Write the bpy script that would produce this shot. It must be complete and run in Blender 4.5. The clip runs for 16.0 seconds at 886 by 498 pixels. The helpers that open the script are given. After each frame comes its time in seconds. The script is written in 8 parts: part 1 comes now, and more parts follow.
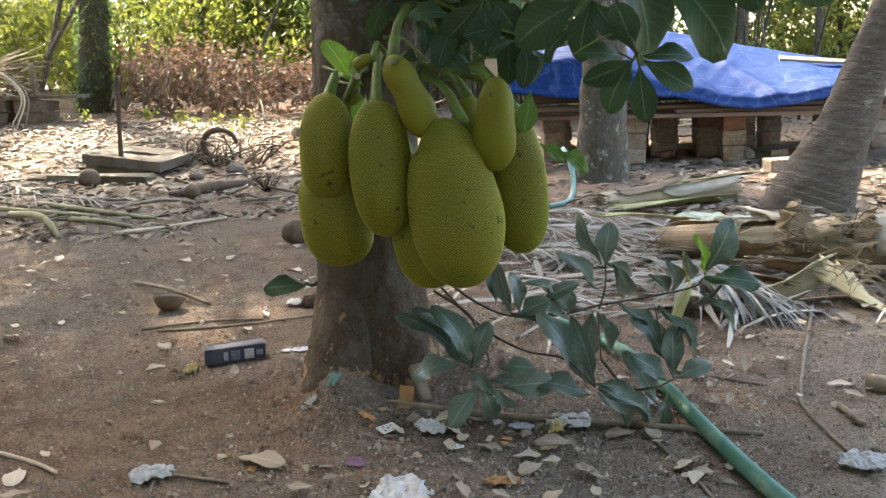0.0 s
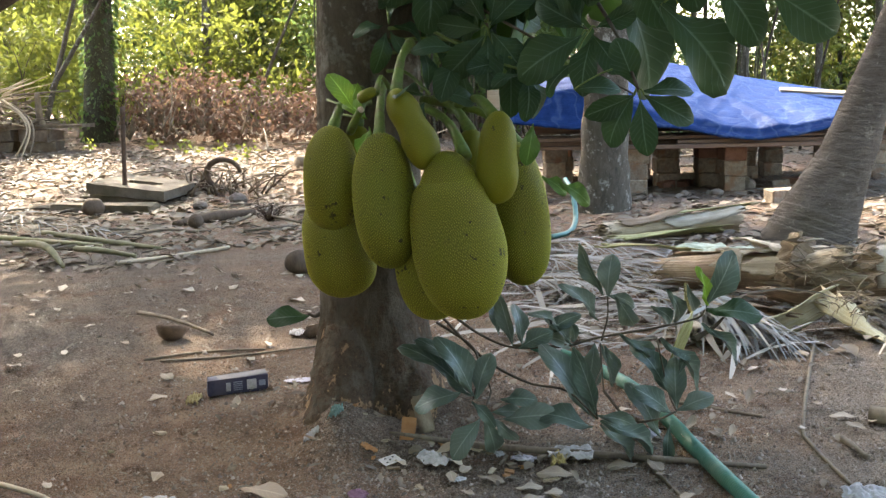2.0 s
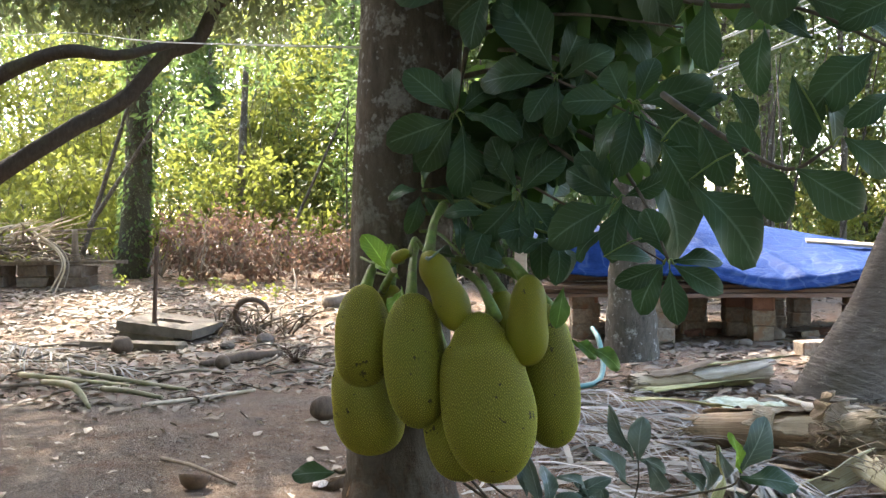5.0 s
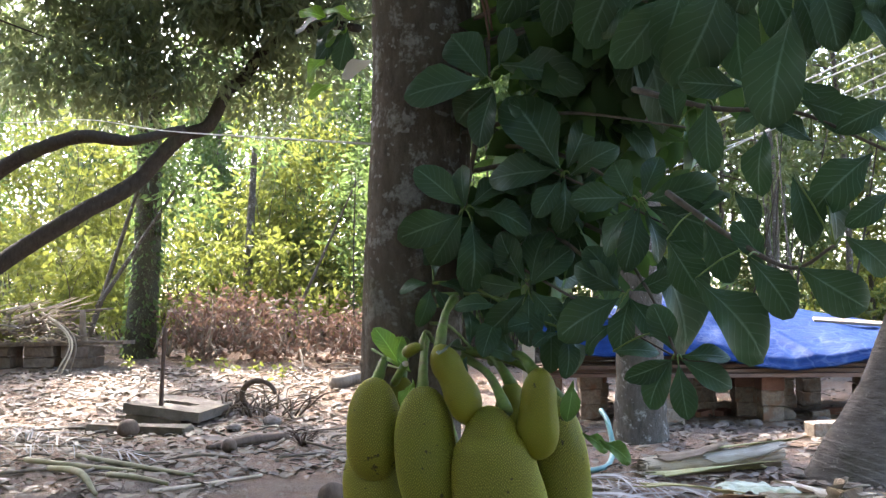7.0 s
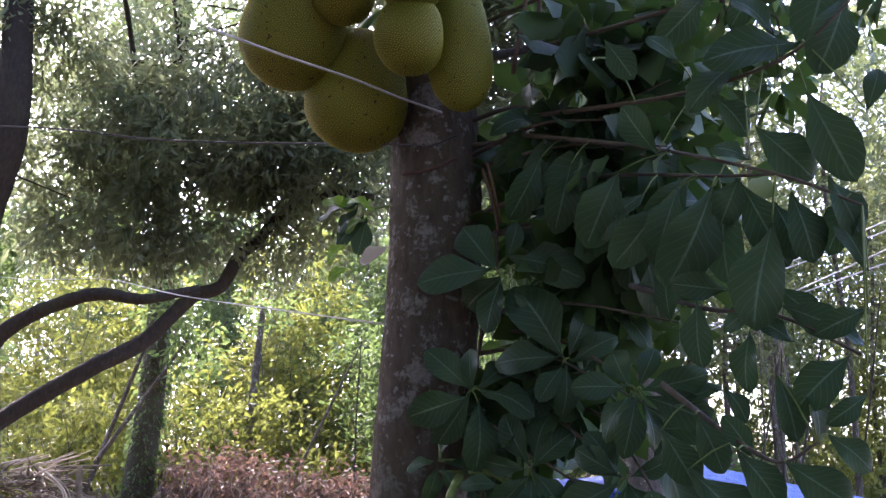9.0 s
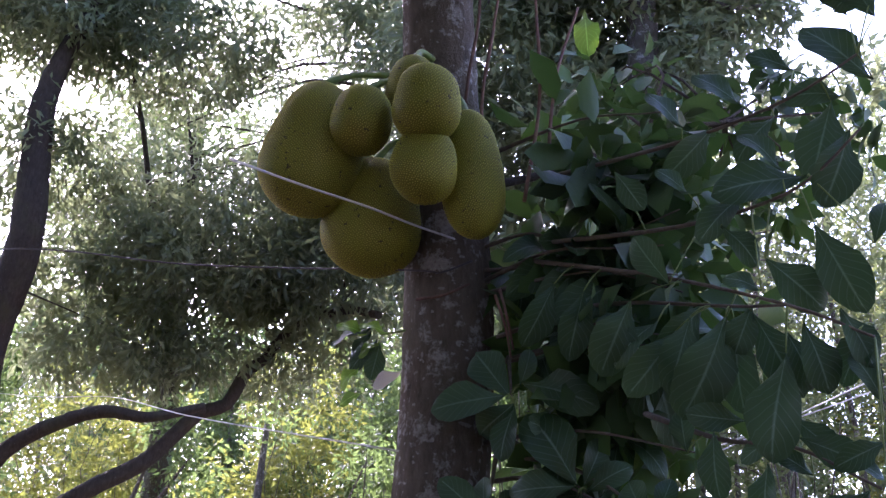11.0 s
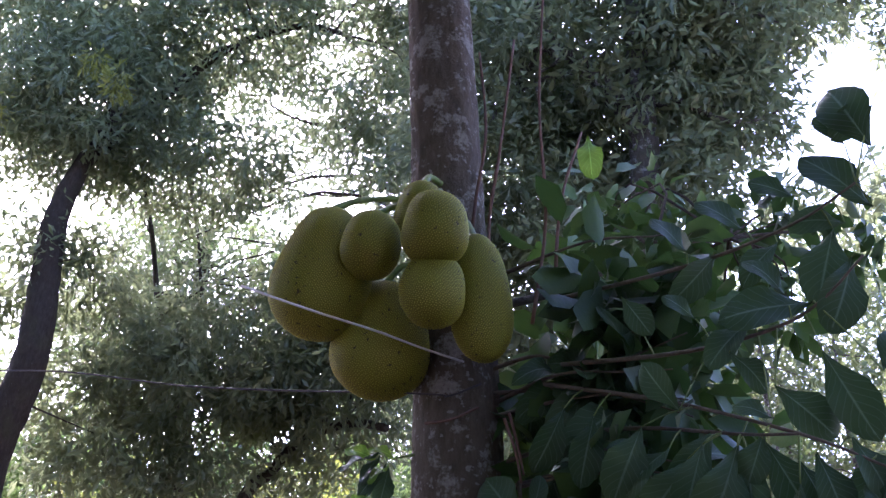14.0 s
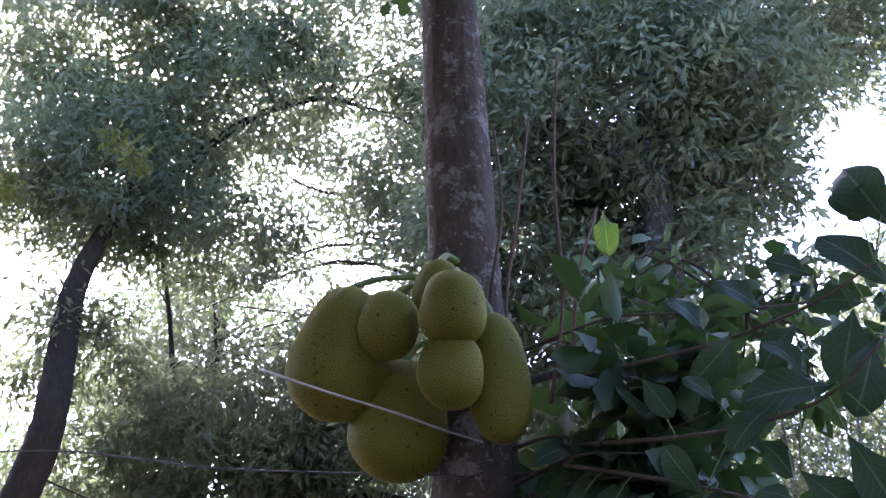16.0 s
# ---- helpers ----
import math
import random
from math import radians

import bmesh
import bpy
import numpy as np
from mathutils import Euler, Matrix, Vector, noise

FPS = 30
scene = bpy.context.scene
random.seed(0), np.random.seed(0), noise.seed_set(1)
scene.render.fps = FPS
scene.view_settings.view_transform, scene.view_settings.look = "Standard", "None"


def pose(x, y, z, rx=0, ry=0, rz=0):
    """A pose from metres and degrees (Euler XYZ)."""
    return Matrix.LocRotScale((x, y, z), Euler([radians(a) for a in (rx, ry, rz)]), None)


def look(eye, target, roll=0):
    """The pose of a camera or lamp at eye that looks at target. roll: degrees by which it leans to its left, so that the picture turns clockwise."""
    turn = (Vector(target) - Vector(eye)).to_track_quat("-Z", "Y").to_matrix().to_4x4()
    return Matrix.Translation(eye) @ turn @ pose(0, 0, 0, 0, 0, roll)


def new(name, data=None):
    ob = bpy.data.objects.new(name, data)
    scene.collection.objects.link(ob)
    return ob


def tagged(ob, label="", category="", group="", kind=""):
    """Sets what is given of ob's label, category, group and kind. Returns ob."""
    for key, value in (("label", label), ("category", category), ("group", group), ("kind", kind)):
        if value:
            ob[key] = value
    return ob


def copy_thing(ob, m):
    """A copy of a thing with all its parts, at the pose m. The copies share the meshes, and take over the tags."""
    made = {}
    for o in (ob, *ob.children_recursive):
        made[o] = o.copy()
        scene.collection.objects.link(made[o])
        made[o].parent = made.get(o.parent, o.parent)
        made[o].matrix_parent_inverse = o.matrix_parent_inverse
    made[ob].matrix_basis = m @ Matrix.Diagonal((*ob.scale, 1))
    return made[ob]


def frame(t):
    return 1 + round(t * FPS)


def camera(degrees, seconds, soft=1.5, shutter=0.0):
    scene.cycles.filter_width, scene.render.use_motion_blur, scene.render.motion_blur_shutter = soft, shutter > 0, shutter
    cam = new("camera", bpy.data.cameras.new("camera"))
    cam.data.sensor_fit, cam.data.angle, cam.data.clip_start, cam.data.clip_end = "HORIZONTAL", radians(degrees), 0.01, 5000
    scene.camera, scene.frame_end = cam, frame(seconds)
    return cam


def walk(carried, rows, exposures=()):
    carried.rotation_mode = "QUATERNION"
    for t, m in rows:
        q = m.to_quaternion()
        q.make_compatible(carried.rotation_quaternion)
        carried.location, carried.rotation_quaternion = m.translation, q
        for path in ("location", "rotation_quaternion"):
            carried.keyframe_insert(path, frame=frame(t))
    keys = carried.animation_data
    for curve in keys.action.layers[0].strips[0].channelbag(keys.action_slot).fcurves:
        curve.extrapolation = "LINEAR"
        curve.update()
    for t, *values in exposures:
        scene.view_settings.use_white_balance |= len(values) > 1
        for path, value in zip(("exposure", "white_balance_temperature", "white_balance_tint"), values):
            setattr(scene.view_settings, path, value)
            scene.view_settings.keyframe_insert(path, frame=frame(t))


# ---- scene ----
cam = camera(50.5, 16.0, soft=1.4)
PATH = [
    (0, (0.223, 0.18, 1.118), (0.06, 2.136, 0.738), -1.7),
    (0.5, (0.222, 0.182, 1.119), (0.058, 2.14, 0.743), -1.7),
    (1, (0.222, 0.179, 1.122), (0.056, 2.138, 0.753), -1.8),
    (1.5, (0.221, 0.171, 1.128), (0.055, 2.134, 0.781), -1.8),
    (2, (0.223, 0.167, 1.13), (0.056, 2.135, 0.81), -1.6),
    (2.5, (0.224, 0.168, 1.136), (0.057, 2.139, 0.842), -1.6),
    (3, (0.213, 0.174, 1.146), (0.045, 2.151, 0.89), -1.1),
    (3.5, (0.211, 0.168, 1.157), (0.029, 2.147, 0.94), -1.0),
    (4, (0.21, 0.171, 1.173), (0.013, 2.155, 1.022), -1.0),
    (4.2, (0.211, 0.164, 1.18), (0.006, 2.15, 1.058), -1.0),
    (6.3, (0.206, 0.134, 1.227), (-0.017, 2.121, 1.291), -0.4),
    (6.5, (0.206, 0.128, 1.233), (-0.017, 2.114, 1.308), -0.7),
    (7, (0.201, 0.092, 1.257), (-0.025, 2.075, 1.391), -0.9),
    (7.5, (0.209, 0.043, 1.276), (-0.025, 2.019, 1.483), -0.9),
    (8, (0.205, -0.024, 1.301), (-0.026, 1.938, 1.612), -0.5),
    (8.5, (0.204, -0.071, 1.31), (-0.025, 1.874, 1.711), 0.4),
    (9, (0.208, -0.12, 1.308), (-0.021, 1.811, 1.776), 0.7),
    (9.5, (0.202, -0.137, 1.311), (-0.028, 1.776, 1.846), 1.3),
    (10, (0.185, -0.154, 1.327), (-0.044, 1.742, 1.919), 1.2),
    (10.2, (0.184, -0.159, 1.329), (-0.048, 1.729, 1.947), 1.2),
    (12.5, (0.181, -0.197, 1.362), (-0.048, 1.622, 2.16), 0.8),
    (13, (0.181, -0.212, 1.368), (-0.048, 1.593, 2.198), 0.9),
    (13.5, (0.179, -0.213, 1.377), (-0.056, 1.577, 2.238), 1.0),
    (14, (0.18, -0.226, 1.388), (-0.06, 1.541, 2.294), 0.9),
    (14.5, (0.171, -0.243, 1.403), (-0.085, 1.49, 2.368), 1.7),
    (15, (0.168, -0.254, 1.412), (-0.093, 1.465, 2.401), 2.3),
    (15.5, (0.167, -0.25, 1.423), (-0.097, 1.467, 2.415), 2.1),
    (16, (0.173, -0.262, 1.437), (-0.09, 1.435, 2.462), 0.9),
]
EXPOSURES = [(0.0, 3.65, 7000, 9), (4.0, 3.65, 6700, 10), (7.0, 3.65, 6100, 16), (8.0, 3.5, 5800, 22), (9.0, 3.35, 5700, 34), (10.0, 3.25, 5600, 41), (12.5, 3.3, 5450, 40), (16.0, 3.3, 5300, 40)]
walk(cam, [(t, look(eye, target, roll)) for t, eye, target, roll in PATH], EXPOSURES)

SUN_ELEVATION, SUN_AZIMUTH = 43.5, -34.0      # azimuth from +y towards +x
world = bpy.data.worlds.new("world")
scene.world = world
world.use_nodes = True
wn = world.node_tree.nodes
sky = wn.new("ShaderNodeTexSky")
sky.sky_type, sky.sun_disc = "NISHITA", False
sky.sun_elevation, sky.sun_rotation = radians(SUN_ELEVATION), radians(SUN_AZIMUTH)
sky.air_density, sky.dust_density = 1.0, 3.0
wn["Background"].inputs["Strength"].default_value = 0.15
world.node_tree.links.new(sky.outputs[0], wn["Background"].inputs["Color"])
sun = new("sun", bpy.data.lights.new("sun", "SUN"))
sun.data.energy, sun.data.angle, sun.data.color = 2.2, radians(0.55), (1.0, 0.93, 0.80)
_az, _el = radians(SUN_AZIMUTH), radians(SUN_ELEVATION)
SUN_DIR = Vector((math.sin(_az) * math.cos(_el), math.cos(_az) * math.cos(_el), math.sin(_el)))
sun.matrix_world = look(SUN_DIR * 60, (0, 0, 0))

# ---- materials ----


class Nodes:
    """A material's node tree with short calls."""

    def __init__(self, name):
        self.mat = bpy.data.materials.new(name)
        self.mat.use_nodes = True
        self.t = self.mat.node_tree
        self.t.nodes.clear()
        self.out = self.t.nodes.new("ShaderNodeOutputMaterial")

    def add(self, kind, inputs=(), **props):
        n = self.t.nodes.new(kind)
        for k, v in props.items():
            setattr_safe(n, k, v)
        for k, v in dict(inputs).items():
            if isinstance(v, bpy.types.NodeSocket):
                self.t.links.new(v, n.inputs[k])
            else:
                n.inputs[k].default_value = v
        return n

    def coords(self, scale=(1, 1, 1)):
        c = self.add("ShaderNodeTexCoord")
        m = self.add("ShaderNodeMapping", {"Vector": c.outputs["Object"], "Scale": scale})
        return m.outputs[0]

    def noise(self, vec, scale, detail=4.0, rough=0.55):
        return self.add("ShaderNodeTexNoise", {"Vector": vec, "Scale": scale, "Detail": detail, "Roughness": rough}).outputs["Fac"]

    def ramp(self, fac, stops):
        r = self.add("ShaderNodeValToRGB", {"Fac": fac})
        el = r.color_ramp.elements
        while len(el) < len(stops):
            el.new(0.5)
        for e, (p, c) in zip(el, stops):
            e.position, e.color = p, (*c, 1) if len(c) == 3 else c
        return r.outputs[0]

    def mix(self, fac, a, b, mode="MIX"):
        m = self.add("ShaderNodeMix", data_type="RGBA", blend_type=mode)
        for sock, v in ((m.inputs[0], fac), (m.inputs[6], a), (m.inputs[7], b)):
            if isinstance(v, bpy.types.NodeSocket):
                self.t.links.new(v, sock)
            else:
                sock.default_value = v if sock == m.inputs[0] else (*v, 1)
        return m.outputs[2]

    def bump(self, height, strength, distance):
        return self.add("ShaderNodeBump", {"Height": height, "Strength": strength, "Distance": distance}).outputs[0]

    def surface(self, color, rough=0.8, normal=None, metal=0.0, spec=0.5, extra=()):
        ins = {"Base Color": color if isinstance(color, bpy.types.NodeSocket) else (*color, 1), "Roughness": rough,
               "Metallic": metal, "Specular IOR Level": spec}
        if normal is not None:
            ins["Normal"] = normal
        ins.update(extra)
        return self.add("ShaderNodeBsdfPrincipled", ins).outputs[0]

    def done(self, shader):
        self.t.links.new(shader, self.out.inputs["Surface"])
        return self.mat


def setattr_safe(node, key, value):
    if key == "data_type":
        node.data_type = value
    elif key == "blend_type":
        node.blend_type = value
    elif key == "operation":
        node.operation = value
    elif key == "feature":
        node.feature = value
    elif key == "uv_map":
        node.uv_map = value
    elif key == "attribute_name":
        node.attribute_name = value


def leaf_mat(name, dark, light, glow, gloss=0.45, through_part=0.4, veins=False, big=1.2, spec=0.5, vein_part=1.0):
    """Leaf: colour differs from leaf to leaf and drifts over metres; light shines through it."""
    n = Nodes(name)
    rnd = n.add("ShaderNodeNewGeometry").outputs["Random Per Island"]
    if veins:
        rnd = n.add("ShaderNodeObjectInfo").outputs["Random"]
    col = n.ramp(rnd, [(0.0, dark), (0.55, tuple((a + b) / 2 for a, b in zip(dark, light))), (1.0, light)])
    vec = n.coords()
    drift = n.noise(vec, big, 2.0)
    col = n.mix(n.ramp(drift, [(0.3, (0, 0, 0)), (0.7, (1, 1, 1))]), col, n.mix(0.5, col, glow))
    normal = None
    if veins:
        uv = n.add("ShaderNodeUVMap").outputs[0]
        sep = n.add("ShaderNodeSeparateXYZ", {"Vector": uv})
        off = n.add("ShaderNodeMath", {0: sep.outputs[1], 1: 0.5})
        off.operation = "SUBTRACT"
        ab = n.add("ShaderNodeMath", {0: off.outputs[0]})
        ab.operation = "ABSOLUTE"
        rib = n.ramp(ab.outputs[0], [(0.0, (1, 1, 1)), (0.022, (0.5, 0.5, 0.5)), (0.04, (0, 0, 0))])
        slant = n.add("ShaderNodeMath", {0: ab.outputs[0], 1: -0.55, 2: sep.outputs[0]})
        slant.operation = "MULTIPLY_ADD"
        wv = n.add("ShaderNodeMath", {0: slant.outputs[0], 1: 58.0})
        wv.operation = "MULTIPLY"
        sn = n.add("ShaderNodeMath", {0: wv.outputs[0]})
        sn.operation = "SINE"
        side = n.ramp(sn.outputs[0], [(0.86, (0, 0, 0)), (1.0, (1, 1, 1))])
        vein = n.add("ShaderNodeMath", {0: side, 1: 0.35, 2: rib})
        vein.operation = "MULTIPLY_ADD"
        vein = n.add("ShaderNodeMath", {0: vein.outputs[0], 1: vein_part})
        vein.operation = "MULTIPLY"
        pale = tuple(min(1, c * 2.2 + 0.03) for c in light)
        spots = n.ramp(n.noise(uv, 9.0, 3.0), [(0.62, (0, 0, 0)), (0.75, (1, 1, 1))])
        col = n.mix(n.add("ShaderNodeMath", {0: spots, 1: 0.35}).outputs[0], col, col)
        col = n.mix(vein.outputs[0], col, pale)
        normal = n.bump(vein.outputs[0], 0.35, 0.002)
    else:
        normal = n.bump(n.noise(vec, 30.0, 2.0), 0.25, 0.01)
    p = n.surface(col, gloss, normal, spec=spec)
    tr = n.add("ShaderNodeBsdfTranslucent", {"Color": n.mix(0.55, col, glow)}).outputs[0]
    return n.done(n.add("ShaderNodeMixShader", {0: through_part, 1: p, 2: tr}).outputs[0])


def plain_mat(name, c1, c2, scale, rough=0.8, bump=0.4, depth=0.01, stretch=(1, 1, 1), c3=None, spec=0.3, fine=6.0, island=False):
    """Two-scale noise colour with relief; c3 is a stain colour in larger patches."""
    n = Nodes(name)
    vec = n.coords(stretch)
    a = n.noise(vec, scale, 6.0, 0.6)
    b = n.noise(vec, scale * fine, 5.0, 0.65)
    m = n.add("ShaderNodeMath", {0: a, 1: 0.6, 2: n.add("ShaderNodeMath", {0: b, 1: 0.4}).outputs[0]})
    m.operation = "MULTIPLY_ADD"
    m.inputs[2].links[0].from_node.operation = "MULTIPLY"
    col = n.ramp(m.outputs[0], [(0.3, c1), (0.7, c2)])
    if c3:
        col = n.mix(n.ramp(n.noise(vec, scale * 0.35, 4.0), [(0.5, (0, 0, 0)), (0.68, (1, 1, 1))]), col, c3)
    if island:
        r = n.add("ShaderNodeNewGeometry").outputs["Random Per Island"]
        col = n.mix(1.0, col, n.ramp(r, [(0, (0.45, 0.45, 0.45)), (1, (1.25, 1.2, 1.1))]), "MULTIPLY")
    else:
        r = n.add("ShaderNodeObjectInfo").outputs["Random"]
        col = n.mix(1.0, col, n.ramp(r, [(0, (0.82, 0.82, 0.82)), (1, (1.12, 1.1, 1.08))]), "MULTIPLY")
    nrm = n.bump(m.outputs[0], bump, depth)
    return n.done(n.surface(col, rough, nrm, spec=spec))


def soil_material():
    n = Nodes("soil")
    vec = n.coords()
    big = n.noise(vec, 0.55, 5.0, 0.6)
    mid = n.noise(vec, 5.0, 6.0, 0.65)
    fine = n.noise(vec, 70.0, 4.0, 0.7)
    col = n.ramp(mid, [(0.25, (0.145, 0.084, 0.050)), (0.5, (0.255, 0.158, 0.096)), (0.75, (0.35, 0.232, 0.150))])
    grey = n.ramp(fine, [(0.3, (0.095, 0.072, 0.054)), (0.7, (0.29, 0.235, 0.18))])
    col = n.mix(n.ramp(big, [(0.46, (0, 0, 0)), (0.62, (0.85, 0.85, 0.85))]), col, grey)
    sx = n.add("ShaderNodeSeparateXYZ", {"Vector": vec})
    g1 = n.add("ShaderNodeMath", {0: sx.outputs[0], 1: 0.35, 2: n.add("ShaderNodeMath", {0: sx.outputs[1], 1: -0.25}, operation="MULTIPLY").outputs[0]}, operation="MULTIPLY_ADD").outputs[0]
    grav = n.add("ShaderNodeMath", {0: n.noise(vec, 0.9, 6.0, 0.65), 1: 2.2, 2: g1}, operation="MULTIPLY_ADD")
    # gravel tone is lifted to hold the sun and haze on this side
    gravel = n.ramp(n.noise(vec, 120.0, 3.0, 0.8), [(0.3, (0.19, 0.145, 0.105)), (0.7, (0.56, 0.455, 0.345))])
    col = n.mix(n.ramp(grav.outputs[0], [(0.45, (0, 0, 0)), (0.95, (0.7, 0.7, 0.7))]), col, gravel)
    col = n.mix(n.ramp(fine, [(0.60, (0, 0, 0)), (0.72, (0.75, 0.75, 0.75))]), col, (0.40, 0.32, 0.24))
    col = n.mix(n.ramp(fine, [(0.30, (0.75, 0.75, 0.75)), (0.42, (0, 0, 0))]), col, (0.080, 0.052, 0.034))
    grain = n.noise(vec, 190.0, 3.0, 0.8)
    col = n.mix(n.ramp(grain, [(0.32, (0.9, 0.9, 0.9)), (0.46, (0, 0, 0))]), col, (0.060, 0.046, 0.035))
    col = n.mix(n.ramp(grain, [(0.56, (0, 0, 0)), (0.66, (0.8, 0.8, 0.8))]), col, (0.42, 0.35, 0.28))
    h = n.add("ShaderNodeMath", {0: mid, 1: 0.6, 2: n.add("ShaderNodeMath", {0: grain, 1: 0.5}).outputs[0]})
    h.operation = "MULTIPLY_ADD"
    h.inputs[2].links[0].from_node.operation = "MULTIPLY"
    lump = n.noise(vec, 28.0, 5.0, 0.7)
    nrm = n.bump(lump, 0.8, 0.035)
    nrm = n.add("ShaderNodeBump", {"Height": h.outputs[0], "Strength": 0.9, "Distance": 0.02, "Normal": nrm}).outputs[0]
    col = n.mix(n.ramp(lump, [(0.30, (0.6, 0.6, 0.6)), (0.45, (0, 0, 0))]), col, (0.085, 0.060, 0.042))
    red = n.noise(vec, 2.6, 4.0, 0.6)
    col = n.mix(n.ramp(red, [(0.56, (0, 0, 0)), (0.70, (0.6, 0.6, 0.6))]), col, (0.17, 0.085, 0.045))
    cell = n.add("ShaderNodeTexVoronoi", {"Vector": vec, "Scale": 115.0}, feature="F1")
    pick = n.add("ShaderNodeSeparateXYZ", {"Vector": cell.outputs["Color"]}).outputs[0]
    core = n.ramp(cell.outputs["Distance"], [(0.25, (1, 1, 1)), (0.5, (0, 0, 0))])
    stony = n.ramp(n.noise(vec, 1.6, 4.0, 0.6), [(0.40, (0.25, 0.25, 0.25)), (0.62, (0.8, 0.8, 0.8))])
    grit = n.mix(n.ramp(pick, [(0.45, (0, 0, 0)), (0.50, (1, 1, 1))]), (0.055, 0.042, 0.032), n.ramp(pick, [(0.5, (0.16, 0.11, 0.075)), (0.8, (0.24, 0.20, 0.165)), (1.0, (0.44, 0.39, 0.34))]))
    col = n.mix(n.mix(1.0, core, stony, "MULTIPLY"), col, grit)
    nrm = n.add("ShaderNodeBump", {"Height": core, "Strength": 0.6, "Distance": 0.004, "Normal": nrm}).outputs[0]
    col = n.mix(1.0, col, (0.84, 0.85, 0.88), "MULTIPLY")
    return n.done(n.surface(col, 0.95, nrm, spec=0.15))


def bark_material(name, c1, c2, lichen, amount=0.56, spots=0.62, from_height=-5.0, worn_shaded=0.0, stretch=(1, 1, 0.38)):
    """Bark with vertical fissures, mottling, lichen plaques and small pale spots."""
    n = Nodes(name)
    vec = n.coords(stretch)
    iso = n.coords()
    a = n.noise(vec, 26.0, 8.0, 0.75)
    b = n.noise(iso, 75.0, 5.0, 0.75)
    c = n.noise(iso, 5.0, 6.0, 0.65)
    col = n.ramp(a, [(0.32, c1), (0.5, tuple((p + q) / 2 for p, q in zip(c1, c2))), (0.68, c2)])
    col = n.mix(n.ramp(c, [(0.35, (0.0, 0.0, 0.0)), (0.65, (0.55, 0.55, 0.55))]), col, tuple(q * 0.5 + p * 0.2 for p, q in zip(c1, c2)))
    m1 = n.noise(iso, 8.5, 4.0, 0.55)
    m2 = n.noise(iso, 60.0, 4.0, 0.7)
    mm = n.add("ShaderNodeMath", {0: m1, 1: 0.7, 2: n.add("ShaderNodeMath", {0: m2, 1: 0.3}).outputs[0]})
    mm.operation = "MULTIPLY_ADD"
    mm.inputs[2].links[0].from_node.operation = "MULTIPLY"
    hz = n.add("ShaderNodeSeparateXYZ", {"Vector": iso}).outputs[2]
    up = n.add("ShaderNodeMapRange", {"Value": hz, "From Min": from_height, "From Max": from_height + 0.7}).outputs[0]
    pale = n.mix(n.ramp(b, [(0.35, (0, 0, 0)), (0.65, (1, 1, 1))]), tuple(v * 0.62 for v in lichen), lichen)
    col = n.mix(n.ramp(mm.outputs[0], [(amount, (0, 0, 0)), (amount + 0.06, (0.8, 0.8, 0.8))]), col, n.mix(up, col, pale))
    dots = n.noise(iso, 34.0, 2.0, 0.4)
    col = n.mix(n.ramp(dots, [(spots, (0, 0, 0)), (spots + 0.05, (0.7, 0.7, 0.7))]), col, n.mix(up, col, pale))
    moss = n.noise(iso, 2.3, 5.0)
    col = n.mix(n.ramp(moss, [(0.55, (0, 0, 0)), (0.75, (0.5, 0.5, 0.5))]), col, (0.075, 0.078, 0.035))
    if worn_shaded:
        # flaked bark and soil splashes near the foot; the brown is darkened for shade there
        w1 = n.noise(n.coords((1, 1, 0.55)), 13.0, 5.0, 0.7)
        low = n.add("ShaderNodeMapRange", {"Value": hz, "From Min": worn_shaded, "From Max": 0.0, "To Min": -0.14, "To Max": 0.16}).outputs[0]
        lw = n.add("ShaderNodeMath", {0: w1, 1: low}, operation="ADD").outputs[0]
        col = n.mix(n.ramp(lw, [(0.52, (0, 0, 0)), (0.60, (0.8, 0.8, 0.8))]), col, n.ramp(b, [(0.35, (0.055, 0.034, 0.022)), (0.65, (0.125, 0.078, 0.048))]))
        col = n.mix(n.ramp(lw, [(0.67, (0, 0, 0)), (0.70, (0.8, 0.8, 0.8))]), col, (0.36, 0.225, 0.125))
    h = n.add("ShaderNodeMath", {0: b, 1: 0.5, 2: a})
    h.operation = "MULTIPLY_ADD"
    return n.done(n.surface(col, 0.92, n.bump(h.outputs[0], 1.0, 0.02), spec=0.15))


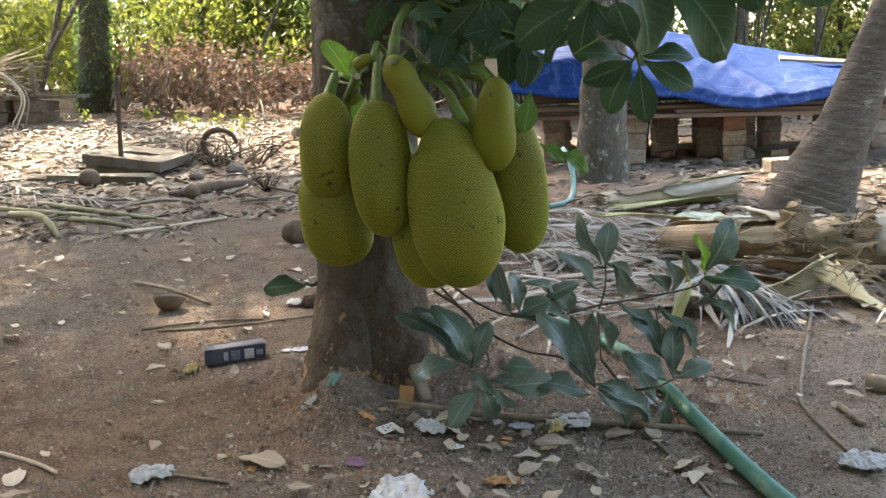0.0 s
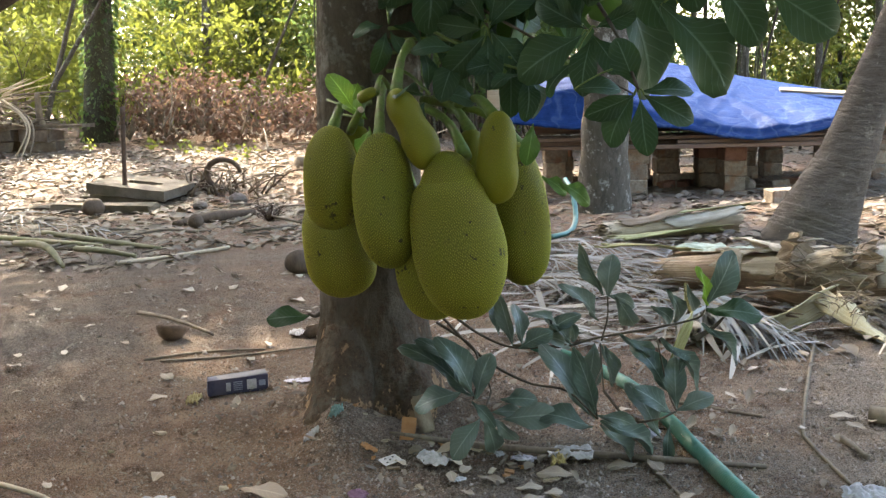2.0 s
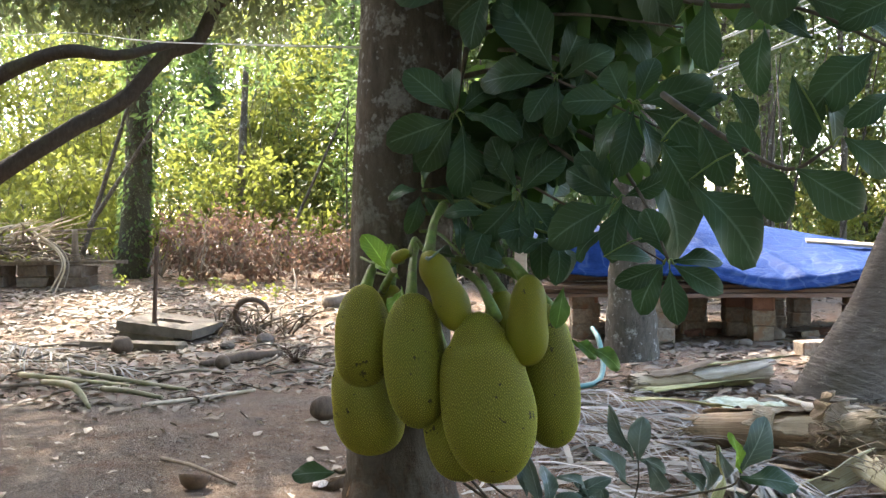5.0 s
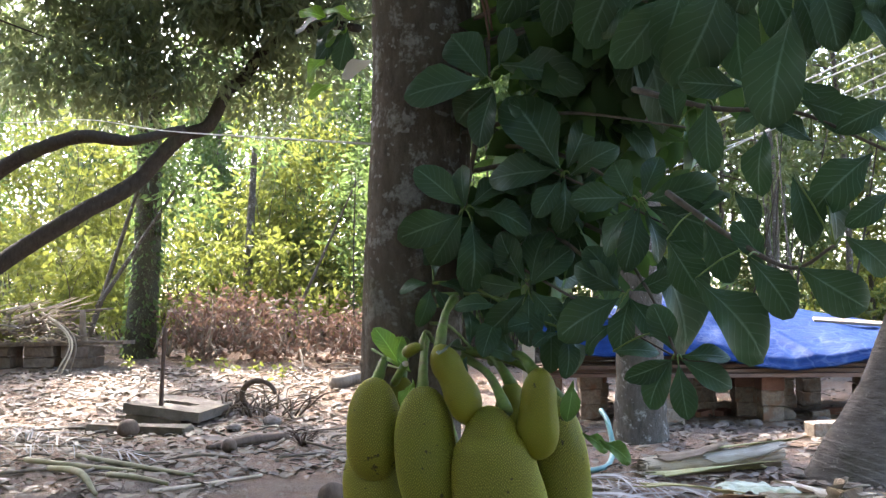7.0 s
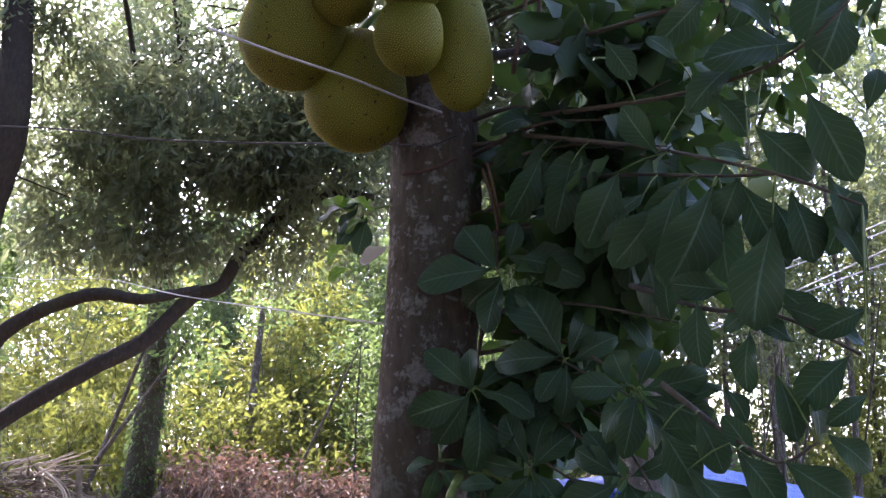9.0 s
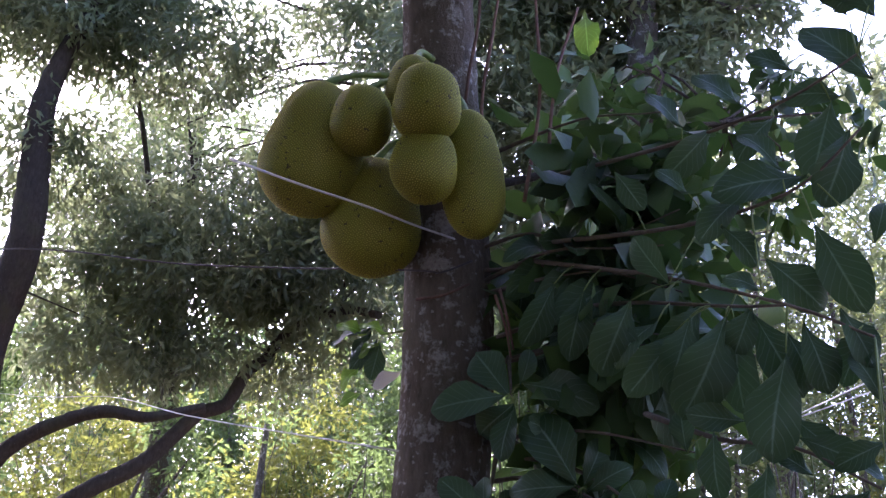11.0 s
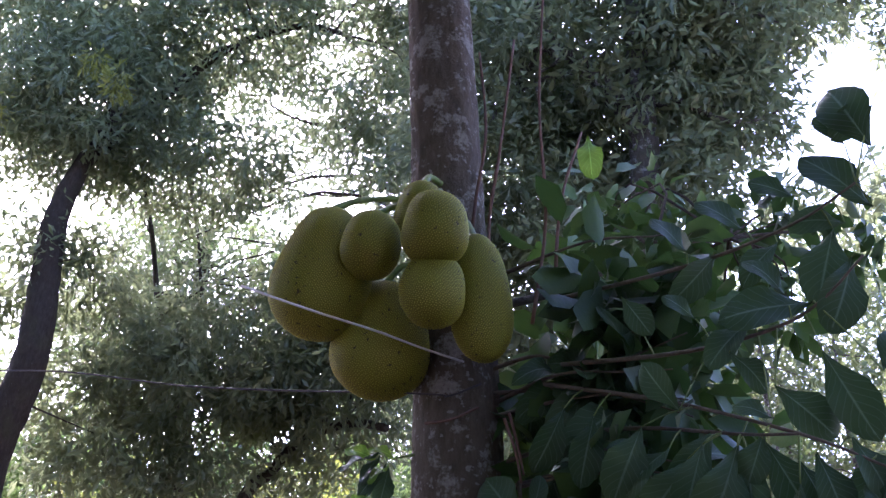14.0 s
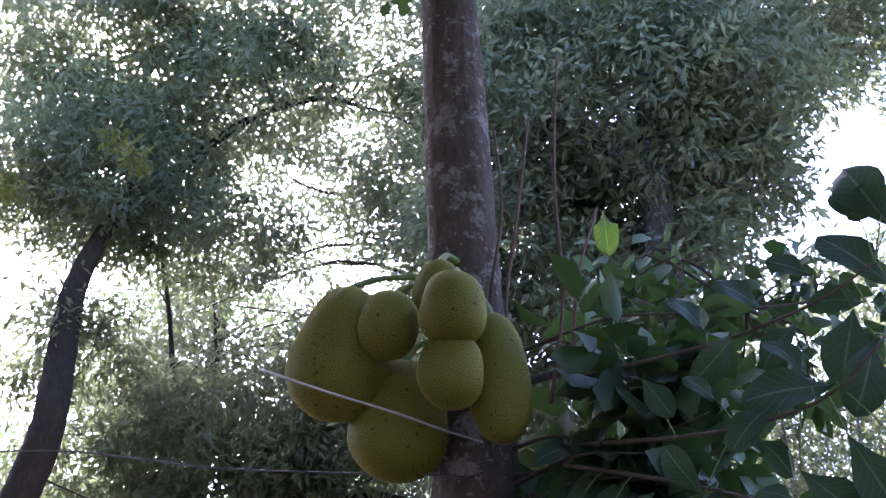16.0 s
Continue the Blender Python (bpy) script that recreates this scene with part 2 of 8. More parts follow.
def fruit_material(name, foot, tip, dirt):
    """Skin set with small blunt spines: pale at the tip, darker at the foot."""
    n = Nodes(name)
    iso = n.coords()
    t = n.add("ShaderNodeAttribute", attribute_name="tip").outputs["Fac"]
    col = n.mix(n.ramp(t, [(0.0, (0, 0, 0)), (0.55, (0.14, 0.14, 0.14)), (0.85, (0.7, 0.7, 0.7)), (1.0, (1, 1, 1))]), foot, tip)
    drift = n.noise(iso, 6.0, 4.0)
    col = n.mix(n.ramp(drift, [(0.40, (0, 0, 0)), (0.72, (0.55, 0.55, 0.55))]), col, n.mix(0.6, col, (0.17, 0.20, 0.012)))
    brown = n.noise(iso, 11.0, 5.0, 0.6)
    col = n.mix(n.ramp(brown, [(0.60, (0, 0, 0)), (0.75, (0.35, 0.35, 0.35))]), col, (0.16, 0.105, 0.02))
    r = n.add("ShaderNodeObjectInfo").outputs["Random"]
    col = n.mix(1.0, col, n.ramp(r, [(0, (0.88, 0.92, 0.9)), (1, (1.08, 1.03, 1.0))]), "MULTIPLY")
    spot = n.noise(iso, 46.0, 3.0, 0.5)
    patch = n.noise(iso, 7.0, 2.0)
    sp = n.add("ShaderNodeMath", {0: patch, 1: 0.35, 2: spot})
    sp.operation = "MULTIPLY_ADD"
    col = n.mix(n.ramp(sp.outputs[0], [(0.855, (0, 0, 0)), (0.88, (0.85, 0.85, 0.85))]), col, dirt)
    return n.done(n.surface(col, 0.6, n.bump(n.noise(iso, 240.0, 2.0), 0.2, 0.002), spec=0.3))


def tarp_material():
    """Woven plastic sheet, crumpled into small sharp facets; haze and sheen are painted as paler patches."""
    n = Nodes("blue_tarp")
    vec = n.coords()
    bent = n.add("ShaderNodeVectorMath", {0: vec, 1: n.add("ShaderNodeTexNoise", {"Vector": vec, "Scale": 2.0, "Detail": 3.0}).outputs["Color"]}, operation="ADD").outputs[0]
    col = n.ramp(n.noise(vec, 9.0, 6.0, 0.65), [(0.3, (0.006, 0.027, 0.118)), (0.7, (0.014, 0.050, 0.185))])
    haze_sheen = n.noise(n.coords((1, 2.2, 1)), 5.0, 6.0, 0.7)
    col = n.mix(n.ramp(haze_sheen, [(0.55, (0, 0, 0)), (0.75, (0.22, 0.22, 0.22))]), col, (0.11, 0.14, 0.22))
    facets = n.add("ShaderNodeTexVoronoi", {"Vector": bent, "Scale": 2.6}, feature="DISTANCE_TO_EDGE").outputs["Distance"]
    small = n.add("ShaderNodeTexVoronoi", {"Vector": bent, "Scale": 7.0}, feature="DISTANCE_TO_EDGE").outputs["Distance"]
    crease = n.ramp(facets, [(0.0, (0, 0, 0)), (0.10, (1, 1, 1))])
    nr = n.add("ShaderNodeBump", {"Height": facets, "Strength": 0.5, "Distance": 0.02, "Normal": n.bump(small, 0.3, 0.008)}).outputs[0]
    nr = n.add("ShaderNodeBump", {"Height": n.noise(n.coords((1, 4, 6)), 6.0, 5.0, 0.7), "Strength": 0.4, "Distance": 0.03, "Normal": nr}).outputs[0]
    col = n.mix(n.ramp(crease, [(0.0, (0.35, 0.35, 0.35)), (0.6, (0, 0, 0))]), col, (0.10, 0.15, 0.27))
    p = n.surface(col, 0.58, nr, spec=0.16)
    tr = n.add("ShaderNodeBsdfTranslucent", {"Color": col}).outputs[0]
    return n.done(n.add("ShaderNodeMixShader", {0: 0.15, 1: p, 2: tr}).outputs[0])


SOIL = soil_material()
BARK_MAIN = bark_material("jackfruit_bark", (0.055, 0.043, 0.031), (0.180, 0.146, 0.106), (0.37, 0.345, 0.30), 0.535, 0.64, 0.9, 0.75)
BARK_PALE = bark_material("pale_bark", (0.048, 0.041, 0.032), (0.165, 0.143, 0.113), (0.44, 0.42, 0.37), 0.565, 0.68)
BARK_DARK = bark_material("dark_bark", (0.030, 0.024, 0.018), (0.085, 0.068, 0.050), (0.16, 0.16, 0.12), 0.66, 0.72)
BARK_VINE = bark_material("vine_bark", (0.040, 0.036, 0.022), (0.105, 0.095, 0.060), (0.20, 0.23, 0.12), 0.58)
BARK_PALM = bark_material("palm_bark", (0.060, 0.048, 0.038), (0.215, 0.175, 0.140), (0.36, 0.31, 0.25), 0.60, 0.70, stretch=(0.30, 0.30, 1.5))
TWIG = plain_mat("twig_bark", (0.045, 0.036, 0.026), (0.125, 0.10, 0.07), 30.0, 0.85, 0.4, 0.004)
CREEPER = plain_mat("creeper_bark", (0.075, 0.040, 0.028), (0.20, 0.115, 0.085), 30.0, 0.8, 0.4, 0.004)
GREEN_TWIG = plain_mat("green_stalk", (0.075, 0.115, 0.025), (0.15, 0.20, 0.05), 40.0, 0.6, 0.3, 0.003)
JACK_LEAF = leaf_mat("jackfruit_leaf", (0.012, 0.026, 0.016), (0.030, 0.052, 0.030), (0.07, 0.14, 0.035), 0.44, 0.16, veins=True, spec=0.20)
JACK_LEAF_DUSTY = leaf_mat("dusty_jackfruit_leaf", (0.035, 0.062, 0.045), (0.130, 0.158, 0.132), (0.090, 0.13, 0.075), 0.40, 0.12, veins=True, spec=0.5, vein_part=0.5)
JACK_LEAF_YOUNG = leaf_mat("young_jackfruit_leaf", (0.10, 0.20, 0.025), (0.16, 0.29, 0.04), (0.28, 0.46, 0.05), 0.38, 0.4, veins=True)
JACK_LEAF_MID = leaf_mat("half_grown_jackfruit_leaf", (0.040, 0.085, 0.020), (0.075, 0.135, 0.030), (0.15, 0.27, 0.04), 0.42, 0.3, veins=True, spec=0.3)
JACK_FOLIAGE = leaf_mat("jackfruit_foliage", (0.011, 0.026, 0.015), (0.030, 0.056, 0.028), (0.11, 0.21, 0.03), 0.5, 0.22, spec=0.22)
MANGO_FOLIAGE = leaf_mat("mango_foliage", (0.030, 0.056, 0.024), (0.085, 0.118, 0.050), (0.33, 0.37, 0.17), 0.42, 0.52)
BUSH_FOLIAGE = leaf_mat("sunny_foliage", (0.044, 0.064, 0.011), (0.112, 0.122, 0.020), (0.31, 0.335, 0.062), 0.5, 0.55)
WOOD_FOLIAGE = leaf_mat("forest_foliage", (0.027, 0.050, 0.016), (0.064, 0.092, 0.028), (0.185, 0.265, 0.072), 0.5, 0.58)
GREY_FOLIAGE = leaf_mat("olive_foliage", (0.045, 0.066, 0.030), (0.100, 0.125, 0.055), (0.22, 0.26, 0.085), 0.5, 0.45)
DRY_BUSH = leaf_mat("brown_dry_foliage", (0.045, 0.028, 0.021), (0.19, 0.118, 0.086), (0.24, 0.14, 0.09), 0.75, 0.28, big=1.6)
LITTER = leaf_mat("dry_leaf_litter", (0.045, 0.033, 0.025), (0.215, 0.170, 0.132), (0.20, 0.155, 0.09), 0.7, 0.12, big=2.0)
DRY_LEAF = leaf_mat("fallen_leaf", (0.20, 0.15, 0.105), (0.46, 0.385, 0.30), (0.38, 0.27, 0.17), 0.65, 0.1, veins=True, vein_part=0.18)
# pale dead leaf made near-white, so the sunlight on it is in the colour
PALE_SUNLIT_LEAF = leaf_mat("pale_sunlit_leaf", (0.72, 0.67, 0.60), (0.80, 0.75, 0.68), (0.80, 0.75, 0.66), 0.7, 0.70, veins=True, vein_part=0.1)
DRY_FIBRE = plain_mat("dry_fibre", (0.16, 0.12, 0.075), (0.44, 0.36, 0.25), 8.0, 0.8, 0.5, 0.01, (1, 6, 1), (0.22, 0.15, 0.09))
DRY_FROND = leaf_mat("dry_frond_leaflets", (0.12, 0.105, 0.09), (0.46, 0.42, 0.37), (0.30, 0.26, 0.21), 0.65, 0.12)
GREY_FROND = leaf_mat("grey_frond_leaflets", (0.12, 0.108, 0.095), (0.38, 0.36, 0.325), (0.24, 0.21, 0.175), 0.6, 0.1)


def streaked(name, dark, mid, pale, rough=0.65, stain=(0.09, 0.055, 0.03), stain_at=0.60):
    """Fibrous skin with grain along the stem, blotches and stains."""
    n = Nodes(name)
    al, ar = (n.add("ShaderNodeAttribute", attribute_name=k).outputs["Fac"] for k in ("along", "around"))
    grain = n.add("ShaderNodeCombineXYZ", {0: n.add("ShaderNodeMath", {0: al, 1: 3.0}, operation="MULTIPLY").outputs[0], 1: n.add("ShaderNodeMath", {0: ar, 1: 95.0}, operation="MULTIPLY").outputs[0]}).outputs[0]
    iso = n.coords()
    a = n.noise(grain, 1.0, 5.0, 0.65)
    b = n.noise(iso, 7.0, 5.0, 0.6)
    c = n.noise(iso, 60.0, 4.0, 0.7)
    m = n.add("ShaderNodeMath", {0: a, 1: 0.65, 2: n.add("ShaderNodeMath", {0: b, 1: 0.35}, operation="MULTIPLY").outputs[0]}, operation="MULTIPLY_ADD").outputs[0]
    col = n.ramp(m, [(0.30, dark), (0.48, mid), (0.68, pale)])
    col = n.mix(n.ramp(n.noise(iso, 3.5, 5.0, 0.65), [(stain_at, (0, 0, 0)), (stain_at + 0.12, (0.75, 0.75, 0.75))]), col, stain)
    col = n.mix(n.ramp(c, [(0.62, (0, 0, 0)), (0.72, (0.6, 0.6, 0.6))]), col, dark)
    r = n.add("ShaderNodeObjectInfo").outputs["Random"]
    col = n.mix(1.0, col, n.ramp(r, [(0, (0.75, 0.75, 0.75)), (1, (1.15, 1.1, 1.05))]), "MULTIPLY")
    return n.done(n.surface(col, rough, n.bump(m, 0.8, 0.012), spec=0.3))


STEM_STRAW = streaked("straw_banana_skin", (0.17, 0.125, 0.08), (0.34, 0.27, 0.18), (0.50, 0.42, 0.30))
STEM_PALE = streaked("pale_banana_skin", (0.22, 0.17, 0.12), (0.42, 0.36, 0.27), (0.60, 0.54, 0.44))
STEM_BROWN = streaked("brown_banana_skin", (0.115, 0.075, 0.046), (0.25, 0.175, 0.11), (0.42, 0.32, 0.22), 0.75, (0.06, 0.036, 0.02), 0.56)
STEM_YELLOW = streaked("yellow_banana_skin", (0.30, 0.23, 0.11), (0.50, 0.42, 0.24), (0.68, 0.62, 0.47), 0.55, (0.22, 0.14, 0.06))
STEM_GREEN = streaked("green_banana_skin", (0.14, 0.13, 0.05), (0.26, 0.25, 0.10), (0.42, 0.40, 0.21), 0.55, (0.17, 0.11, 0.05))
CUT_STEM = streaked("cut_banana_stem", (0.14, 0.10, 0.065), (0.26, 0.20, 0.13), (0.42, 0.35, 0.25))
PALE_SHEET = plain_mat("pale_green_leaf_piece", (0.22, 0.27, 0.19), (0.48, 0.52, 0.42), 6.0, 0.6, 0.3, 0.006, c3=(0.30, 0.32, 0.20))
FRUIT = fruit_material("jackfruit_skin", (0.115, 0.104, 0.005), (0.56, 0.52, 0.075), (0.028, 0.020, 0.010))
FRUIT_STALK = plain_mat("jackfruit_stalk", (0.085, 0.135, 0.022), (0.17, 0.235, 0.045), 60.0, 0.55, 0.4, 0.004, c3=(0.12, 0.12, 0.04))
FRUIT_YOUNG = fruit_material("young_jackfruit_skin", (0.130, 0.122, 0.004), (0.255, 0.235, 0.014), (0.045, 0.040, 0.012))
CONCRETE = plain_mat("old_concrete", (0.105, 0.082, 0.058), (0.225, 0.185, 0.138), 7.0, 0.9, 0.6, 0.015, c3=(0.095, 0.080, 0.052))
PALE_STALK = plain_mat("fading_green_stalk", (0.115, 0.105, 0.050), (0.27, 0.25, 0.135), 9.0, 0.65, 0.3, 0.004, (1, 3, 1), (0.26, 0.22, 0.13))
LATERITE = plain_mat("laterite_block", (0.12, 0.085, 0.060), (0.42, 0.345, 0.265), 22.0, 0.92, 0.9, 0.02, c3=(0.26, 0.15, 0.09))
LATERITE_DARK = plain_mat("old_laterite_block", (0.085, 0.062, 0.046), (0.22, 0.17, 0.125), 16.0, 0.92, 0.9, 0.02, c3=(0.13, 0.085, 0.055))
BRICK_RED = plain_mat("red_block", (0.18, 0.085, 0.055), (0.33, 0.18, 0.125), 14.0, 0.9, 0.7, 0.015)
PLANK = plain_mat("weathered_plank", (0.085, 0.050, 0.034), (0.20, 0.130, 0.092), 6.0, 0.8, 0.4, 0.006, (0.3, 5, 5))
PALE_WOOD = plain_mat("pale_wood", (0.30, 0.23, 0.15), (0.52, 0.43, 0.31), 8.0, 0.8, 0.3, 0.005, (0.3, 5, 5))
DEAD_WOOD = plain_mat("dead_wood", (0.085, 0.064, 0.046), (0.27, 0.215, 0.155), 12.0, 0.85, 0.5, 0.006, (1, 1, 0.4))
HUSK = plain_mat("coconut_husk", (0.048, 0.032, 0.021), (0.140, 0.098, 0.066), 18.0, 0.9, 0.7, 0.008, (1, 1, 0.3))
SHELL = plain_mat("coconut_shell", (0.060, 0.034, 0.020), (0.17, 0.105, 0.062), 25.0, 0.75, 0.5, 0.004)
GRIT = leaf_mat("grit", (0.045, 0.038, 0.030), (0.33, 0.285, 0.235), (0.22, 0.14, 0.09), 0.9, 0.02)
PEBBLE = leaf_mat("pebble", (0.060, 0.046, 0.036), (0.40, 0.345, 0.29), (0.20, 0.12, 0.08), 0.85, 0.02)
STONE = plain_mat("field_stone", (0.09, 0.07, 0.055), (0.20, 0.165, 0.135), 12.0, 0.9, 0.5, 0.01, island=False)
RUST = plain_mat("rusty_iron", (0.035, 0.022, 0.016), (0.115, 0.070, 0.045), 30.0, 0.75, 0.4, 0.003)
HOSE_GREEN = plain_mat("green_hose", (0.020, 0.090, 0.058), (0.048, 0.165, 0.110), 22.0, 0.58, 0.25, 0.003, c3=(0.11, 0.19, 0.14), spec=0.5)
PIPE_BLUE = plain_mat("pale_green_pipe", (0.07, 0.19, 0.17), (0.13, 0.29, 0.25), 9.0, 0.4, 0.15, 0.003, spec=0.5)
PAPER = plain_mat("crumpled_paper", (0.30, 0.285, 0.275), (0.52, 0.495, 0.48), 75.0, 0.85, 0.3, 0.004)
PAPER_INK = plain_mat("faded_print", (0.20, 0.21, 0.26), (0.36, 0.37, 0.41), 30.0, 0.85, 0.1, 0.001)
CARTON = plain_mat("violet_carton", (0.036, 0.032, 0.062), (0.078, 0.070, 0.110), 16.0, 0.6, 0.25, 0.003, c3=(0.11, 0.10, 0.12))
CARTON_TOP = plain_mat("carton_top", (0.14, 0.125, 0.13), (0.25, 0.23, 0.225), 14.0, 0.7, 0.3, 0.003)
CARTON_PALE = plain_mat("carton_inside", (0.33, 0.30, 0.36), (0.48, 0.45, 0.48), 12.0, 0.7, 0.2, 0.002)
YELLOW = plain_mat("yellow_wrapper", (0.26, 0.19, 0.07), (0.46, 0.37, 0.17), 16.0, 0.6, 0.4, 0.004)
MAGENTA = plain_mat("magenta_scrap", (0.16, 0.07, 0.11), (0.28, 0.15, 0.20), 16.0, 0.7, 0.3, 0.003)
ORANGE = plain_mat("orange_card", (0.30, 0.14, 0.05), (0.48, 0.25, 0.11), 12.0, 0.75, 0.3, 0.003)
TEAL = plain_mat("teal_wrapper", (0.08, 0.16, 0.13), (0.24, 0.33, 0.29), 12.0, 0.5, 0.3, 0.003)
ROPE = plain_mat("pale_rope", (0.42, 0.41, 0.38), (0.66, 0.65, 0.61), 60.0, 0.8, 0.4, 0.002)
WIRE = plain_mat("dark_wire", (0.05, 0.045, 0.05), (0.12, 0.10, 0.10), 40.0, 0.6, 0.2, 0.002)
CABLE = plain_mat("pale_cable", (0.45, 0.43, 0.38), (0.62, 0.60, 0.55), 40.0, 0.5, 0.1, 0.002)
LAKE_TARP = tarp_material()

# ---- mesh helpers ----
rng = np.random.default_rng(7)


def world_of(ob):
    m = ob.matrix_basis.copy()
    while ob.parent:
        m = ob.parent.matrix_basis @ ob.matrix_parent_inverse @ m
        ob = ob.parent
    return m


def thing(name, at, label, category, group="", kind=""):
    """An Empty at a thing's base."""
    ob = new(name)
    ob.empty_display_size = 0.1
    ob.location = at
    return tagged(ob, label, category, group, kind)


def mesh_of(name, verts, faces, mat, smooth=True):
    me = bpy.data.meshes.new(name)
    verts = np.asarray(verts, dtype=np.float32).reshape(-1, 3)
    if isinstance(faces, np.ndarray):
        k = faces.shape[1]
        me.vertices.add(len(verts))
        me.vertices.foreach_set("co", verts.ravel())
        me.loops.add(faces.size)
        me.loops.foreach_set("vertex_index", faces.astype(np.int32).ravel())
        me.polygons.add(len(faces))
        me.polygons.foreach_set("loop_start", np.arange(0, faces.size, k, dtype=np.int32))
        me.update(calc_edges=True)
    else:
        me.from_pydata(verts.tolist(), [], faces)
    me.materials.append(mat)
    if smooth:
        me.polygons.foreach_set("use_smooth", np.ones(len(me.polygons), dtype=bool))
    me.validate()
    return me


def part(name, shape, mat, parent=None, label="", smooth=True, kind=""):
    """One mesh object from (verts, faces) in world metres, or from a bmesh, under a thing or a part."""
    if isinstance(shape, bmesh.types.BMesh):
        me = bpy.data.meshes.new(name)
        shape.to_mesh(me)
        shape.free()
        me.materials.append(mat)
        if smooth:
            me.polygons.foreach_set("use_smooth", np.ones(len(me.polygons), dtype=bool))
    elif isinstance(shape, bpy.types.Mesh):
        me = shape
    else:
        me = mesh_of(name, shape[0], shape[1], mat, smooth)
    ob = new(name, me)
    if parent:
        ob.parent = parent
        ob.matrix_parent_inverse = world_of(parent).inverted()
    return tagged(ob, label, kind=kind)


def solo(name, shape, mat, label, category, group="", kind="", smooth=True, at=None):
    """A thing of one mesh; its origin is set to 'at'."""
    ob = part(name, shape, mat, smooth=smooth)
    if at is not None:
        ob.data.transform(Matrix.Translation(-Vector(at)))
        ob.location = at
    return tagged(ob, label, category, group, kind)


def join(*shapes):
    vs, fs, k = [], [], 0
    for v, f in shapes:
        v = np.asarray(v).reshape(-1, 3)
        vs.append(v)
        fs += [[int(i) + k for i in q] for q in f]
        k += len(v)
    return np.concatenate(vs), fs


def smooth_line(points, n):
    """n points on a Catmull-Rom curve through the given ones."""
    p = np.asarray(points, float)
    p = np.vstack([2 * p[0] - p[1], p, 2 * p[-1] - p[-2]])
    out = []
    for s in np.linspace(0, len(p) - 3 - 1e-6, n):
        i = int(s)
        u = s - i
        a, b, c, d = p[i:i + 4]
        out.append(0.5 * (2 * b + (c - a) * u + (2 * a - 5 * b + 4 * c - d) * u * u + (3 * b - a - 3 * c + d) * u ** 3))
    return np.array(out)


def tube(points, radii, seg=8, n=None, wobble=0.0, seed=0, shape=None):
    """A closed tube along points; radii per point or (start, end). shape(ring, angles) scales the radius."""
    p = smooth_line(points, n) if n else np.asarray(points, float)
    r = np.interp(np.linspace(0, 1, len(p)), np.linspace(0, 1, len(radii)), radii) if np.ndim(radii) else np.full(len(p), radii)
    g = np.random.default_rng(seed)
    ang = np.linspace(0, 2 * np.pi, seg, endpoint=False)
    tan = np.gradient(p, axis=0)
    tan /= np.linalg.norm(tan, axis=1)[:, None] + 1e-12
    ref = np.array([0.0, 0, 1]) if abs(tan[0][2]) < 0.9 else np.array([1.0, 0, 0])
    verts = []
    side = np.cross(tan[0], ref)
    for i in range(len(p)):
        side = side - tan[i] * (side @ tan[i])
        side /= np.linalg.norm(side) + 1e-12
        up = np.cross(side, tan[i])
        k = r[i] * (1 + wobble * g.normal(size=seg)) if wobble else np.full(seg, r[i])
        if shape is not None:
            k = k * shape(i / (len(p) - 1), ang)
        verts.append(p[i] + k[:, None] * (np.cos(ang)[:, None] * side + np.sin(ang)[:, None] * up))
    v = np.vstack(verts + [p[:1], p[-1:]])
    faces = []
    for i in range(len(p) - 1):
        a, b = i * seg, (i + 1) * seg
        faces += [[a + j, a + (j + 1) % seg, b + (j + 1) % seg, b + j] for j in range(seg)]
    c0, c1, last = len(v) - 2, len(v) - 1, (len(p) - 1) * seg
    faces += [[c0, (j + 1) % seg, j] for j in range(seg)]
    faces += [[c1, last + j, last + (j + 1) % seg] for j in range(seg)]
    return v, faces


def slab_box(size, bevel=0.01, jitter=0.0, seed=0, m=None):
    """A box centred on its base, with bevelled edges and slightly uneven corners."""
    bm = bmesh.new()
    bmesh.ops.create_cube(bm, size=1, matrix=Matrix.Translation((0, 0, size[2] / 2)) @ Matrix.Diagonal((*size, 1)))
    if bevel:
        bmesh.ops.bevel(bm, geom=bm.edges[:], offset=bevel, segments=1, affect="EDGES")
    g = random.Random(seed)
    for v in bm.verts:
        v.co += Vector((g.uniform(-1, 1), g.uniform(-1, 1), g.uniform(-1, 1))) * jitter
    if m is not None:
        bm.transform(m)
    return bm


def value_noise(x, y, scale, seed=0):
    """Smooth noise between -1 and 1 on arrays."""
    x, y = np.asarray(x, float) * scale, np.asarray(y, float) * scale
    xi, yi = np.floor(x), np.floor(y)
    u, v = x - xi, y - yi
    u, v = u * u * (3 - 2 * u), v * v * (3 - 2 * v)

    def h(a, b):
        s = np.sin(a * 127.1 + b * 311.7 + seed * 74.7) * 43758.5453
        return (s - np.floor(s)) * 2 - 1
    return (h(xi, yi) * (1 - u) + h(xi + 1, yi) * u) * (1 - v) + (h(xi, yi + 1) * (1 - u) + h(xi + 1, yi + 1) * u) * v


TREE = np.array([-0.315, 3.5, 0.0])


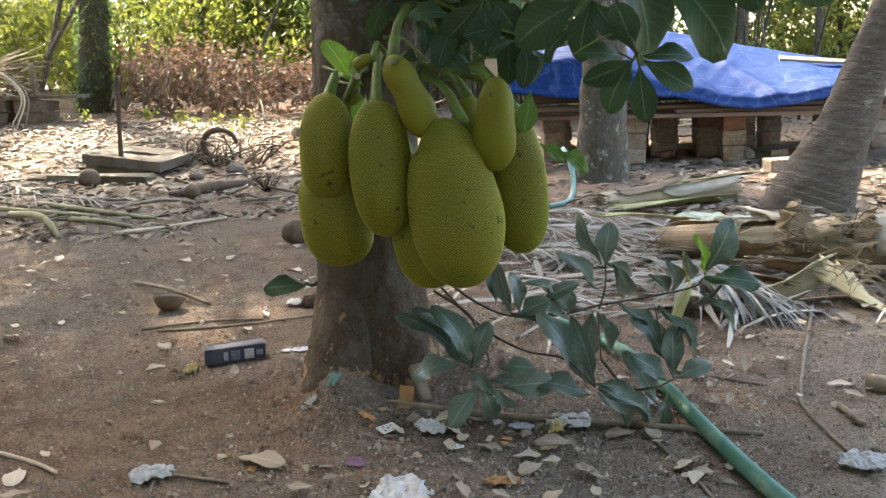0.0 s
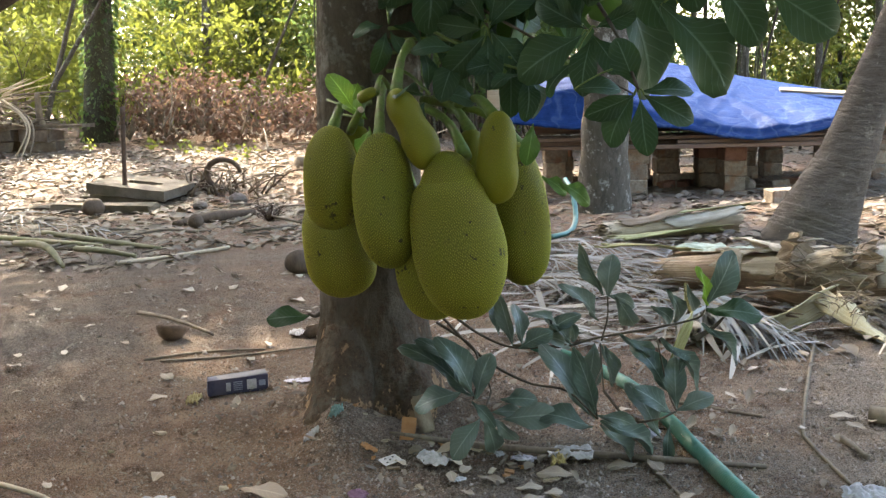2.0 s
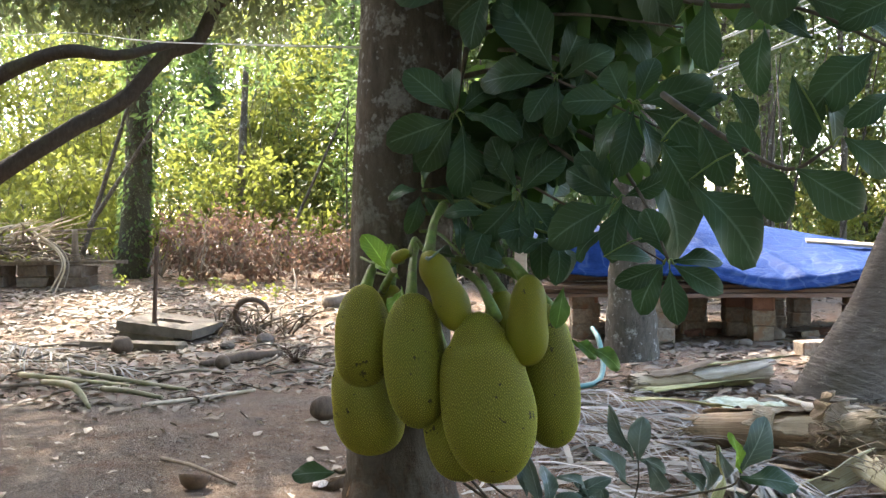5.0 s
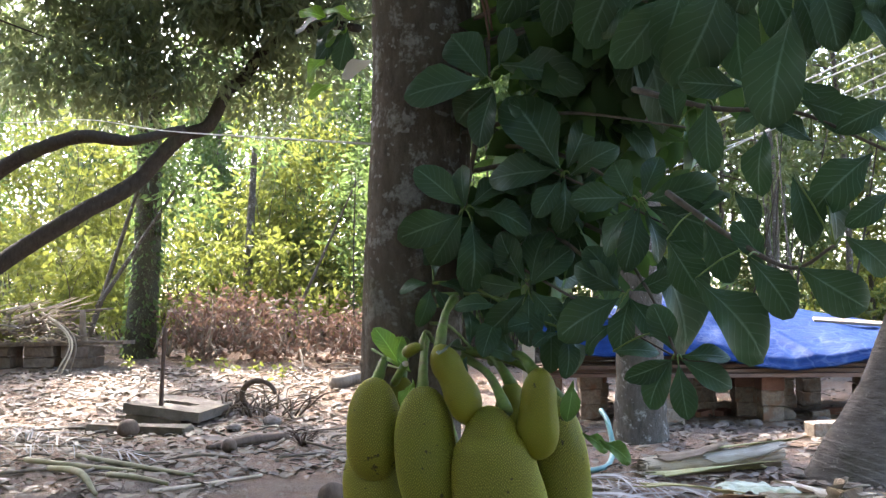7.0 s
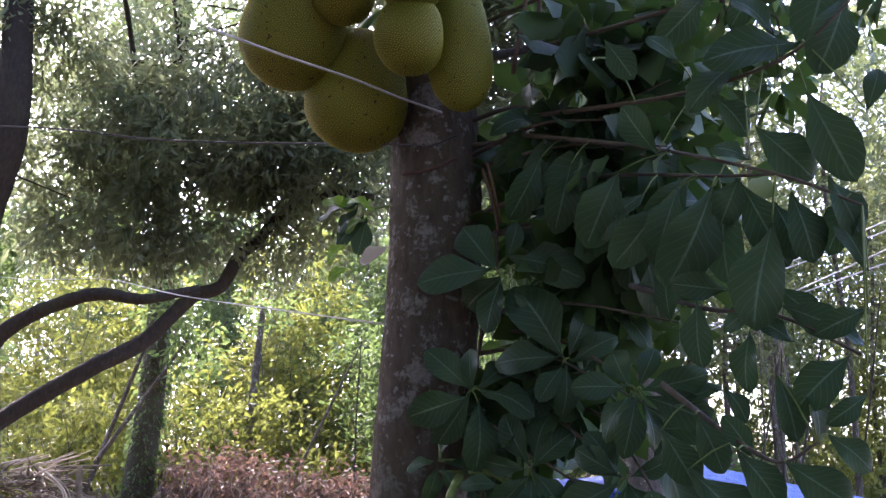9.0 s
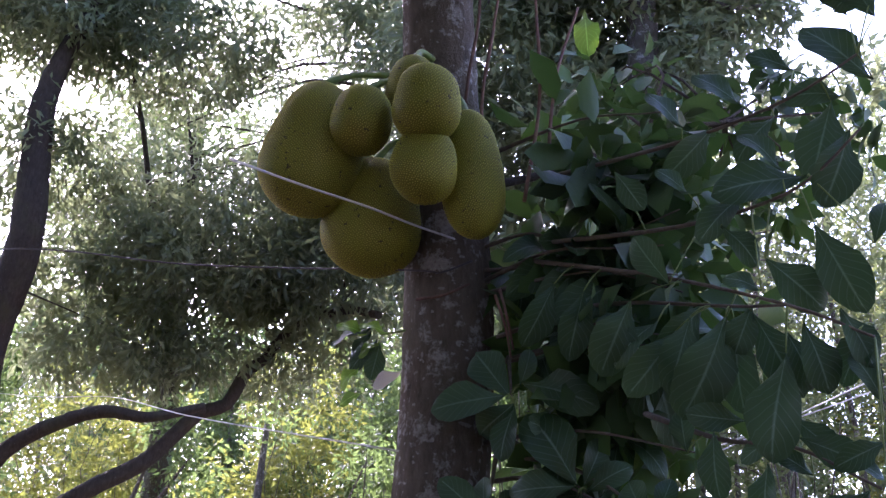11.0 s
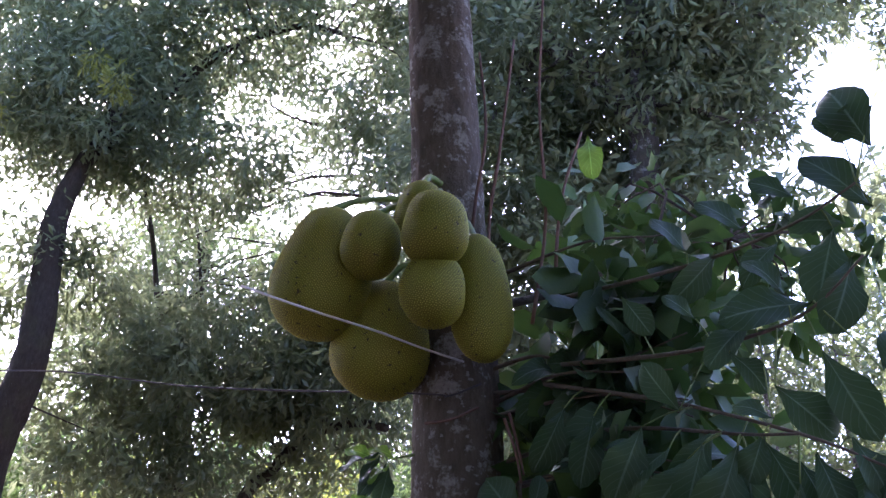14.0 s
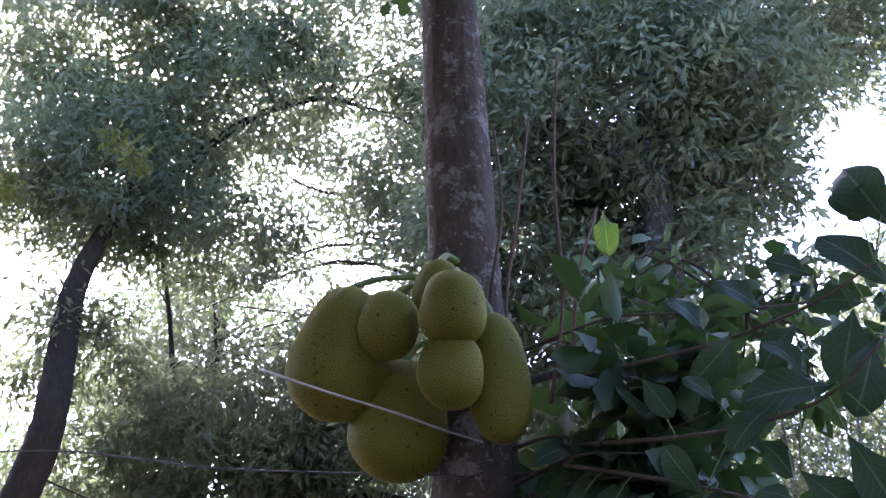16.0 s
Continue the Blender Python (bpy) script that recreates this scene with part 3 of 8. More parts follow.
def ground_z(x, y):
    x, y = np.asarray(x, float), np.asarray(y, float)
    left = np.clip((2.0 - x) / 5.0, 0, 1)
    left = left * left * (3 - 2 * left)
    rise = 0.072 * np.clip(y - 10.5, 0, 11) * left
    fade = np.exp(-((x / 14) ** 2 + ((y - 6) / 14) ** 2))
    z = 0.030 * value_noise(x, y, 0.55, 3) * fade + 0.012 * value_noise(x, y, 2.3, 5) * fade + 0.004 * value_noise(x, y, 11.0, 9) * fade
    d = np.hypot(x - TREE[0], y - TREE[1])
    front = np.hypot(x + 0.38, y - 3.22)
    side = np.hypot((x - 0.12) / 1.6, y - 3.52)
    ridge = 0.075 * np.exp(-((x + 0.39 - 0.10 * (3.1 - y)) / 0.085) ** 2) * np.exp(-((y - 3.08) / 0.24) ** 2)
    return rise + z + ridge + 0.055 * np.exp(-(d / 0.42) ** 2) + 0.055 * np.exp(-(front / 0.17) ** 2) + 0.085 * np.exp(-(side / 0.16) ** 2) - 0.005


def on_ground(x, y, lift=0.0):
    return Vector((x, y, float(ground_z(x, y)) + lift))


# ---- leaves in bulk ----
# one folded leaf along +x: base, sides and tip
LEAF_SMALL = (np.array([(0, 0, 0), (0.45, -0.5, 0.06), (1, 0, -0.10), (0.45, 0.5, 0.06)]), np.array([(0, 1, 2), (0, 2, 3)]))
LEAF_MID = (np.array([(0, 0, 0), (0.28, -0.40, 0.06), (0.30, 0, 0.0), (0.28, 0.40, 0.06), (0.68, -0.46, 0.02), (0.70, 0, -0.05),
                      (0.68, 0.46, 0.02), (1.0, 0, -0.16)]),
            np.array([(0, 1, 2), (0, 2, 3), (1, 4, 2), (4, 5, 2), (2, 5, 6), (2, 6, 3), (4, 7, 5), (5, 7, 6)]))


def leaf_cloud(pos, direction, length, width, template=LEAF_SMALL, seed=0, flat=0.0):
    """Many leaves in one mesh. direction: unit vectors from base to tip; flat: how much their faces turn to the sky."""
    g = np.random.default_rng(seed)
    n = len(pos)
    d = direction / (np.linalg.norm(direction, axis=1)[:, None] + 1e-9)
    r = g.normal(size=(n, 3)) * (1 - flat) + np.array([0, 0, 1.0]) * flat * 2.5
    s = np.cross(r, d)
    s /= np.linalg.norm(s, axis=1)[:, None] + 1e-9
    u = np.cross(d, s)
    tv, tf = template
    L, W = np.broadcast_to(length, n)[:, None, None], np.broadcast_to(width, n)[:, None, None]
    v = pos[:, None, :] + tv[None, :, :1] * L * d[:, None, :] + tv[None, :, 1:2] * W * s[:, None, :] + tv[None, :, 2:] * L * u[:, None, :]
    f = tf[None] + (np.arange(n) * len(tv))[:, None, None]
    return v.reshape(-1, 3), f.reshape(-1, 3)


def blob_points(blobs, n, seed, shell=0.35):
    """n points in a set of ellipsoids (x, y, z, rx, ry, rz), thinner in their hearts."""
    g = np.random.default_rng(seed)
    b = np.array(blobs, float)
    vol = b[:, 3] * b[:, 4] * b[:, 5]
    pick = g.choice(len(b), n, p=vol / vol.sum())
    q = g.normal(size=(n, 3))
    q /= np.linalg.norm(q, axis=1)[:, None]
    q *= (shell + (1 - shell) * g.random(n) ** 0.6)[:, None]
    return b[pick, :3] + q * b[pick, 3:], q


def broken_up(blobs, k, seed):
    """Each ellipsoid replaced by k smaller ones inside it, with air between them."""
    g = np.random.default_rng(seed)
    out = []
    for x, y, z, a, b, c in blobs:
        for _ in range(k):
            q = g.normal(size=3)
            q *= (0.35 + 0.55 * g.random()) / np.linalg.norm(q)
            f = g.uniform(0.20, 0.42)
            out.append((x + q[0] * a, y + q[1] * b, z + q[2] * c, max(0.18, a * f), max(0.18, b * f), max(0.14, c * f * 0.8)))
    return out


def crown(blobs, clumps, per, length, width, seed, spread=0.28, hang=0.5, template=LEAF_SMALL):
    """Clumps of leaves round twig ends in the blobs. Returns the mesh data and the clumps' centres."""
    g = np.random.default_rng(seed)
    c, q = blob_points(blobs, clumps, seed)
    base = np.repeat(c, per, axis=0)
    d = g.normal(size=(len(base), 3))
    d[:, 2] -= hang
    d /= np.linalg.norm(d, axis=1)[:, None]
    pos = base + d * (spread * g.random(len(base)) ** 0.7)[:, None]
    k = g.uniform(0.7, 1.25, len(base))
    return leaf_cloud(pos, d + 0.4 * g.normal(size=d.shape), length * k, width * k, template, seed + 1), c


def limbs_to(start_points, ends, r0, seed, count, seg=5):
    """Thin boughs from points of a trunk to some clumps of the crown."""
    g = np.random.default_rng(seed)
    shapes = []
    s = np.asarray(start_points, float)
    for e in ends[g.choice(len(ends), min(count, len(ends)), replace=False)]:
        a = s[np.argmin(np.linalg.norm(s - e, axis=1) + g.random(len(s)) * 0.8)]
        mid = (a + e) / 2 + g.normal(size=3) * 0.12 * np.linalg.norm(e - a) + np.array([0, 0, 0.08])
        shapes.append(tube([a, mid, e], (r0, r0 * 0.2), seg, 7))
    return join(*shapes)


# ---- ground ----


def warped(n, near, far):
    u = np.linspace(-1, 1, n)
    return near * u + np.sign(u) * (far - near) * np.abs(u) ** 7


gx, gy = warped(360, 6.0, 400.0), warped(360, 6.0, 400.0) + 4.5
GX, GY = np.meshgrid(gx, gy)
gv = np.stack([GX.ravel(), GY.ravel(), ground_z(GX.ravel(), GY.ravel())], axis=1)
gi = np.arange(360 * 360).reshape(360, 360)
gf = np.stack([gi[:-1, :-1], gi[:-1, 1:], gi[1:, 1:], gi[1:, :-1]], axis=-1).reshape(-1, 4)
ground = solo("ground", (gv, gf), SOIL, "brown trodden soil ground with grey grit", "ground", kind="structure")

# ---- jackfruit tree ----


def jack_leaf_mesh(name, L, W, curl, fold, mat, twist=0.0, wave=0.012):
    """A broad leathery leaf along +x with a raised pale midrib, curled down along its length."""
    rows, cols = 9, np.array([-1, -0.55, 0, 0.55, 1.0])
    v, uv = [], []
    for i in range(rows):
        s = (0, 0.06, 0.17, 0.32, 0.48, 0.64, 0.79, 0.93, 1.0)[i]
        w = 0.5 * W * max(0.03, (math.sin(math.pi * s ** 1.35) ** 0.55) * (0.45 + 0.55 * min(1, s / 0.5)) if 0 < s < 1 else 0.03)
        bend = curl * s * s
        a = twist * s
        for c in cols:
            y, z = c * w, fold * abs(c) * w + wave * math.sin(9 * s + 3 * c) * abs(c)
            v.append((L * s * math.cos(bend * 0.6), y * math.cos(a) - z * math.sin(a), -L * s * math.sin(bend * 0.8) + z * math.cos(a) + y * math.sin(a)))
            uv.append((s, 0.5 + 0.5 * c))
    f = np.array([(i * 5 + j, (i + 1) * 5 + j, (i + 1) * 5 + j + 1, i * 5 + j + 1) for i in range(rows - 1) for j in range(4)])
    me = mesh_of(name, v, f, mat)
    layer = me.uv_layers.new(name="UVMap")
    idx = np.empty(len(me.loops), dtype=np.int32)
    me.loops.foreach_get("vertex_index", idx)
    layer.data.foreach_set("uv", np.array(uv, dtype=np.float32)[idx].ravel())
    return me


LEAVES = [jack_leaf_mesh("leaf", 0.225, 0.112, 0.25, 0.18, JACK_LEAF), jack_leaf_mesh("leaf", 0.20, 0.105, 0.6, 0.14, JACK_LEAF, 0.4),
          jack_leaf_mesh("leaf", 0.25, 0.118, 0.45, 0.30, JACK_LEAF, -0.4), jack_leaf_mesh("leaf", 0.175, 0.095, 0.15, 0.10, JACK_LEAF, 0.2),
          jack_leaf_mesh("leaf", 0.20, 0.105, 1.0, 0.26, JACK_LEAF, -0.2)]
BROAD = [jack_leaf_mesh("leaf", 0.225, 0.125, 0.20, 0.12, JACK_LEAF), jack_leaf_mesh("leaf", 0.21, 0.112, 0.45, 0.16, JACK_LEAF, 0.3, 0.018),
         jack_leaf_mesh("leaf", 0.24, 0.118, 0.35, 0.26, JACK_LEAF, -0.35), jack_leaf_mesh("leaf", 0.205, 0.122, 0.5, 0.08, JACK_LEAF, -0.15, 0.016)]
YOUNG = [jack_leaf_mesh("leaf", 0.115, 0.060, 0.3, 0.15, JACK_LEAF_YOUNG), jack_leaf_mesh("leaf", 0.085, 0.046, 0.7, 0.3, JACK_LEAF_YOUNG, 0.3)]
DUSTY = [jack_leaf_mesh("leaf", 0.180, 0.078, 0.5, 0.34, JACK_LEAF_DUSTY, 0.3, 0.016), jack_leaf_mesh("leaf", 0.155, 0.060, 0.7, 0.42, JACK_LEAF_DUSTY, 0.6, 0.014),
         jack_leaf_mesh("leaf", 0.195, 0.056, 0.6, 0.7, JACK_LEAF_DUSTY, -0.8, 0.014), jack_leaf_mesh("leaf", 0.165, 0.086, 0.3, 0.18, JACK_LEAF_DUSTY, 0.3, 0.014)]
HALF_GROWN = [jack_leaf_mesh("leaf", 0.115, 0.056, 0.3, 0.15, JACK_LEAF_MID), jack_leaf_mesh("leaf", 0.085, 0.040, 0.6, 0.25, JACK_LEAF_MID, 0.3)]
JACK_NARROW = jack_leaf_mesh("leaf", 0.11, 0.030, 0.2, 0.3, JACK_LEAF_YOUNG)
FALLEN = [jack_leaf_mesh("fallen_leaf", 0.120, 0.062, 0.10, 0.10, DRY_LEAF, 0.08, 0.005), jack_leaf_mesh("fallen_leaf", 0.105, 0.054, -0.15, 0.15, DRY_LEAF, -0.1, 0.005),
          jack_leaf_mesh("fallen_leaf", 0.135, 0.070, 0.08, 0.08, DRY_LEAF, 0.0, 0.006), jack_leaf_mesh("fallen_leaf", 0.095, 0.046, -0.6, 0.5, DRY_LEAF, 0.5, 0.005)]


def aim(at, d, face, size=1.0):
    """A pose with +x along d and +z as near as can be to face."""
    d = Vector(d).normalized()
    s = Vector(face).cross(d)
    s = s.normalized() if s.length > 1e-6 else d.orthogonal().normalized()
    u = d.cross(s)
    return Matrix.Translation(at) @ Matrix((d, s, u)).transposed().to_4x4() @ Matrix.Scale(size, 4)


def hang_leaf(parent, me, at, d, face, size=1.0, label=""):
    ob = new("leaf", me)
    ob.parent = parent
    ob.matrix_parent_inverse = world_of(parent).inverted()
    ob.matrix_basis = aim(at, d, face, size)
    return tagged(ob, label)


def rosette(parent, at, axis, n, g, size=1.0, meshes=LEAVES, droop=0.45, spread=1.0):
    """Leaves set round the end of a twig."""
    axis = Vector(axis).normalized()
    a = axis.orthogonal().normalized()
    b = axis.cross(a)
    turn = g.uniform(0, 6.28)
    for k in range(n):
        t = turn + k * 2.4
        out = a * math.cos(t) + b * math.sin(t)
        d = axis * g.uniform(0.05, 0.7) + out * spread * g.uniform(0.8, 1.1) + Vector((0, 0, -droop * g.uniform(0.2, 1.4)))
        face = axis * 0.6 + Vector((0, -0.2, 0.6)) + Vector((g.uniform(-.8, .8), g.uniform(-.7, .6), g.uniform(-.4, .4)))
        p = Vector(at) - axis * g.uniform(0, 0.05) + d.normalized() * 0.02
        hang_leaf(parent, g.choice(meshes), p, d, face, size * g.uniform(0.75, 1.12))


tree = thing("jackfruit_tree", (TREE[0], TREE[1], 0.0), "old jackfruit tree with grey-brown lichen-spotted trunk and large dark leaves", "tree")
TRUNK_LINE = [(-0.33, 3.50, -0.25), (-0.325, 3.50, 0.0), (-0.32, 3.50, 0.35), (-0.31, 3.50, 1.1), (-0.262, 3.50, 2.0), (-0.258, 3.50, 2.6),
              (-0.30, 3.50, 3.4), (-0.335, 3.50, 4.1), (-0.40, 3.50, 5.3), (-0.55, 3.55, 7.5), (-0.8, 3.6, 10.5)]
tl = smooth_line(TRUNK_LINE, 230)
tr = np.interp(tl[:, 2], [-0.25, 0.0, 0.12, 0.35, 0.8, 1.6, 2.4, 3.2, 4.2, 5.5, 7.5, 10.5], [0.36, 0.275, 0.232, 0.194, 0.184, 0.186, 0.180, 0.166, 0.164, 0.150, 0.11, 0.04])


def trunk_shape(s, ang):
    z = s * 10.75 - 0.25
    low = math.exp(-max(z, 0) / 0.28)
    lobes = 1 + low * (0.07 * np.cos(3 * ang + 0.6) + 0.05 * np.cos(5 * ang + 2.0)) + 0.018 * np.cos(4 * ang + 1.3 * z) + 0.012 * np.sin(7 * ang - 2.1 * z)
    knot = 0.06 * math.exp(-((z - 2.02) / 0.03) ** 2) * np.exp(-((ang - 3.3) / 0.5) ** 2) + 0.03 * np.sin(23 * z + 2 * ang) * math.exp(-((z - 2.55) / 0.1) ** 2)
    grain = 0.010 * np.sin(17 * ang + 6 * math.sin(3 * z)) + 0.008 * np.sin(31 * ang + 11 * z) + 0.012 * low * np.sin(13 * ang + 25 * z)
    return lobes + knot + grain


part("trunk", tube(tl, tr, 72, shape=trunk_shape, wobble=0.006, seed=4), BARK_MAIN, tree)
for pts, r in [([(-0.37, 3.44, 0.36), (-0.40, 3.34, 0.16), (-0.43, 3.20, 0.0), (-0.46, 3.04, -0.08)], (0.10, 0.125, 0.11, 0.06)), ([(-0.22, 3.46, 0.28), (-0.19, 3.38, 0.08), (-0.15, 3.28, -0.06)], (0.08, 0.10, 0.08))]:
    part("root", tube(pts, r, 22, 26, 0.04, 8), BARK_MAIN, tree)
g = random.Random(21)
# boughs on the side with the dense leaves: height at the trunk, way point, tip
BOUGHS = [(2.2, (0.60, 2.85, 2.10), (1.32, 2.35, 1.78)), (2.5, (0.70, 2.85, 2.35), (1.42, 2.45, 2.12)), (1.45, (0.10, 3.15, 1.40), (0.55, 2.90, 1.12)), (1.75, (0.35, 3.00, 1.62), (0.92, 2.62, 1.25)), (1.9, (0.60, 2.85, 1.78), (1.15, 2.48, 1.60)),
          (2.3, (0.45, 2.95, 2.20), (1.10, 2.62, 1.98)), (2.55, (0.45, 3.00, 2.52), (1.12, 2.65, 2.42)), (2.6, (0.62, 3.0, 2.35), (1.35, 2.55, 1.90)),
          (2.7, (0.30, 3.25, 2.62), (0.72, 2.95, 2.68)), (3.1, (0.75, 3.10, 3.15), (1.36, 2.85, 3.45)), (2.2, (0.7, 2.75, 2.05), (1.2, 2.45, 1.95))]
left_for_parts = 298
for z0, mid, tip in BOUGHS:
    a = np.array([np.interp(z0, tl[:, 2], tl[:, 0]) + 0.14, 3.45, z0])
    line = smooth_line([a, (a + np.array(mid)) / 2 + [0, 0, 0.06], mid, tip], 16)
    near = line[:max(5, int((line[:, 0] < 0.66).sum()))]
    part("branch", tube(near, (0.011, 0.006, 0.003), 7, None, 0.05), TWIG, tree)
    for k in range(5):
        i = 5 + int(k * 2.5)
        n = g.choice((4, 4, 5, 5))
        axis = Vector(line[min(i + 1, 15)] - line[i - 1]).normalized() + Vector((g.uniform(-.4, .5), g.uniform(-1.1, -.1), g.uniform(-.5, .5)))
        at = Vector(line[i]) + Vector((g.uniform(-.05, .05), g.uniform(0.05, .25), g.uniform(-.09, .07)))
        if left_for_parts >= n + 186 and at.x < 0.62 and at.z > 1.42:
            rosette(tree, at, axis, n, g, g.uniform(0.85, 1.45), droop=0.75, spread=0.9)
            left_for_parts -= n

def leafy_bough(stem, leaves, seed):
    """A thin bough of the jackfruit tree with large leaves, each given by its foot and its tip."""
    g = random.Random(seed)
    line = smooth_line(stem, 16)
    part("branch", tube(line, (0.010, 0.006, 0.004), 7, None, 0.05, seed), TWIG, tree)
    for bx, by, bz, tx, ty, tz in leaves:
        b, t = Vector((bx, by, bz)), Vector((tx, ty, tz))
        near = Vector(line[int(np.argmin(np.linalg.norm(line - np.array(b), axis=1)))])
        if (near - b).length > 0.015:
            part("leaf_stalk", tube([near, (near + b) / 2 + Vector((0, 0, 0.01)), b], (0.0032, 0.0022), 5, 5), GREEN_TWIG, tree)
        k = g.randrange(4)
        hang_leaf(tree, BROAD[k], b, t - b, (g.uniform(-.55, .55), -0.8, g.uniform(-0.25, 0.55)), (t - b).length / (0.222, 0.205, 0.236, 0.20)[k])


leafy_bough([(0.10, 3.34, 1.62), (0.37, 3.2, 1.51), (0.48, 2.85, 1.31), (0.53, 2.65, 1.13)],
            [(0.54, 2.65, 1.13, 0.66, 2.62, 1.14), (0.54, 2.63, 1.12, 0.66, 2.6, 1.05), (0.53, 2.63, 1.11, 0.54, 2.6, 0.97), (0.52, 2.67, 1.12, 0.40, 2.64, 1.07),
             (0.53, 2.71, 1.14, 0.48, 2.68, 1.26), (0.52, 2.69, 1.12, 0.44, 2.66, 1.01), (0.37, 2.78, 1.14, 0.49, 2.75, 1.15)], 199)
leafy_bough([(0.07, 3.33, 2.6), (0.52, 2.85, 2.36), (0.83, 2.45, 2.13), (1.02, 2.36, 2.01)],
            [(0.86, 2.43, 2.07, 0.91, 2.4, 1.88), (0.82, 2.47, 2.06, 0.88, 2.44, 1.91), (1.04, 2.41, 2.06, 0.93, 2.38, 1.92),
             (0.95, 2.39, 2.1, 1.02, 2.36, 1.94), (1.02, 2.39, 1.74, 0.89, 2.36, 1.68), (1.03, 2.39, 1.84, 0.97, 2.36, 1.97),
             (0.75, 2.53, 2.16, 0.68, 2.5, 2.0), (0.42, 2.73, 2.24, 0.32, 2.7, 2.02), (0.28, 2.93, 2.34, 0.22, 2.9, 2.11),
             (0.18, 3.03, 2.4, 0.08, 3.0, 2.18), (1.0, 2.39, 1.52, 0.9, 2.36, 1.45), (0.64, 2.63, 2.03, 0.54, 2.6, 1.88)], 198)
leafy_bough([(0.0, 3.33, 2.21), (0.02, 3.12, 2.01)],
            [(-0.0, 3.12, 2.02, -0.26, 3.08, 1.98), (0.03, 3.12, 1.98, -0.03, 3.06, 1.8), (0.05, 3.12, 2.05, 0.1, 3.1, 2.18),
             (0.06, 3.12, 2.06, 0.29, 3.0, 2.0), (0.03, 3.12, 1.99, -0.13, 3.2, 1.88), (0.01, 3.12, 2.02, -0.13, 3.22, 2.22)], 200)
leafy_bough([(-0.05, 3.34, 1.84), (-0.07, 3.12, 1.59)],
            [(-0.08, 3.12, 1.6, -0.22, 3.08, 1.73), (-0.07, 3.12, 1.6, -0.09, 3.14, 1.75), (-0.09, 3.12, 1.57, -0.27, 3.05, 1.5),
             (-0.05, 3.12, 1.55, -0.02, 3.04, 1.35), (-0.04, 3.12, 1.59, 0.13, 3.02, 1.56), (-0.08, 3.12, 1.57, -0.19, 3.14, 1.41),
             (-0.05, 3.12, 1.6, 0.06, 3.16, 1.71)], 201)
leafy_bough([(0.01, 3.36, 1.84), (0.16, 3.2, 1.79), (0.25, 3.05, 1.69)],
            [(0.24, 3.05, 1.7, 0.1, 3.0, 1.95), (0.23, 3.05, 1.7, 0.01, 3.04, 1.69), (0.24, 3.05, 1.67, 0.16, 2.98, 1.56),
             (0.26, 3.05, 1.7, 0.34, 3.08, 1.86), (0.27, 3.05, 1.68, 0.4, 3.0, 1.77), (0.25, 3.05, 1.67, 0.26, 3.02, 1.51)], 202)
leafy_bough([(0.12, 3.34, 1.84), (0.32, 3.05, 1.71), (0.46, 2.85, 1.57)],
            [(0.43, 2.85, 1.58, 0.27, 2.8, 1.58), (0.45, 2.85, 1.56, 0.34, 2.8, 1.45), (0.46, 2.85, 1.55, 0.42, 2.78, 1.38),
             (0.48, 2.85, 1.57, 0.65, 2.76, 1.6), (0.49, 2.85, 1.55, 0.66, 2.74, 1.48), (0.47, 2.85, 1.58, 0.53, 2.86, 1.71),
             (0.44, 2.85, 1.58, 0.38, 2.9, 1.72), (0.48, 2.85, 1.54, 0.53, 2.82, 1.4)], 203)
leafy_bough([(0.17, 3.3, 1.55), (0.31, 3.05, 1.42), (0.42, 2.9, 1.3)],
            [(0.4, 2.9, 1.29, 0.22, 2.86, 1.2), (0.41, 2.9, 1.31, 0.27, 2.9, 1.39), (0.43, 2.9, 1.29, 0.38, 2.84, 1.14),
             (0.44, 2.9, 1.31, 0.56, 2.86, 1.35), (0.43, 2.9, 1.29, 0.5, 2.84, 1.19), (0.4, 2.9, 1.31, 0.32, 2.95, 1.47),
             (0.38, 2.9, 1.22, 0.28, 2.92, 1.14)], 204)
leafy_bough([(0.03, 3.33, 1.56), (0.09, 3.2, 1.45), (0.13, 3.08, 1.33)],
            [(0.12, 3.08, 1.31, 0.01, 3.04, 1.19), (0.14, 3.08, 1.32, 0.23, 3.02, 1.22), (0.12, 3.08, 1.35, 0.03, 3.06, 1.5),
             (0.14, 3.08, 1.35, 0.17, 3.1, 1.53), (0.14, 3.08, 1.34, 0.26, 3.06, 1.46), (0.13, 3.08, 1.31, 0.13, 3.0, 1.16),
             (0.11, 3.08, 1.33, -0.03, 3.08, 1.35), (0.16, 3.08, 1.19, 0.28, 3.05, 1.11)], 205)
leafy_bough([(0.13, 3.33, 2.39), (0.44, 2.95, 2.3), (0.69, 2.55, 2.16), (0.83, 2.45, 2.13)],
            [(0.81, 2.45, 1.99, 0.72, 2.42, 1.71), (0.67, 2.53, 2.12, 0.56, 2.5, 1.84), (0.7, 2.55, 2.11, 0.68, 2.52, 1.86),
             (0.54, 2.63, 2.11, 0.41, 2.6, 1.92), (0.5, 2.73, 2.17, 0.35, 2.7, 2.06), (0.63, 2.65, 2.2, 0.49, 2.62, 2.02),
             (0.75, 2.53, 2.13, 0.85, 2.5, 1.89), (0.58, 2.58, 2.14, 0.5, 2.55, 1.92)], 206)
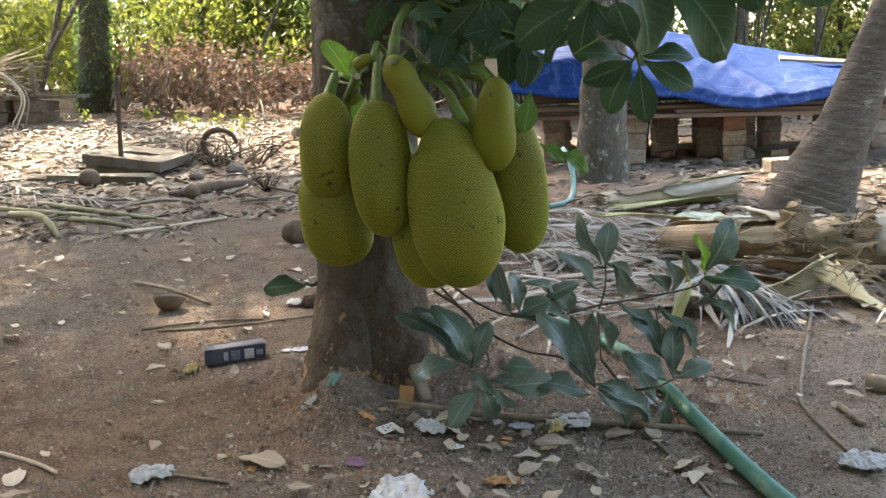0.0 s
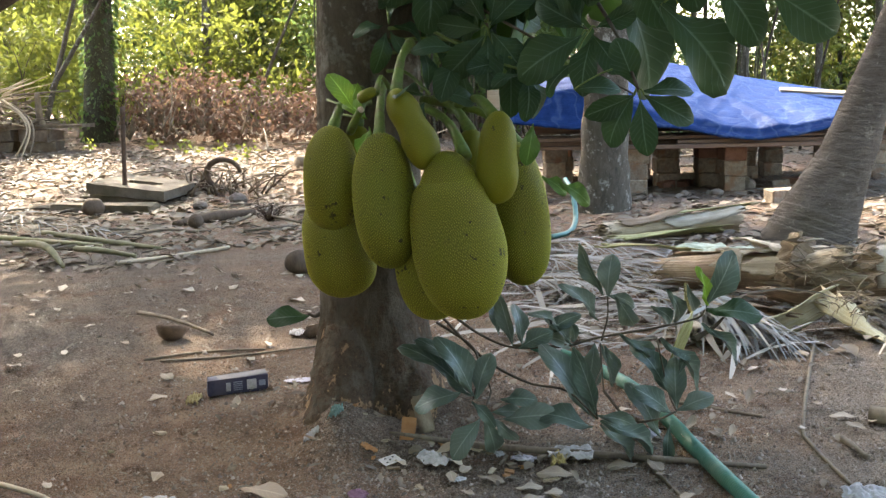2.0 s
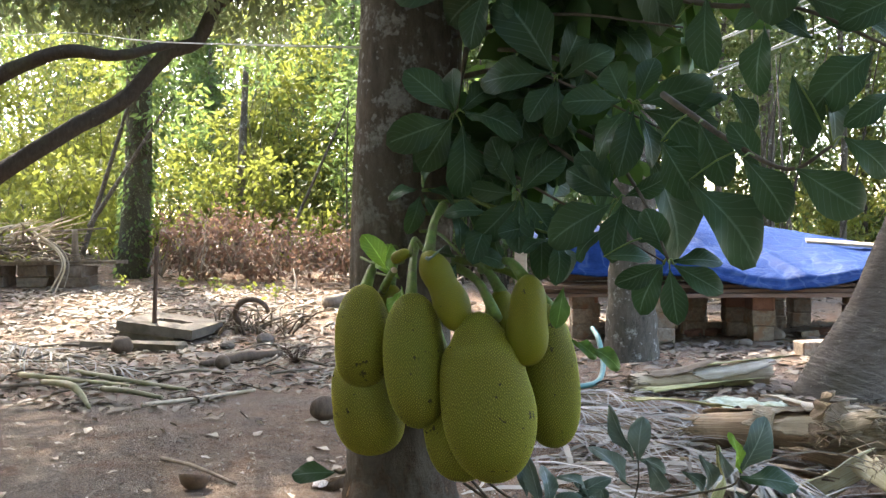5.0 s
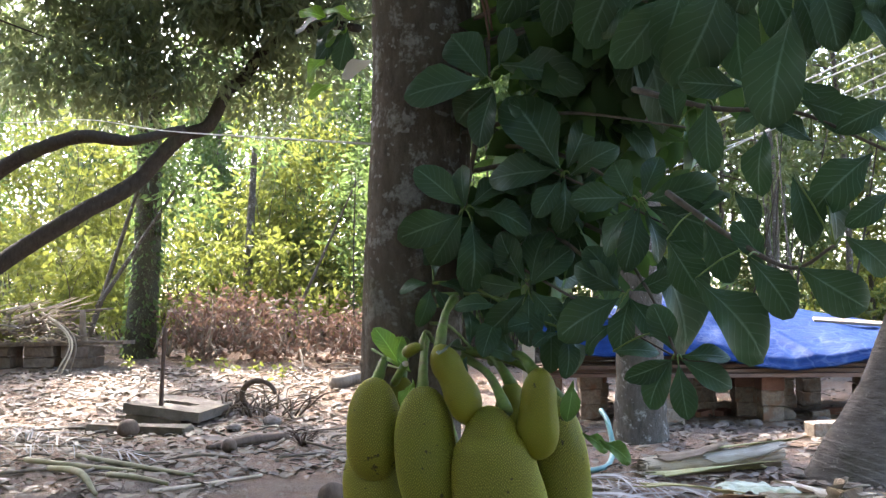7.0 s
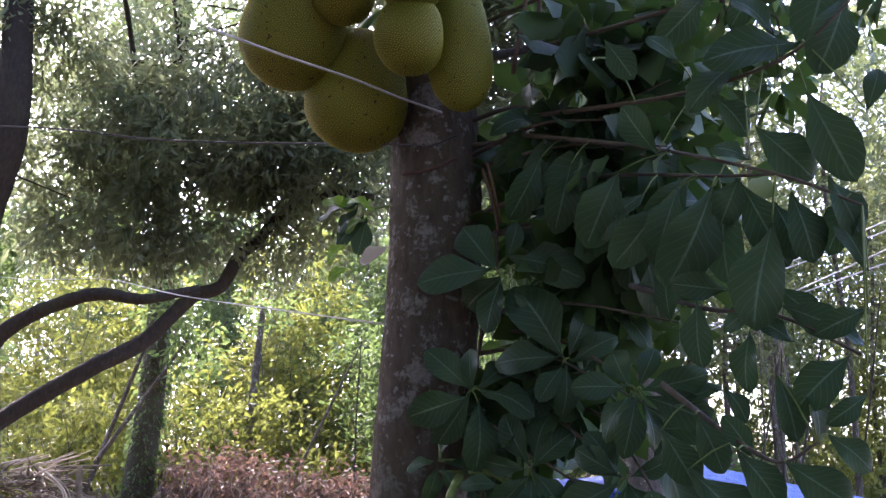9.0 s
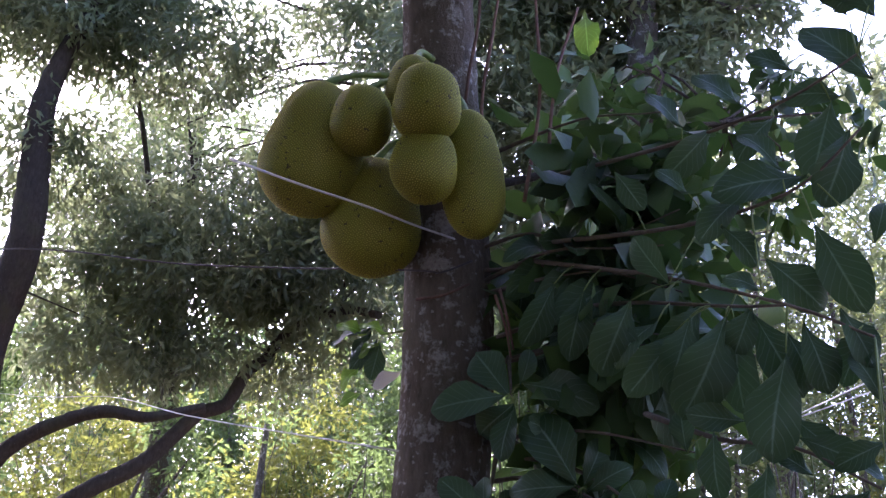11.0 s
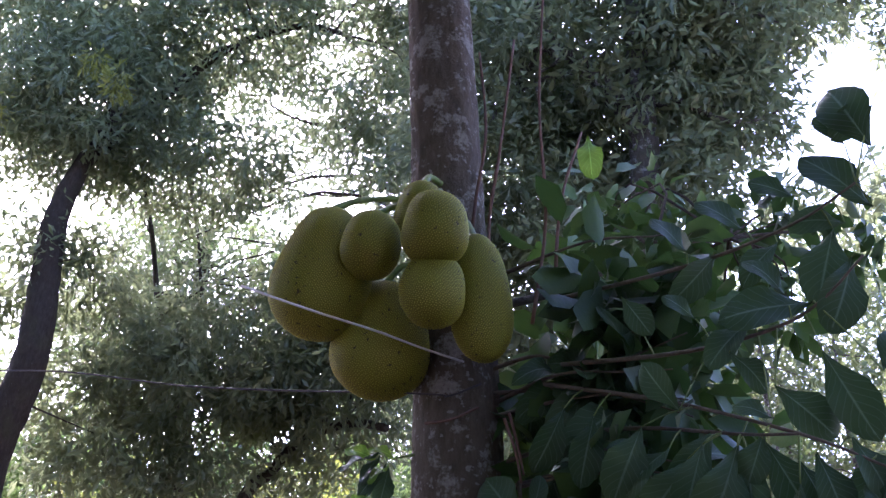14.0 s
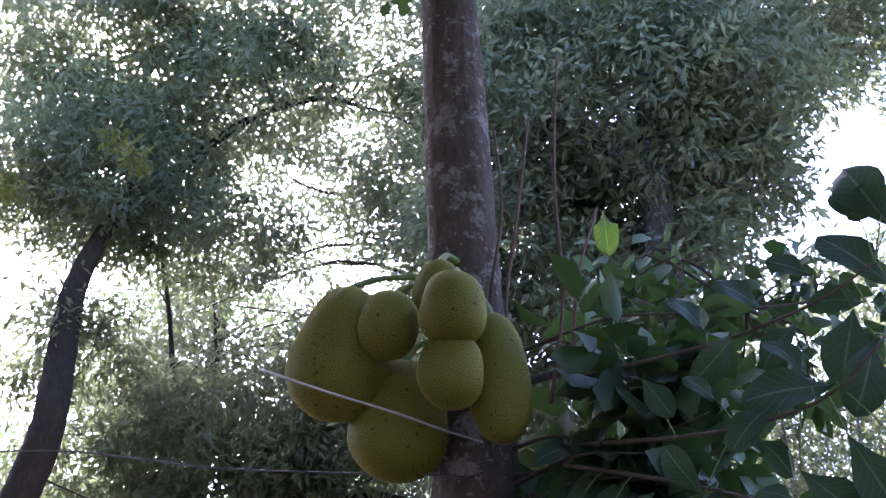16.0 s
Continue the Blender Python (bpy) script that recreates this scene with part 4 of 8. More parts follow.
leafy_bough([(0.46, 2.9, 1.91), (0.64, 2.6, 1.78), (0.81, 2.48, 1.74), (0.99, 2.38, 1.62)],
            [(0.7, 2.53, 1.82, 0.55, 2.5, 1.83), (0.81, 2.47, 1.82, 0.92, 2.44, 1.71), (0.82, 2.45, 1.76, 0.97, 2.42, 1.69),
             (0.74, 2.49, 1.7, 0.7, 2.46, 1.55), (0.97, 2.41, 1.62, 0.83, 2.38, 1.51), (0.8, 2.53, 1.78, 0.68, 2.5, 1.73),
             (0.62, 2.59, 1.8, 0.6, 2.56, 1.62), (0.86, 2.51, 1.67, 0.77, 2.48, 1.73), (0.93, 2.43, 1.7, 1.01, 2.4, 1.66),
             (0.55, 2.65, 1.75, 0.53, 2.62, 1.87)], 207)
leafy_bough([(0.53, 2.75, 1.58), (0.67, 2.55, 1.43), (0.78, 2.44, 1.35), (0.87, 2.4, 1.4)],
            [(0.8, 2.47, 1.58, 0.84, 2.44, 1.41), (0.86, 2.45, 1.57, 0.91, 2.42, 1.41), (0.9, 2.41, 1.42, 1.0, 2.38, 1.34),
             (0.79, 2.41, 1.35, 0.94, 2.38, 1.24), (0.68, 2.45, 1.38, 0.79, 2.42, 1.24), (0.56, 2.49, 1.33, 0.75, 2.46, 1.15),
             (0.74, 2.53, 1.36, 0.67, 2.5, 1.47), (0.6, 2.59, 1.48, 0.67, 2.56, 1.33), (0.51, 2.63, 1.44, 0.59, 2.6, 1.29),
             (0.67, 2.53, 1.55, 0.73, 2.5, 1.47)], 208)
leafy_bough([(0.15, 3.3, 2.66), (0.57, 2.8, 2.51), (0.81, 2.55, 2.48), (0.95, 2.46, 2.53), (1.08, 2.4, 2.65)],
            [(0.95, 2.53, 2.56, 0.67, 2.5, 2.53), (1.07, 2.47, 2.68, 0.98, 2.44, 2.44), (0.93, 2.45, 2.37, 1.02, 2.42, 2.11),
             (0.79, 2.48, 2.28, 0.93, 2.45, 2.13), (0.61, 2.63, 2.56, 0.52, 2.6, 2.64), (0.53, 2.63, 2.26, 0.42, 2.6, 2.4),
             (0.78, 2.53, 2.2, 0.69, 2.5, 2.25), (0.88, 2.55, 2.59, 0.79, 2.52, 2.73), (0.77, 2.61, 2.54, 0.62, 2.58, 2.4),
             (0.69, 2.57, 2.42, 0.79, 2.54, 2.31), (1.08, 2.43, 2.3, 1.12, 2.4, 2.42), (0.39, 2.73, 2.69, 0.47, 2.7, 2.55)], 209)
leafy_bough([(0.16, 3.3, 2.94), (0.63, 2.8, 2.83), (0.93, 2.55, 2.84), (1.11, 2.42, 2.91)],
            [(1.19, 2.45, 3.06, 1.08, 2.42, 3.31), (1.23, 2.47, 3.23, 1.1, 2.44, 3.13), (1.14, 2.53, 3.12, 1.06, 2.5, 3.23),
             (1.17, 2.49, 2.86, 0.99, 2.46, 3.06), (0.98, 2.63, 2.99, 0.84, 2.6, 3.05), (1.09, 2.53, 2.83, 0.93, 2.5, 2.85),
             (0.81, 2.67, 2.89, 0.67, 2.64, 3.01), (0.9, 2.63, 2.82, 0.76, 2.6, 2.69), (1.05, 2.53, 2.81, 0.96, 2.5, 2.56),
             (0.63, 2.78, 2.87, 0.53, 2.75, 3.01), (0.72, 2.73, 2.84, 0.57, 2.7, 2.66)], 210)

# thin creeper stems on the bark and beside it
for k, pts in enumerate([[(-0.36, 3.31, 2.44), (-0.25, 3.29, 2.45), (-0.15, 3.31, 2.5)],
                         [(-0.05, 3.3, 2.45), (-0.01, 3.29, 2.32), (0.01, 3.3, 2.2)],
                         [(-0.03, 3.3, 2.47), (0.0, 3.28, 2.34), (0.02, 3.3, 2.23)],
                         [(-0.19, 3.3, 3.05), (-0.16, 3.28, 3.39), (-0.11, 3.27, 3.76), (-0.14, 3.3, 4.23)],
                         [(-0.07, 3.25, 2.87), (-0.1, 3.27, 3.27), (-0.05, 3.3, 3.68), (0.02, 3.4, 4.37)],
                         [(0.07, 3.3, 2.84), (0.14, 3.35, 3.36), (0.13, 3.4, 3.99), (0.18, 3.5, 4.88)],
                         [(0.16, 3.3, 2.94), (0.21, 3.4, 3.46), (0.32, 3.5, 3.88)]]):
    part("creeper_stem", tube(pts, (0.007, 0.005) if k < 3 else (0.009, 0.006), 6, 20, 0.08, k), CREEPER, tree, "thin reddish creeper stem")

# short twigs that spring from the trunk itself, in front of the bark and over the fruits
for at, n, size in [((-0.18, 3.15, 1.36), 5, 0.55), ((0.05, 3.10, 1.28), 5, 0.7),
                    ((0.20, 3.05, 1.24), 4, 0.7), ((-0.05, 3.06, 1.14), 4, 0.6),
                    ((0.24, 3.00, 1.20), 4, 0.6)]:
    b = Vector((np.interp(at[2] + 0.08, tl[:, 2], tl[:, 0]) + 0.08, 3.36, at[2] + 0.08))
    part("twig", tube([b, (b + Vector(at)) / 2 + Vector((0, 0, 0.03)), at], (0.008, 0.004), 6, 8), GREEN_TWIG, tree)
    rosette(tree, at, (0.3, -0.8, 0.25), n, g, size, droop=0.5)
for at, n in [((-0.335, 3.10, 1.115), 1), ((-0.25, 3.08, 1.07), 2), ((-0.52, 3.42, 2.33), 2)]:
    b = Vector((np.interp(at[2], tl[:, 2], tl[:, 0]) - 0.14, 3.42, at[2] + 0.02))
    part("twig", tube([b, (b + Vector(at)) / 2, at], (0.006, 0.003), 6, 8), GREEN_TWIG, tree)
    rosette(tree, at, (-0.4, -0.6, 0.5), n, g, 1.0, YOUNG, droop=0.1)
hang_leaf(tree, YOUNG[0], (0.34, 3.38, 3.78), (0.05, -0.2, -1), (0, -1, 0), 1.9, "bright green young leaf")
hang_leaf(tree, YOUNG[0], (-0.290, 3.100, 1.095), (-0.058, -0.040, 0.109), (0.35, -1, 0.3), 1.19, "broad bright green young leaf")
hang_leaf(tree, jack_leaf_mesh("leaf", 0.095, 0.056, 0.12, 0.15, PALE_SUNLIT_LEAF, 0.2, 0.006), (-0.413, 3.34, 2.164), (-0.111, -0.03, -0.07), (-0.1, -0.95, 0.35), 1.35, "pale dead leaf caught beside the bark, sunlight painted into its colour")
hang_leaf(tree, HALF_GROWN[0], (0.262, 2.98, 1.044), (-0.018, -0.03, -0.116), (0.2, -0.9, 0.5), 1.07, "mid-green leaf beside a fruit")
hang_leaf(tree, HALF_GROWN[1], (0.285, 2.95, 0.889), (0.072, -0.03, -0.032), (0.2, -0.9, 0.5), 1.01)
hang_leaf(tree, HALF_GROWN[1], (0.333, 2.92, 0.874), (0.095, -0.03, -0.043), (0.2, -0.9, 0.5), 1.29)
hang_leaf(tree, YOUNG[0], (-0.57, 3.4, 2.325), (-0.111, -0.03, 0.053), (0.2, -0.9, 0.5), 1.12)
hang_leaf(tree, YOUNG[1], (-0.592, 3.4, 2.192), (-0.079, -0.03, -0.064), (0.2, -0.9, 0.5), 1.26)
hang_leaf(tree, YOUNG[0], (-0.579, 3.4, 2.095), (-0.078, -0.03, -0.044), (0.2, -0.9, 0.5), 0.84)
hang_leaf(tree, LEAVES[3], (-0.551, 3.400, 2.353), (-0.163, -0.030, -0.054), (0, -0.6, 0.8), 0.99)
hang_leaf(tree, LEAVES[3], (-0.551, 3.400, 2.341), (-0.079, -0.030, -0.112), (-.3, -0.8, 0.5), 0.79)
hang_leaf(tree, LEAVES[3], (-0.530, 3.420, 2.311), (-0.090, -0.030, -0.110), (0, -0.9, 0.4), 0.95)
hang_leaf(tree, LEAVES[3], (-0.518, 3.420, 2.299), (-0.022, -0.030, -0.146), (0.4, -0.9, 0.3), 0.90)
hang_leaf(tree, YOUNG[0], (-0.486, 3.400, 2.328), (-0.095, -0.030, 0.051), (0.1, -0.7, 0.7), 1.02, "pale green leaf")

# the rest of the leaves behind those, and the crown above
(fv, ff), _ = crown([(0.25, 3.45, 1.55, 0.22, 0.12, 0.28), (0.36, 3.3, 1.95, 0.24, 0.14, 0.35), (0.50, 3.15, 2.35, 0.26, 0.16, 0.30), (0.25, 3.45, 2.5, 0.25, 0.14, 0.45), (0.48, 3.25, 2.85, 0.32, 0.2, 0.3)],
                    95, 5, 0.20, 0.105, 34, 0.11, 0.9, LEAF_MID)
part("foliage", (fv, ff), JACK_FOLIAGE, tree, kind="stuff")
(fv, ff), _ = crown([(0.35, 3.75, 2.0, 0.38, 0.35, 0.75), (0.45, 3.7, 2.9, 0.5, 0.45, 0.7), (0.25, 3.9, 1.45, 0.28, 0.3, 0.28), (0.7, 3.6, 2.4, 0.3, 0.4, 0.5)],
                    80, 6, 0.21, 0.105, 31, 0.12, 0.9, LEAF_MID)
part("foliage", (fv, ff), JACK_FOLIAGE, tree, kind="stuff")
(fv, ff), tips = crown([(0.61, 5.60, 4.63, 0.45, 0.50, 0.40), (1.10, 5.50, 4.25, 0.40, 0.50, 0.30), (1.82, 5.60, 4.61, 0.35, 0.50, 0.28), (2.10, 5.60, 4.21, 0.30, 0.40, 0.25), (1.39, 5.20, 3.70, 0.50, 0.40, 0.25), (0.69, 5.00, 3.56, 0.45, 0.40, 0.30)],
                       95, 6, 0.19, 0.105, 37, 0.14, 0.8, LEAF_MID)
part("foliage", (fv, ff), JACK_FOLIAGE, tree, kind="stuff")
part("bough", limbs_to(np.array([(0.3, 4.1, 3.4), (0.7, 4.4, 3.7), (1.2, 4.9, 4.0)]), tips, 0.012, 38, 16), BARK_DARK, tree)
part("bough", tube([(-0.25, 3.55, 3.0), (0.2, 4.0, 3.3), (0.7, 4.4, 3.7), (1.2, 4.9, 4.0), (1.9, 5.4, 4.3)], (0.022, 0.018, 0.014, 0.007), 8, 24), BARK_DARK, tree)
# unseen crown overhead, spread wide over the yard to block light from above
(fv, ff), tops = crown([(-0.9, 3.7, 8.4, 2.3, 2.0, 1.4), (-1.2, 2.2, 7.4, 1.7, 1.8, 1.0), (-2.4, 1.2, 7.2, 2.0, 2.0, 1.0), (-2.0, -0.6, 6.8, 1.9, 1.8, 0.9), (-3.2, -2.8, 6.8, 2.2, 2.2, 0.9), (-1.6, 4.6, 9.6, 1.8, 1.6, 1.2), (1.6, 1.6, 7.2, 1.7, 1.8, 0.9), (2.6, 3.4, 8.2, 1.5, 1.3, 0.8)], 1350, 9, 0.20, 0.10, 33, 0.3, 0.5, LEAF_MID)
part("crown", (fv, ff), JACK_FOLIAGE, tree, kind="stuff")
part("bough", limbs_to(tl[150:], tops, 0.045, 35, 26), BARK_DARK, tree)


def jackfruit(at, width, height, tilt=(0.0, 0.0), stalk_to=None, young=False, seed=0, bulge=0.0, res=1.0, waist=0.0, neck=0.0):
    """A jackfruit: a long warty body on a thick green stalk. tilt: degrees about y and about x."""
    g = np.random.default_rng(seed)
    fruit = thing("jackfruit", at, "yellow-green spiny jackfruit hanging from the trunk" if not young else "small smooth green young jackfruit on its stalk",
                  "fruit", "jackfruits on the trunk")
    a, c = width / 2, height / 2
    spikes = int(res * 3.25 * width * height / 0.0076 ** 2 * (1.25 if young else 1.0))

    def radius(t):           # t from -1 (bottom) to 1 (top)
        return np.sqrt(np.clip(1 - np.abs(t) ** 2.7, 0, 1)) * (1 - 0.10 * t)
    ph1, ph2, ph3 = g.uniform(0, 6.28, 3)
    ts = np.linspace(-0.9995, 0.9995, 4000)
    rs = radius(ts) * a
    area = rs * np.hypot(np.gradient(ts * c), np.gradient(rs))
    cum = np.cumsum(area) / area.sum()
    k = np.arange(spikes)
    T = np.interp((k + 0.5) / spikes, cum, ts)
    gap = math.sqrt(area.sum() * 2 * math.pi / spikes)
    T = np.clip(T + g.normal(size=spikes) * 0.16 * gap / c, -0.9995, 0.9995)
    P = k * 2.399963 + g.normal(size=spikes) * 0.16 * gap / np.maximum(radius(T) * a, 0.02)
    S = np.stack([radius(T) * a * np.cos(P), radius(T) * a * np.sin(P), T * c], axis=-1)
    hull = bmesh.new()
    for v in S:
        hull.verts.new(v)
    bmesh.ops.convex_hull(hull, input=hull.verts[:])
    hull.verts.index_update()
    bmesh.ops.triangulate(hull, faces=hull.faces[:])
    tri = np.array([[v.index for v in f.verts] for f in hull.faces])
    hull.free()
    e = np.sort(np.concatenate([tri[:, [0, 1]], tri[:, [1, 2]], tri[:, [2, 0]]]), axis=1)
    edges, inv = np.unique(e, axis=0, return_inverse=True)
    inv = inv.ravel()
    m, n = len(tri), len(S)
    mids = n + inv
    cen = n + len(edges) + np.arange(m)
    V = np.vstack([S, (S[edges[:, 0]] + S[edges[:, 1]]) / 2, S[tri].mean(axis=1)])
    A, B, C, AB, BC, CA = tri[:, 0], tri[:, 1], tri[:, 2], mids[:m], mids[m:2 * m], mids[2 * m:]
    tris = np.concatenate([np.stack(q, 1) for q in ((A, AB, cen), (AB, B, cen), (B, BC, cen), (BC, C, cen), (C, CA, cen), (CA, A, cen))])
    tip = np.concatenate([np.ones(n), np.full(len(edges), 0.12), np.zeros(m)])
    gap = math.sqrt(area.sum() * 2 * math.pi / spikes)
    nrm = V / np.array([a * a, a * a, c * c])
    nrm /= np.linalg.norm(nrm, axis=1)[:, None] + 1e-9
    V = V + nrm * (tip * gap * (0.20 if young else 0.72))[:, None]
    # lumps and flats of the whole body
    tt, pp = np.clip(V[:, 2] / c, -1, 1), np.arctan2(V[:, 1], V[:, 0])
    k = 1 + 0.045 * np.sin(2 * pp + ph1 + 1.5 * tt) + 0.03 * np.sin(3 * tt + ph2) * np.cos(pp + ph3) + 0.022 * np.sin(4 * tt + 2 * pp + ph2)
    k = k * (1 - bulge * np.exp(-((tt - 0.25) / 0.3) ** 2) * (1 + np.cos(pp + ph1)))
    k = k * (1 - waist * np.exp(-((tt - 0.15) / 0.28) ** 2)) * (1 - neck * np.clip((tt - 0.55) / 0.14, 0, 1) ** 1.5)
    V[:, 0] *= k
    V[:, 1] *= k
    V[:, 0] += waist * 0.35 * a * np.cos(2.6 * tt)
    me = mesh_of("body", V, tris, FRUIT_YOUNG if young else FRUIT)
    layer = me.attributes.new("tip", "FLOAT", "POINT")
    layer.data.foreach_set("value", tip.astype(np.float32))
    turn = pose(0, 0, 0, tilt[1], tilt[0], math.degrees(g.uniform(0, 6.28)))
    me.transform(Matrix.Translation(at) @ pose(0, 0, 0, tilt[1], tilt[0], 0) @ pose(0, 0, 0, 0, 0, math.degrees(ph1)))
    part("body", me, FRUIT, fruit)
    top = Matrix.Translation(at) @ turn @ Vector((0, 0, c * 0.97))
    end = Vector(stalk_to) if stalk_to else top + Vector((0.03, 0.2, 0.12))
    bow = (top + end) / 2 + Vector((0, 0, 0.035))
    thick = min(1.0, width / 0.075)
    part("stalk", tube([top - Vector((0, 0, 0.012)), top.lerp(bow, 0.5) + Vector((0, 0, 0.012)), bow, end], (0.021 * thick, 0.0145 * thick, 0.0125 * thick, 0.017 * thick), 12, 16, 0.03, seed), FRUIT_STALK, fruit, "thick green stalk")
    return fruit


# low cluster
jackfruit((-0.374, 3.10, 0.885), 0.172, 0.325, (2, 3), (-0.30, 3.33, 1.16), seed=1, res=1.2)
jackfruit((-0.380, 3.21, 0.665), 0.238, 0.37, (-4, 4), (-0.33, 3.34, 1.02), seed=2, res=1.2)
jackfruit((-0.192, 3.02, 0.818), 0.192, 0.415, (-3, 2), (-0.23, 3.33, 1.18), seed=3, bulge=0.05, res=1.2)
jackfruit((-0.096, 2.985, 1.036), 0.108, 0.265, (-24, 0), (-0.115, 3.16, 1.30), True, seed=4, waist=0.16)
jackfruit((0.031, 2.98, 0.712), 0.262, 0.515, (-7, 3), (-0.10, 3.34, 1.10), seed=5, bulge=0.04, res=1.2, neck=0.15)
jackfruit((-0.075, 3.10, 0.592), 0.20, 0.33, (-14, 0), (-0.18, 3.36, 0.92), seed=6)
jackfruit((0.156, 2.95, 0.948), 0.120, 0.275, (2, 4), (0.0, 3.25, 1.09), True, seed=7, waist=0.05)
jackfruit((0.215, 3.13, 0.758), 0.188, 0.455, (-5, 0), (-0.07, 3.36, 1.12), seed=8, res=1.2)
jackfruit((0.065, 3.13, 0.935), 0.10, 0.19, (4, 0), (-0.10, 3.36, 1.12), True, seed=9, res=1.0)
jackfruit((-0.232, 2.99, 1.142), 0.036, 0.064, (62, 0), (-0.19, 3.20, 1.16), True, seed=18)
jackfruit((-0.297, 3.17, 0.95), 0.10, 0.20, (0, 0), (-0.28, 3.36, 1.12), True, seed=10, res=1.0)
cut = part("stalk", tube([(-0.31, 3.12, 1.03), (-0.285, 3.06, 1.06), (-0.254, 3.0, 1.098)], (0.014, 0.013, 0.012), 10, 8, 0.03, 3), FRUIT_STALK, tree, "cut green fruit stalk")
part("cut_end", tube([(-0.2545, 3.001, 1.0975), (-0.2525, 2.997, 1.100)], (0.0105, 0.0095), 10, 3), PALE_WOOD, cut, "pale cut end")
# high cluster
jackfruit((-0.537, 2.97, 3.06), 0.225, 0.27, (3, 4), (-0.36, 3.36, 3.42), seed=11, res=0.72)
jackfruit((-0.268, 2.86, 3.06), 0.25, 0.285, (0, 5), (-0.31, 3.34, 3.45), seed=12, res=0.72)
jackfruit((-0.285, 2.93, 2.84), 0.225, 0.29, (-4, 3), (-0.29, 3.34, 3.2), seed=13, res=0.72)
jackfruit((-0.125, 3.08, 2.87), 0.225, 0.53, (-5, 0), (-0.24, 3.36, 3.36), seed=14, res=0.72)
jackfruit((-0.361, 3.08, 3.25), 0.20, 0.28, (0, 0), (-0.32, 3.36, 3.55), seed=15, res=0.72)
jackfruit((-0.76, 3.12, 3.02), 0.38, 0.56, (6, 0), (-0.42, 3.40, 3.5), seed=16, res=0.72)
jackfruit((-0.545, 3.28, 2.785), 0.37, 0.49, (2, 0), (-0.36, 3.38, 3.2), seed=17, res=0.72)


def shoot(at, points, label):
    """A bare sucker stem that carries single leaves."""
    s = thing("jackfruit_shoot", at, label, "shoot", "shoots at the foot of the tree")
    part("stem", tube(smooth_line(points, 22), (0.011, 0.004), 7), TWIG, s)
    return s


def leafy_shoot(label, stems, leaves, seed, meshes=DUSTY):
    """A leafy sucker: woody stems, and leaves given by foot, tip and kind."""
    g = random.Random(seed)
    s = thing("jackfruit_shoot", stems[0][0], label, "shoot", "shoots at the foot of the tree")
    for k, st in enumerate(stems):
        part("stem", tube(smooth_line(st, 18), (0.0052, 0.003) if k == 0 else (0.0032, 0.0022), 7), TWIG, s)
    for bx, by, bz, tx, ty, tz, k in leaves:
        b, t = Vector((bx, by, bz)), Vector((tx, ty, tz))
        face = Vector((g.uniform(-.35, .35), -0.75, g.uniform(0.35, 0.95)))
        me = meshes[k]
        hang_leaf(s, me, b, t - b, face, (t - b).length * 1.18 / (0.178, 0.155, 0.196, 0.165)[k])
    return s


leafy_shoot("leafy shoot with dark dusty leaves at the trunk's foot", [[(-0.071, 3.300, 0.365), (0.052, 3.150, 0.324), (0.083, 3.050, 0.277), (0.065, 3.000, 0.190)], [(0.083, 3.050, 0.277), (0.120, 3.020, 0.212), (0.096, 2.960, 0.143), (0.161, 3.000, 0.125)]],
    [(0.056, 3.020, 0.193, -0.082, 2.987, 0.369, 1), (0.062, 3.000, 0.209, -0.034, 2.988, 0.386, 1),
     (0.068, 2.980, 0.206, 0.008, 2.956, 0.373, 0), (0.074, 3.000, 0.190, 0.100, 2.992, 0.315, 3),
     (0.026, 3.060, 0.195, -0.114, 3.054, 0.160, 3), (0.062, 2.960, 0.195, 0.126, 2.915, 0.159, 1),
     (0.089, 2.950, 0.147, 0.010, 2.901, 0.055, 3), (0.102, 2.940, 0.150, 0.143, 2.949, 0.033, 0),
     (0.124, 2.960, 0.143, 0.190, 2.928, 0.089, 1), (0.151, 3.020, 0.182, 0.240, 2.986, 0.204, 3),
     (0.122, 3.020, 0.141, 0.211, 3.040, 0.141, 0), (0.158, 3.000, 0.125, 0.299, 2.983, 0.149, 3)], 5)
leafy_shoot("drooping spray of dusty jackfruit leaves beside the hose", [[(-0.072, 3.320, 0.400), (0.089, 3.120, 0.294), (0.234, 3.050, 0.229), (0.357, 3.020, 0.211), (0.451, 3.000, 0.125)], [(0.451, 3.000, 0.125), (0.441, 3.020, 0.210), (0.472, 3.100, 0.260)]],
    [(0.434, 2.980, 0.106, 0.292, 2.989, 0.159, 3), (0.427, 3.020, 0.133, 0.329, 3.003, 0.325, 1),
     (0.447, 3.050, 0.107, 0.386, 3.045, 0.267, 0), (0.448, 3.000, 0.134, 0.411, 2.961, 0.310, 2),
     (0.455, 2.940, 0.128, 0.578, 2.934, 0.017, 2), (0.457, 2.960, 0.135, 0.658, 2.971, 0.031, 2),
     (0.451, 3.000, 0.136, 0.570, 2.987, 0.126, 1)], 6)
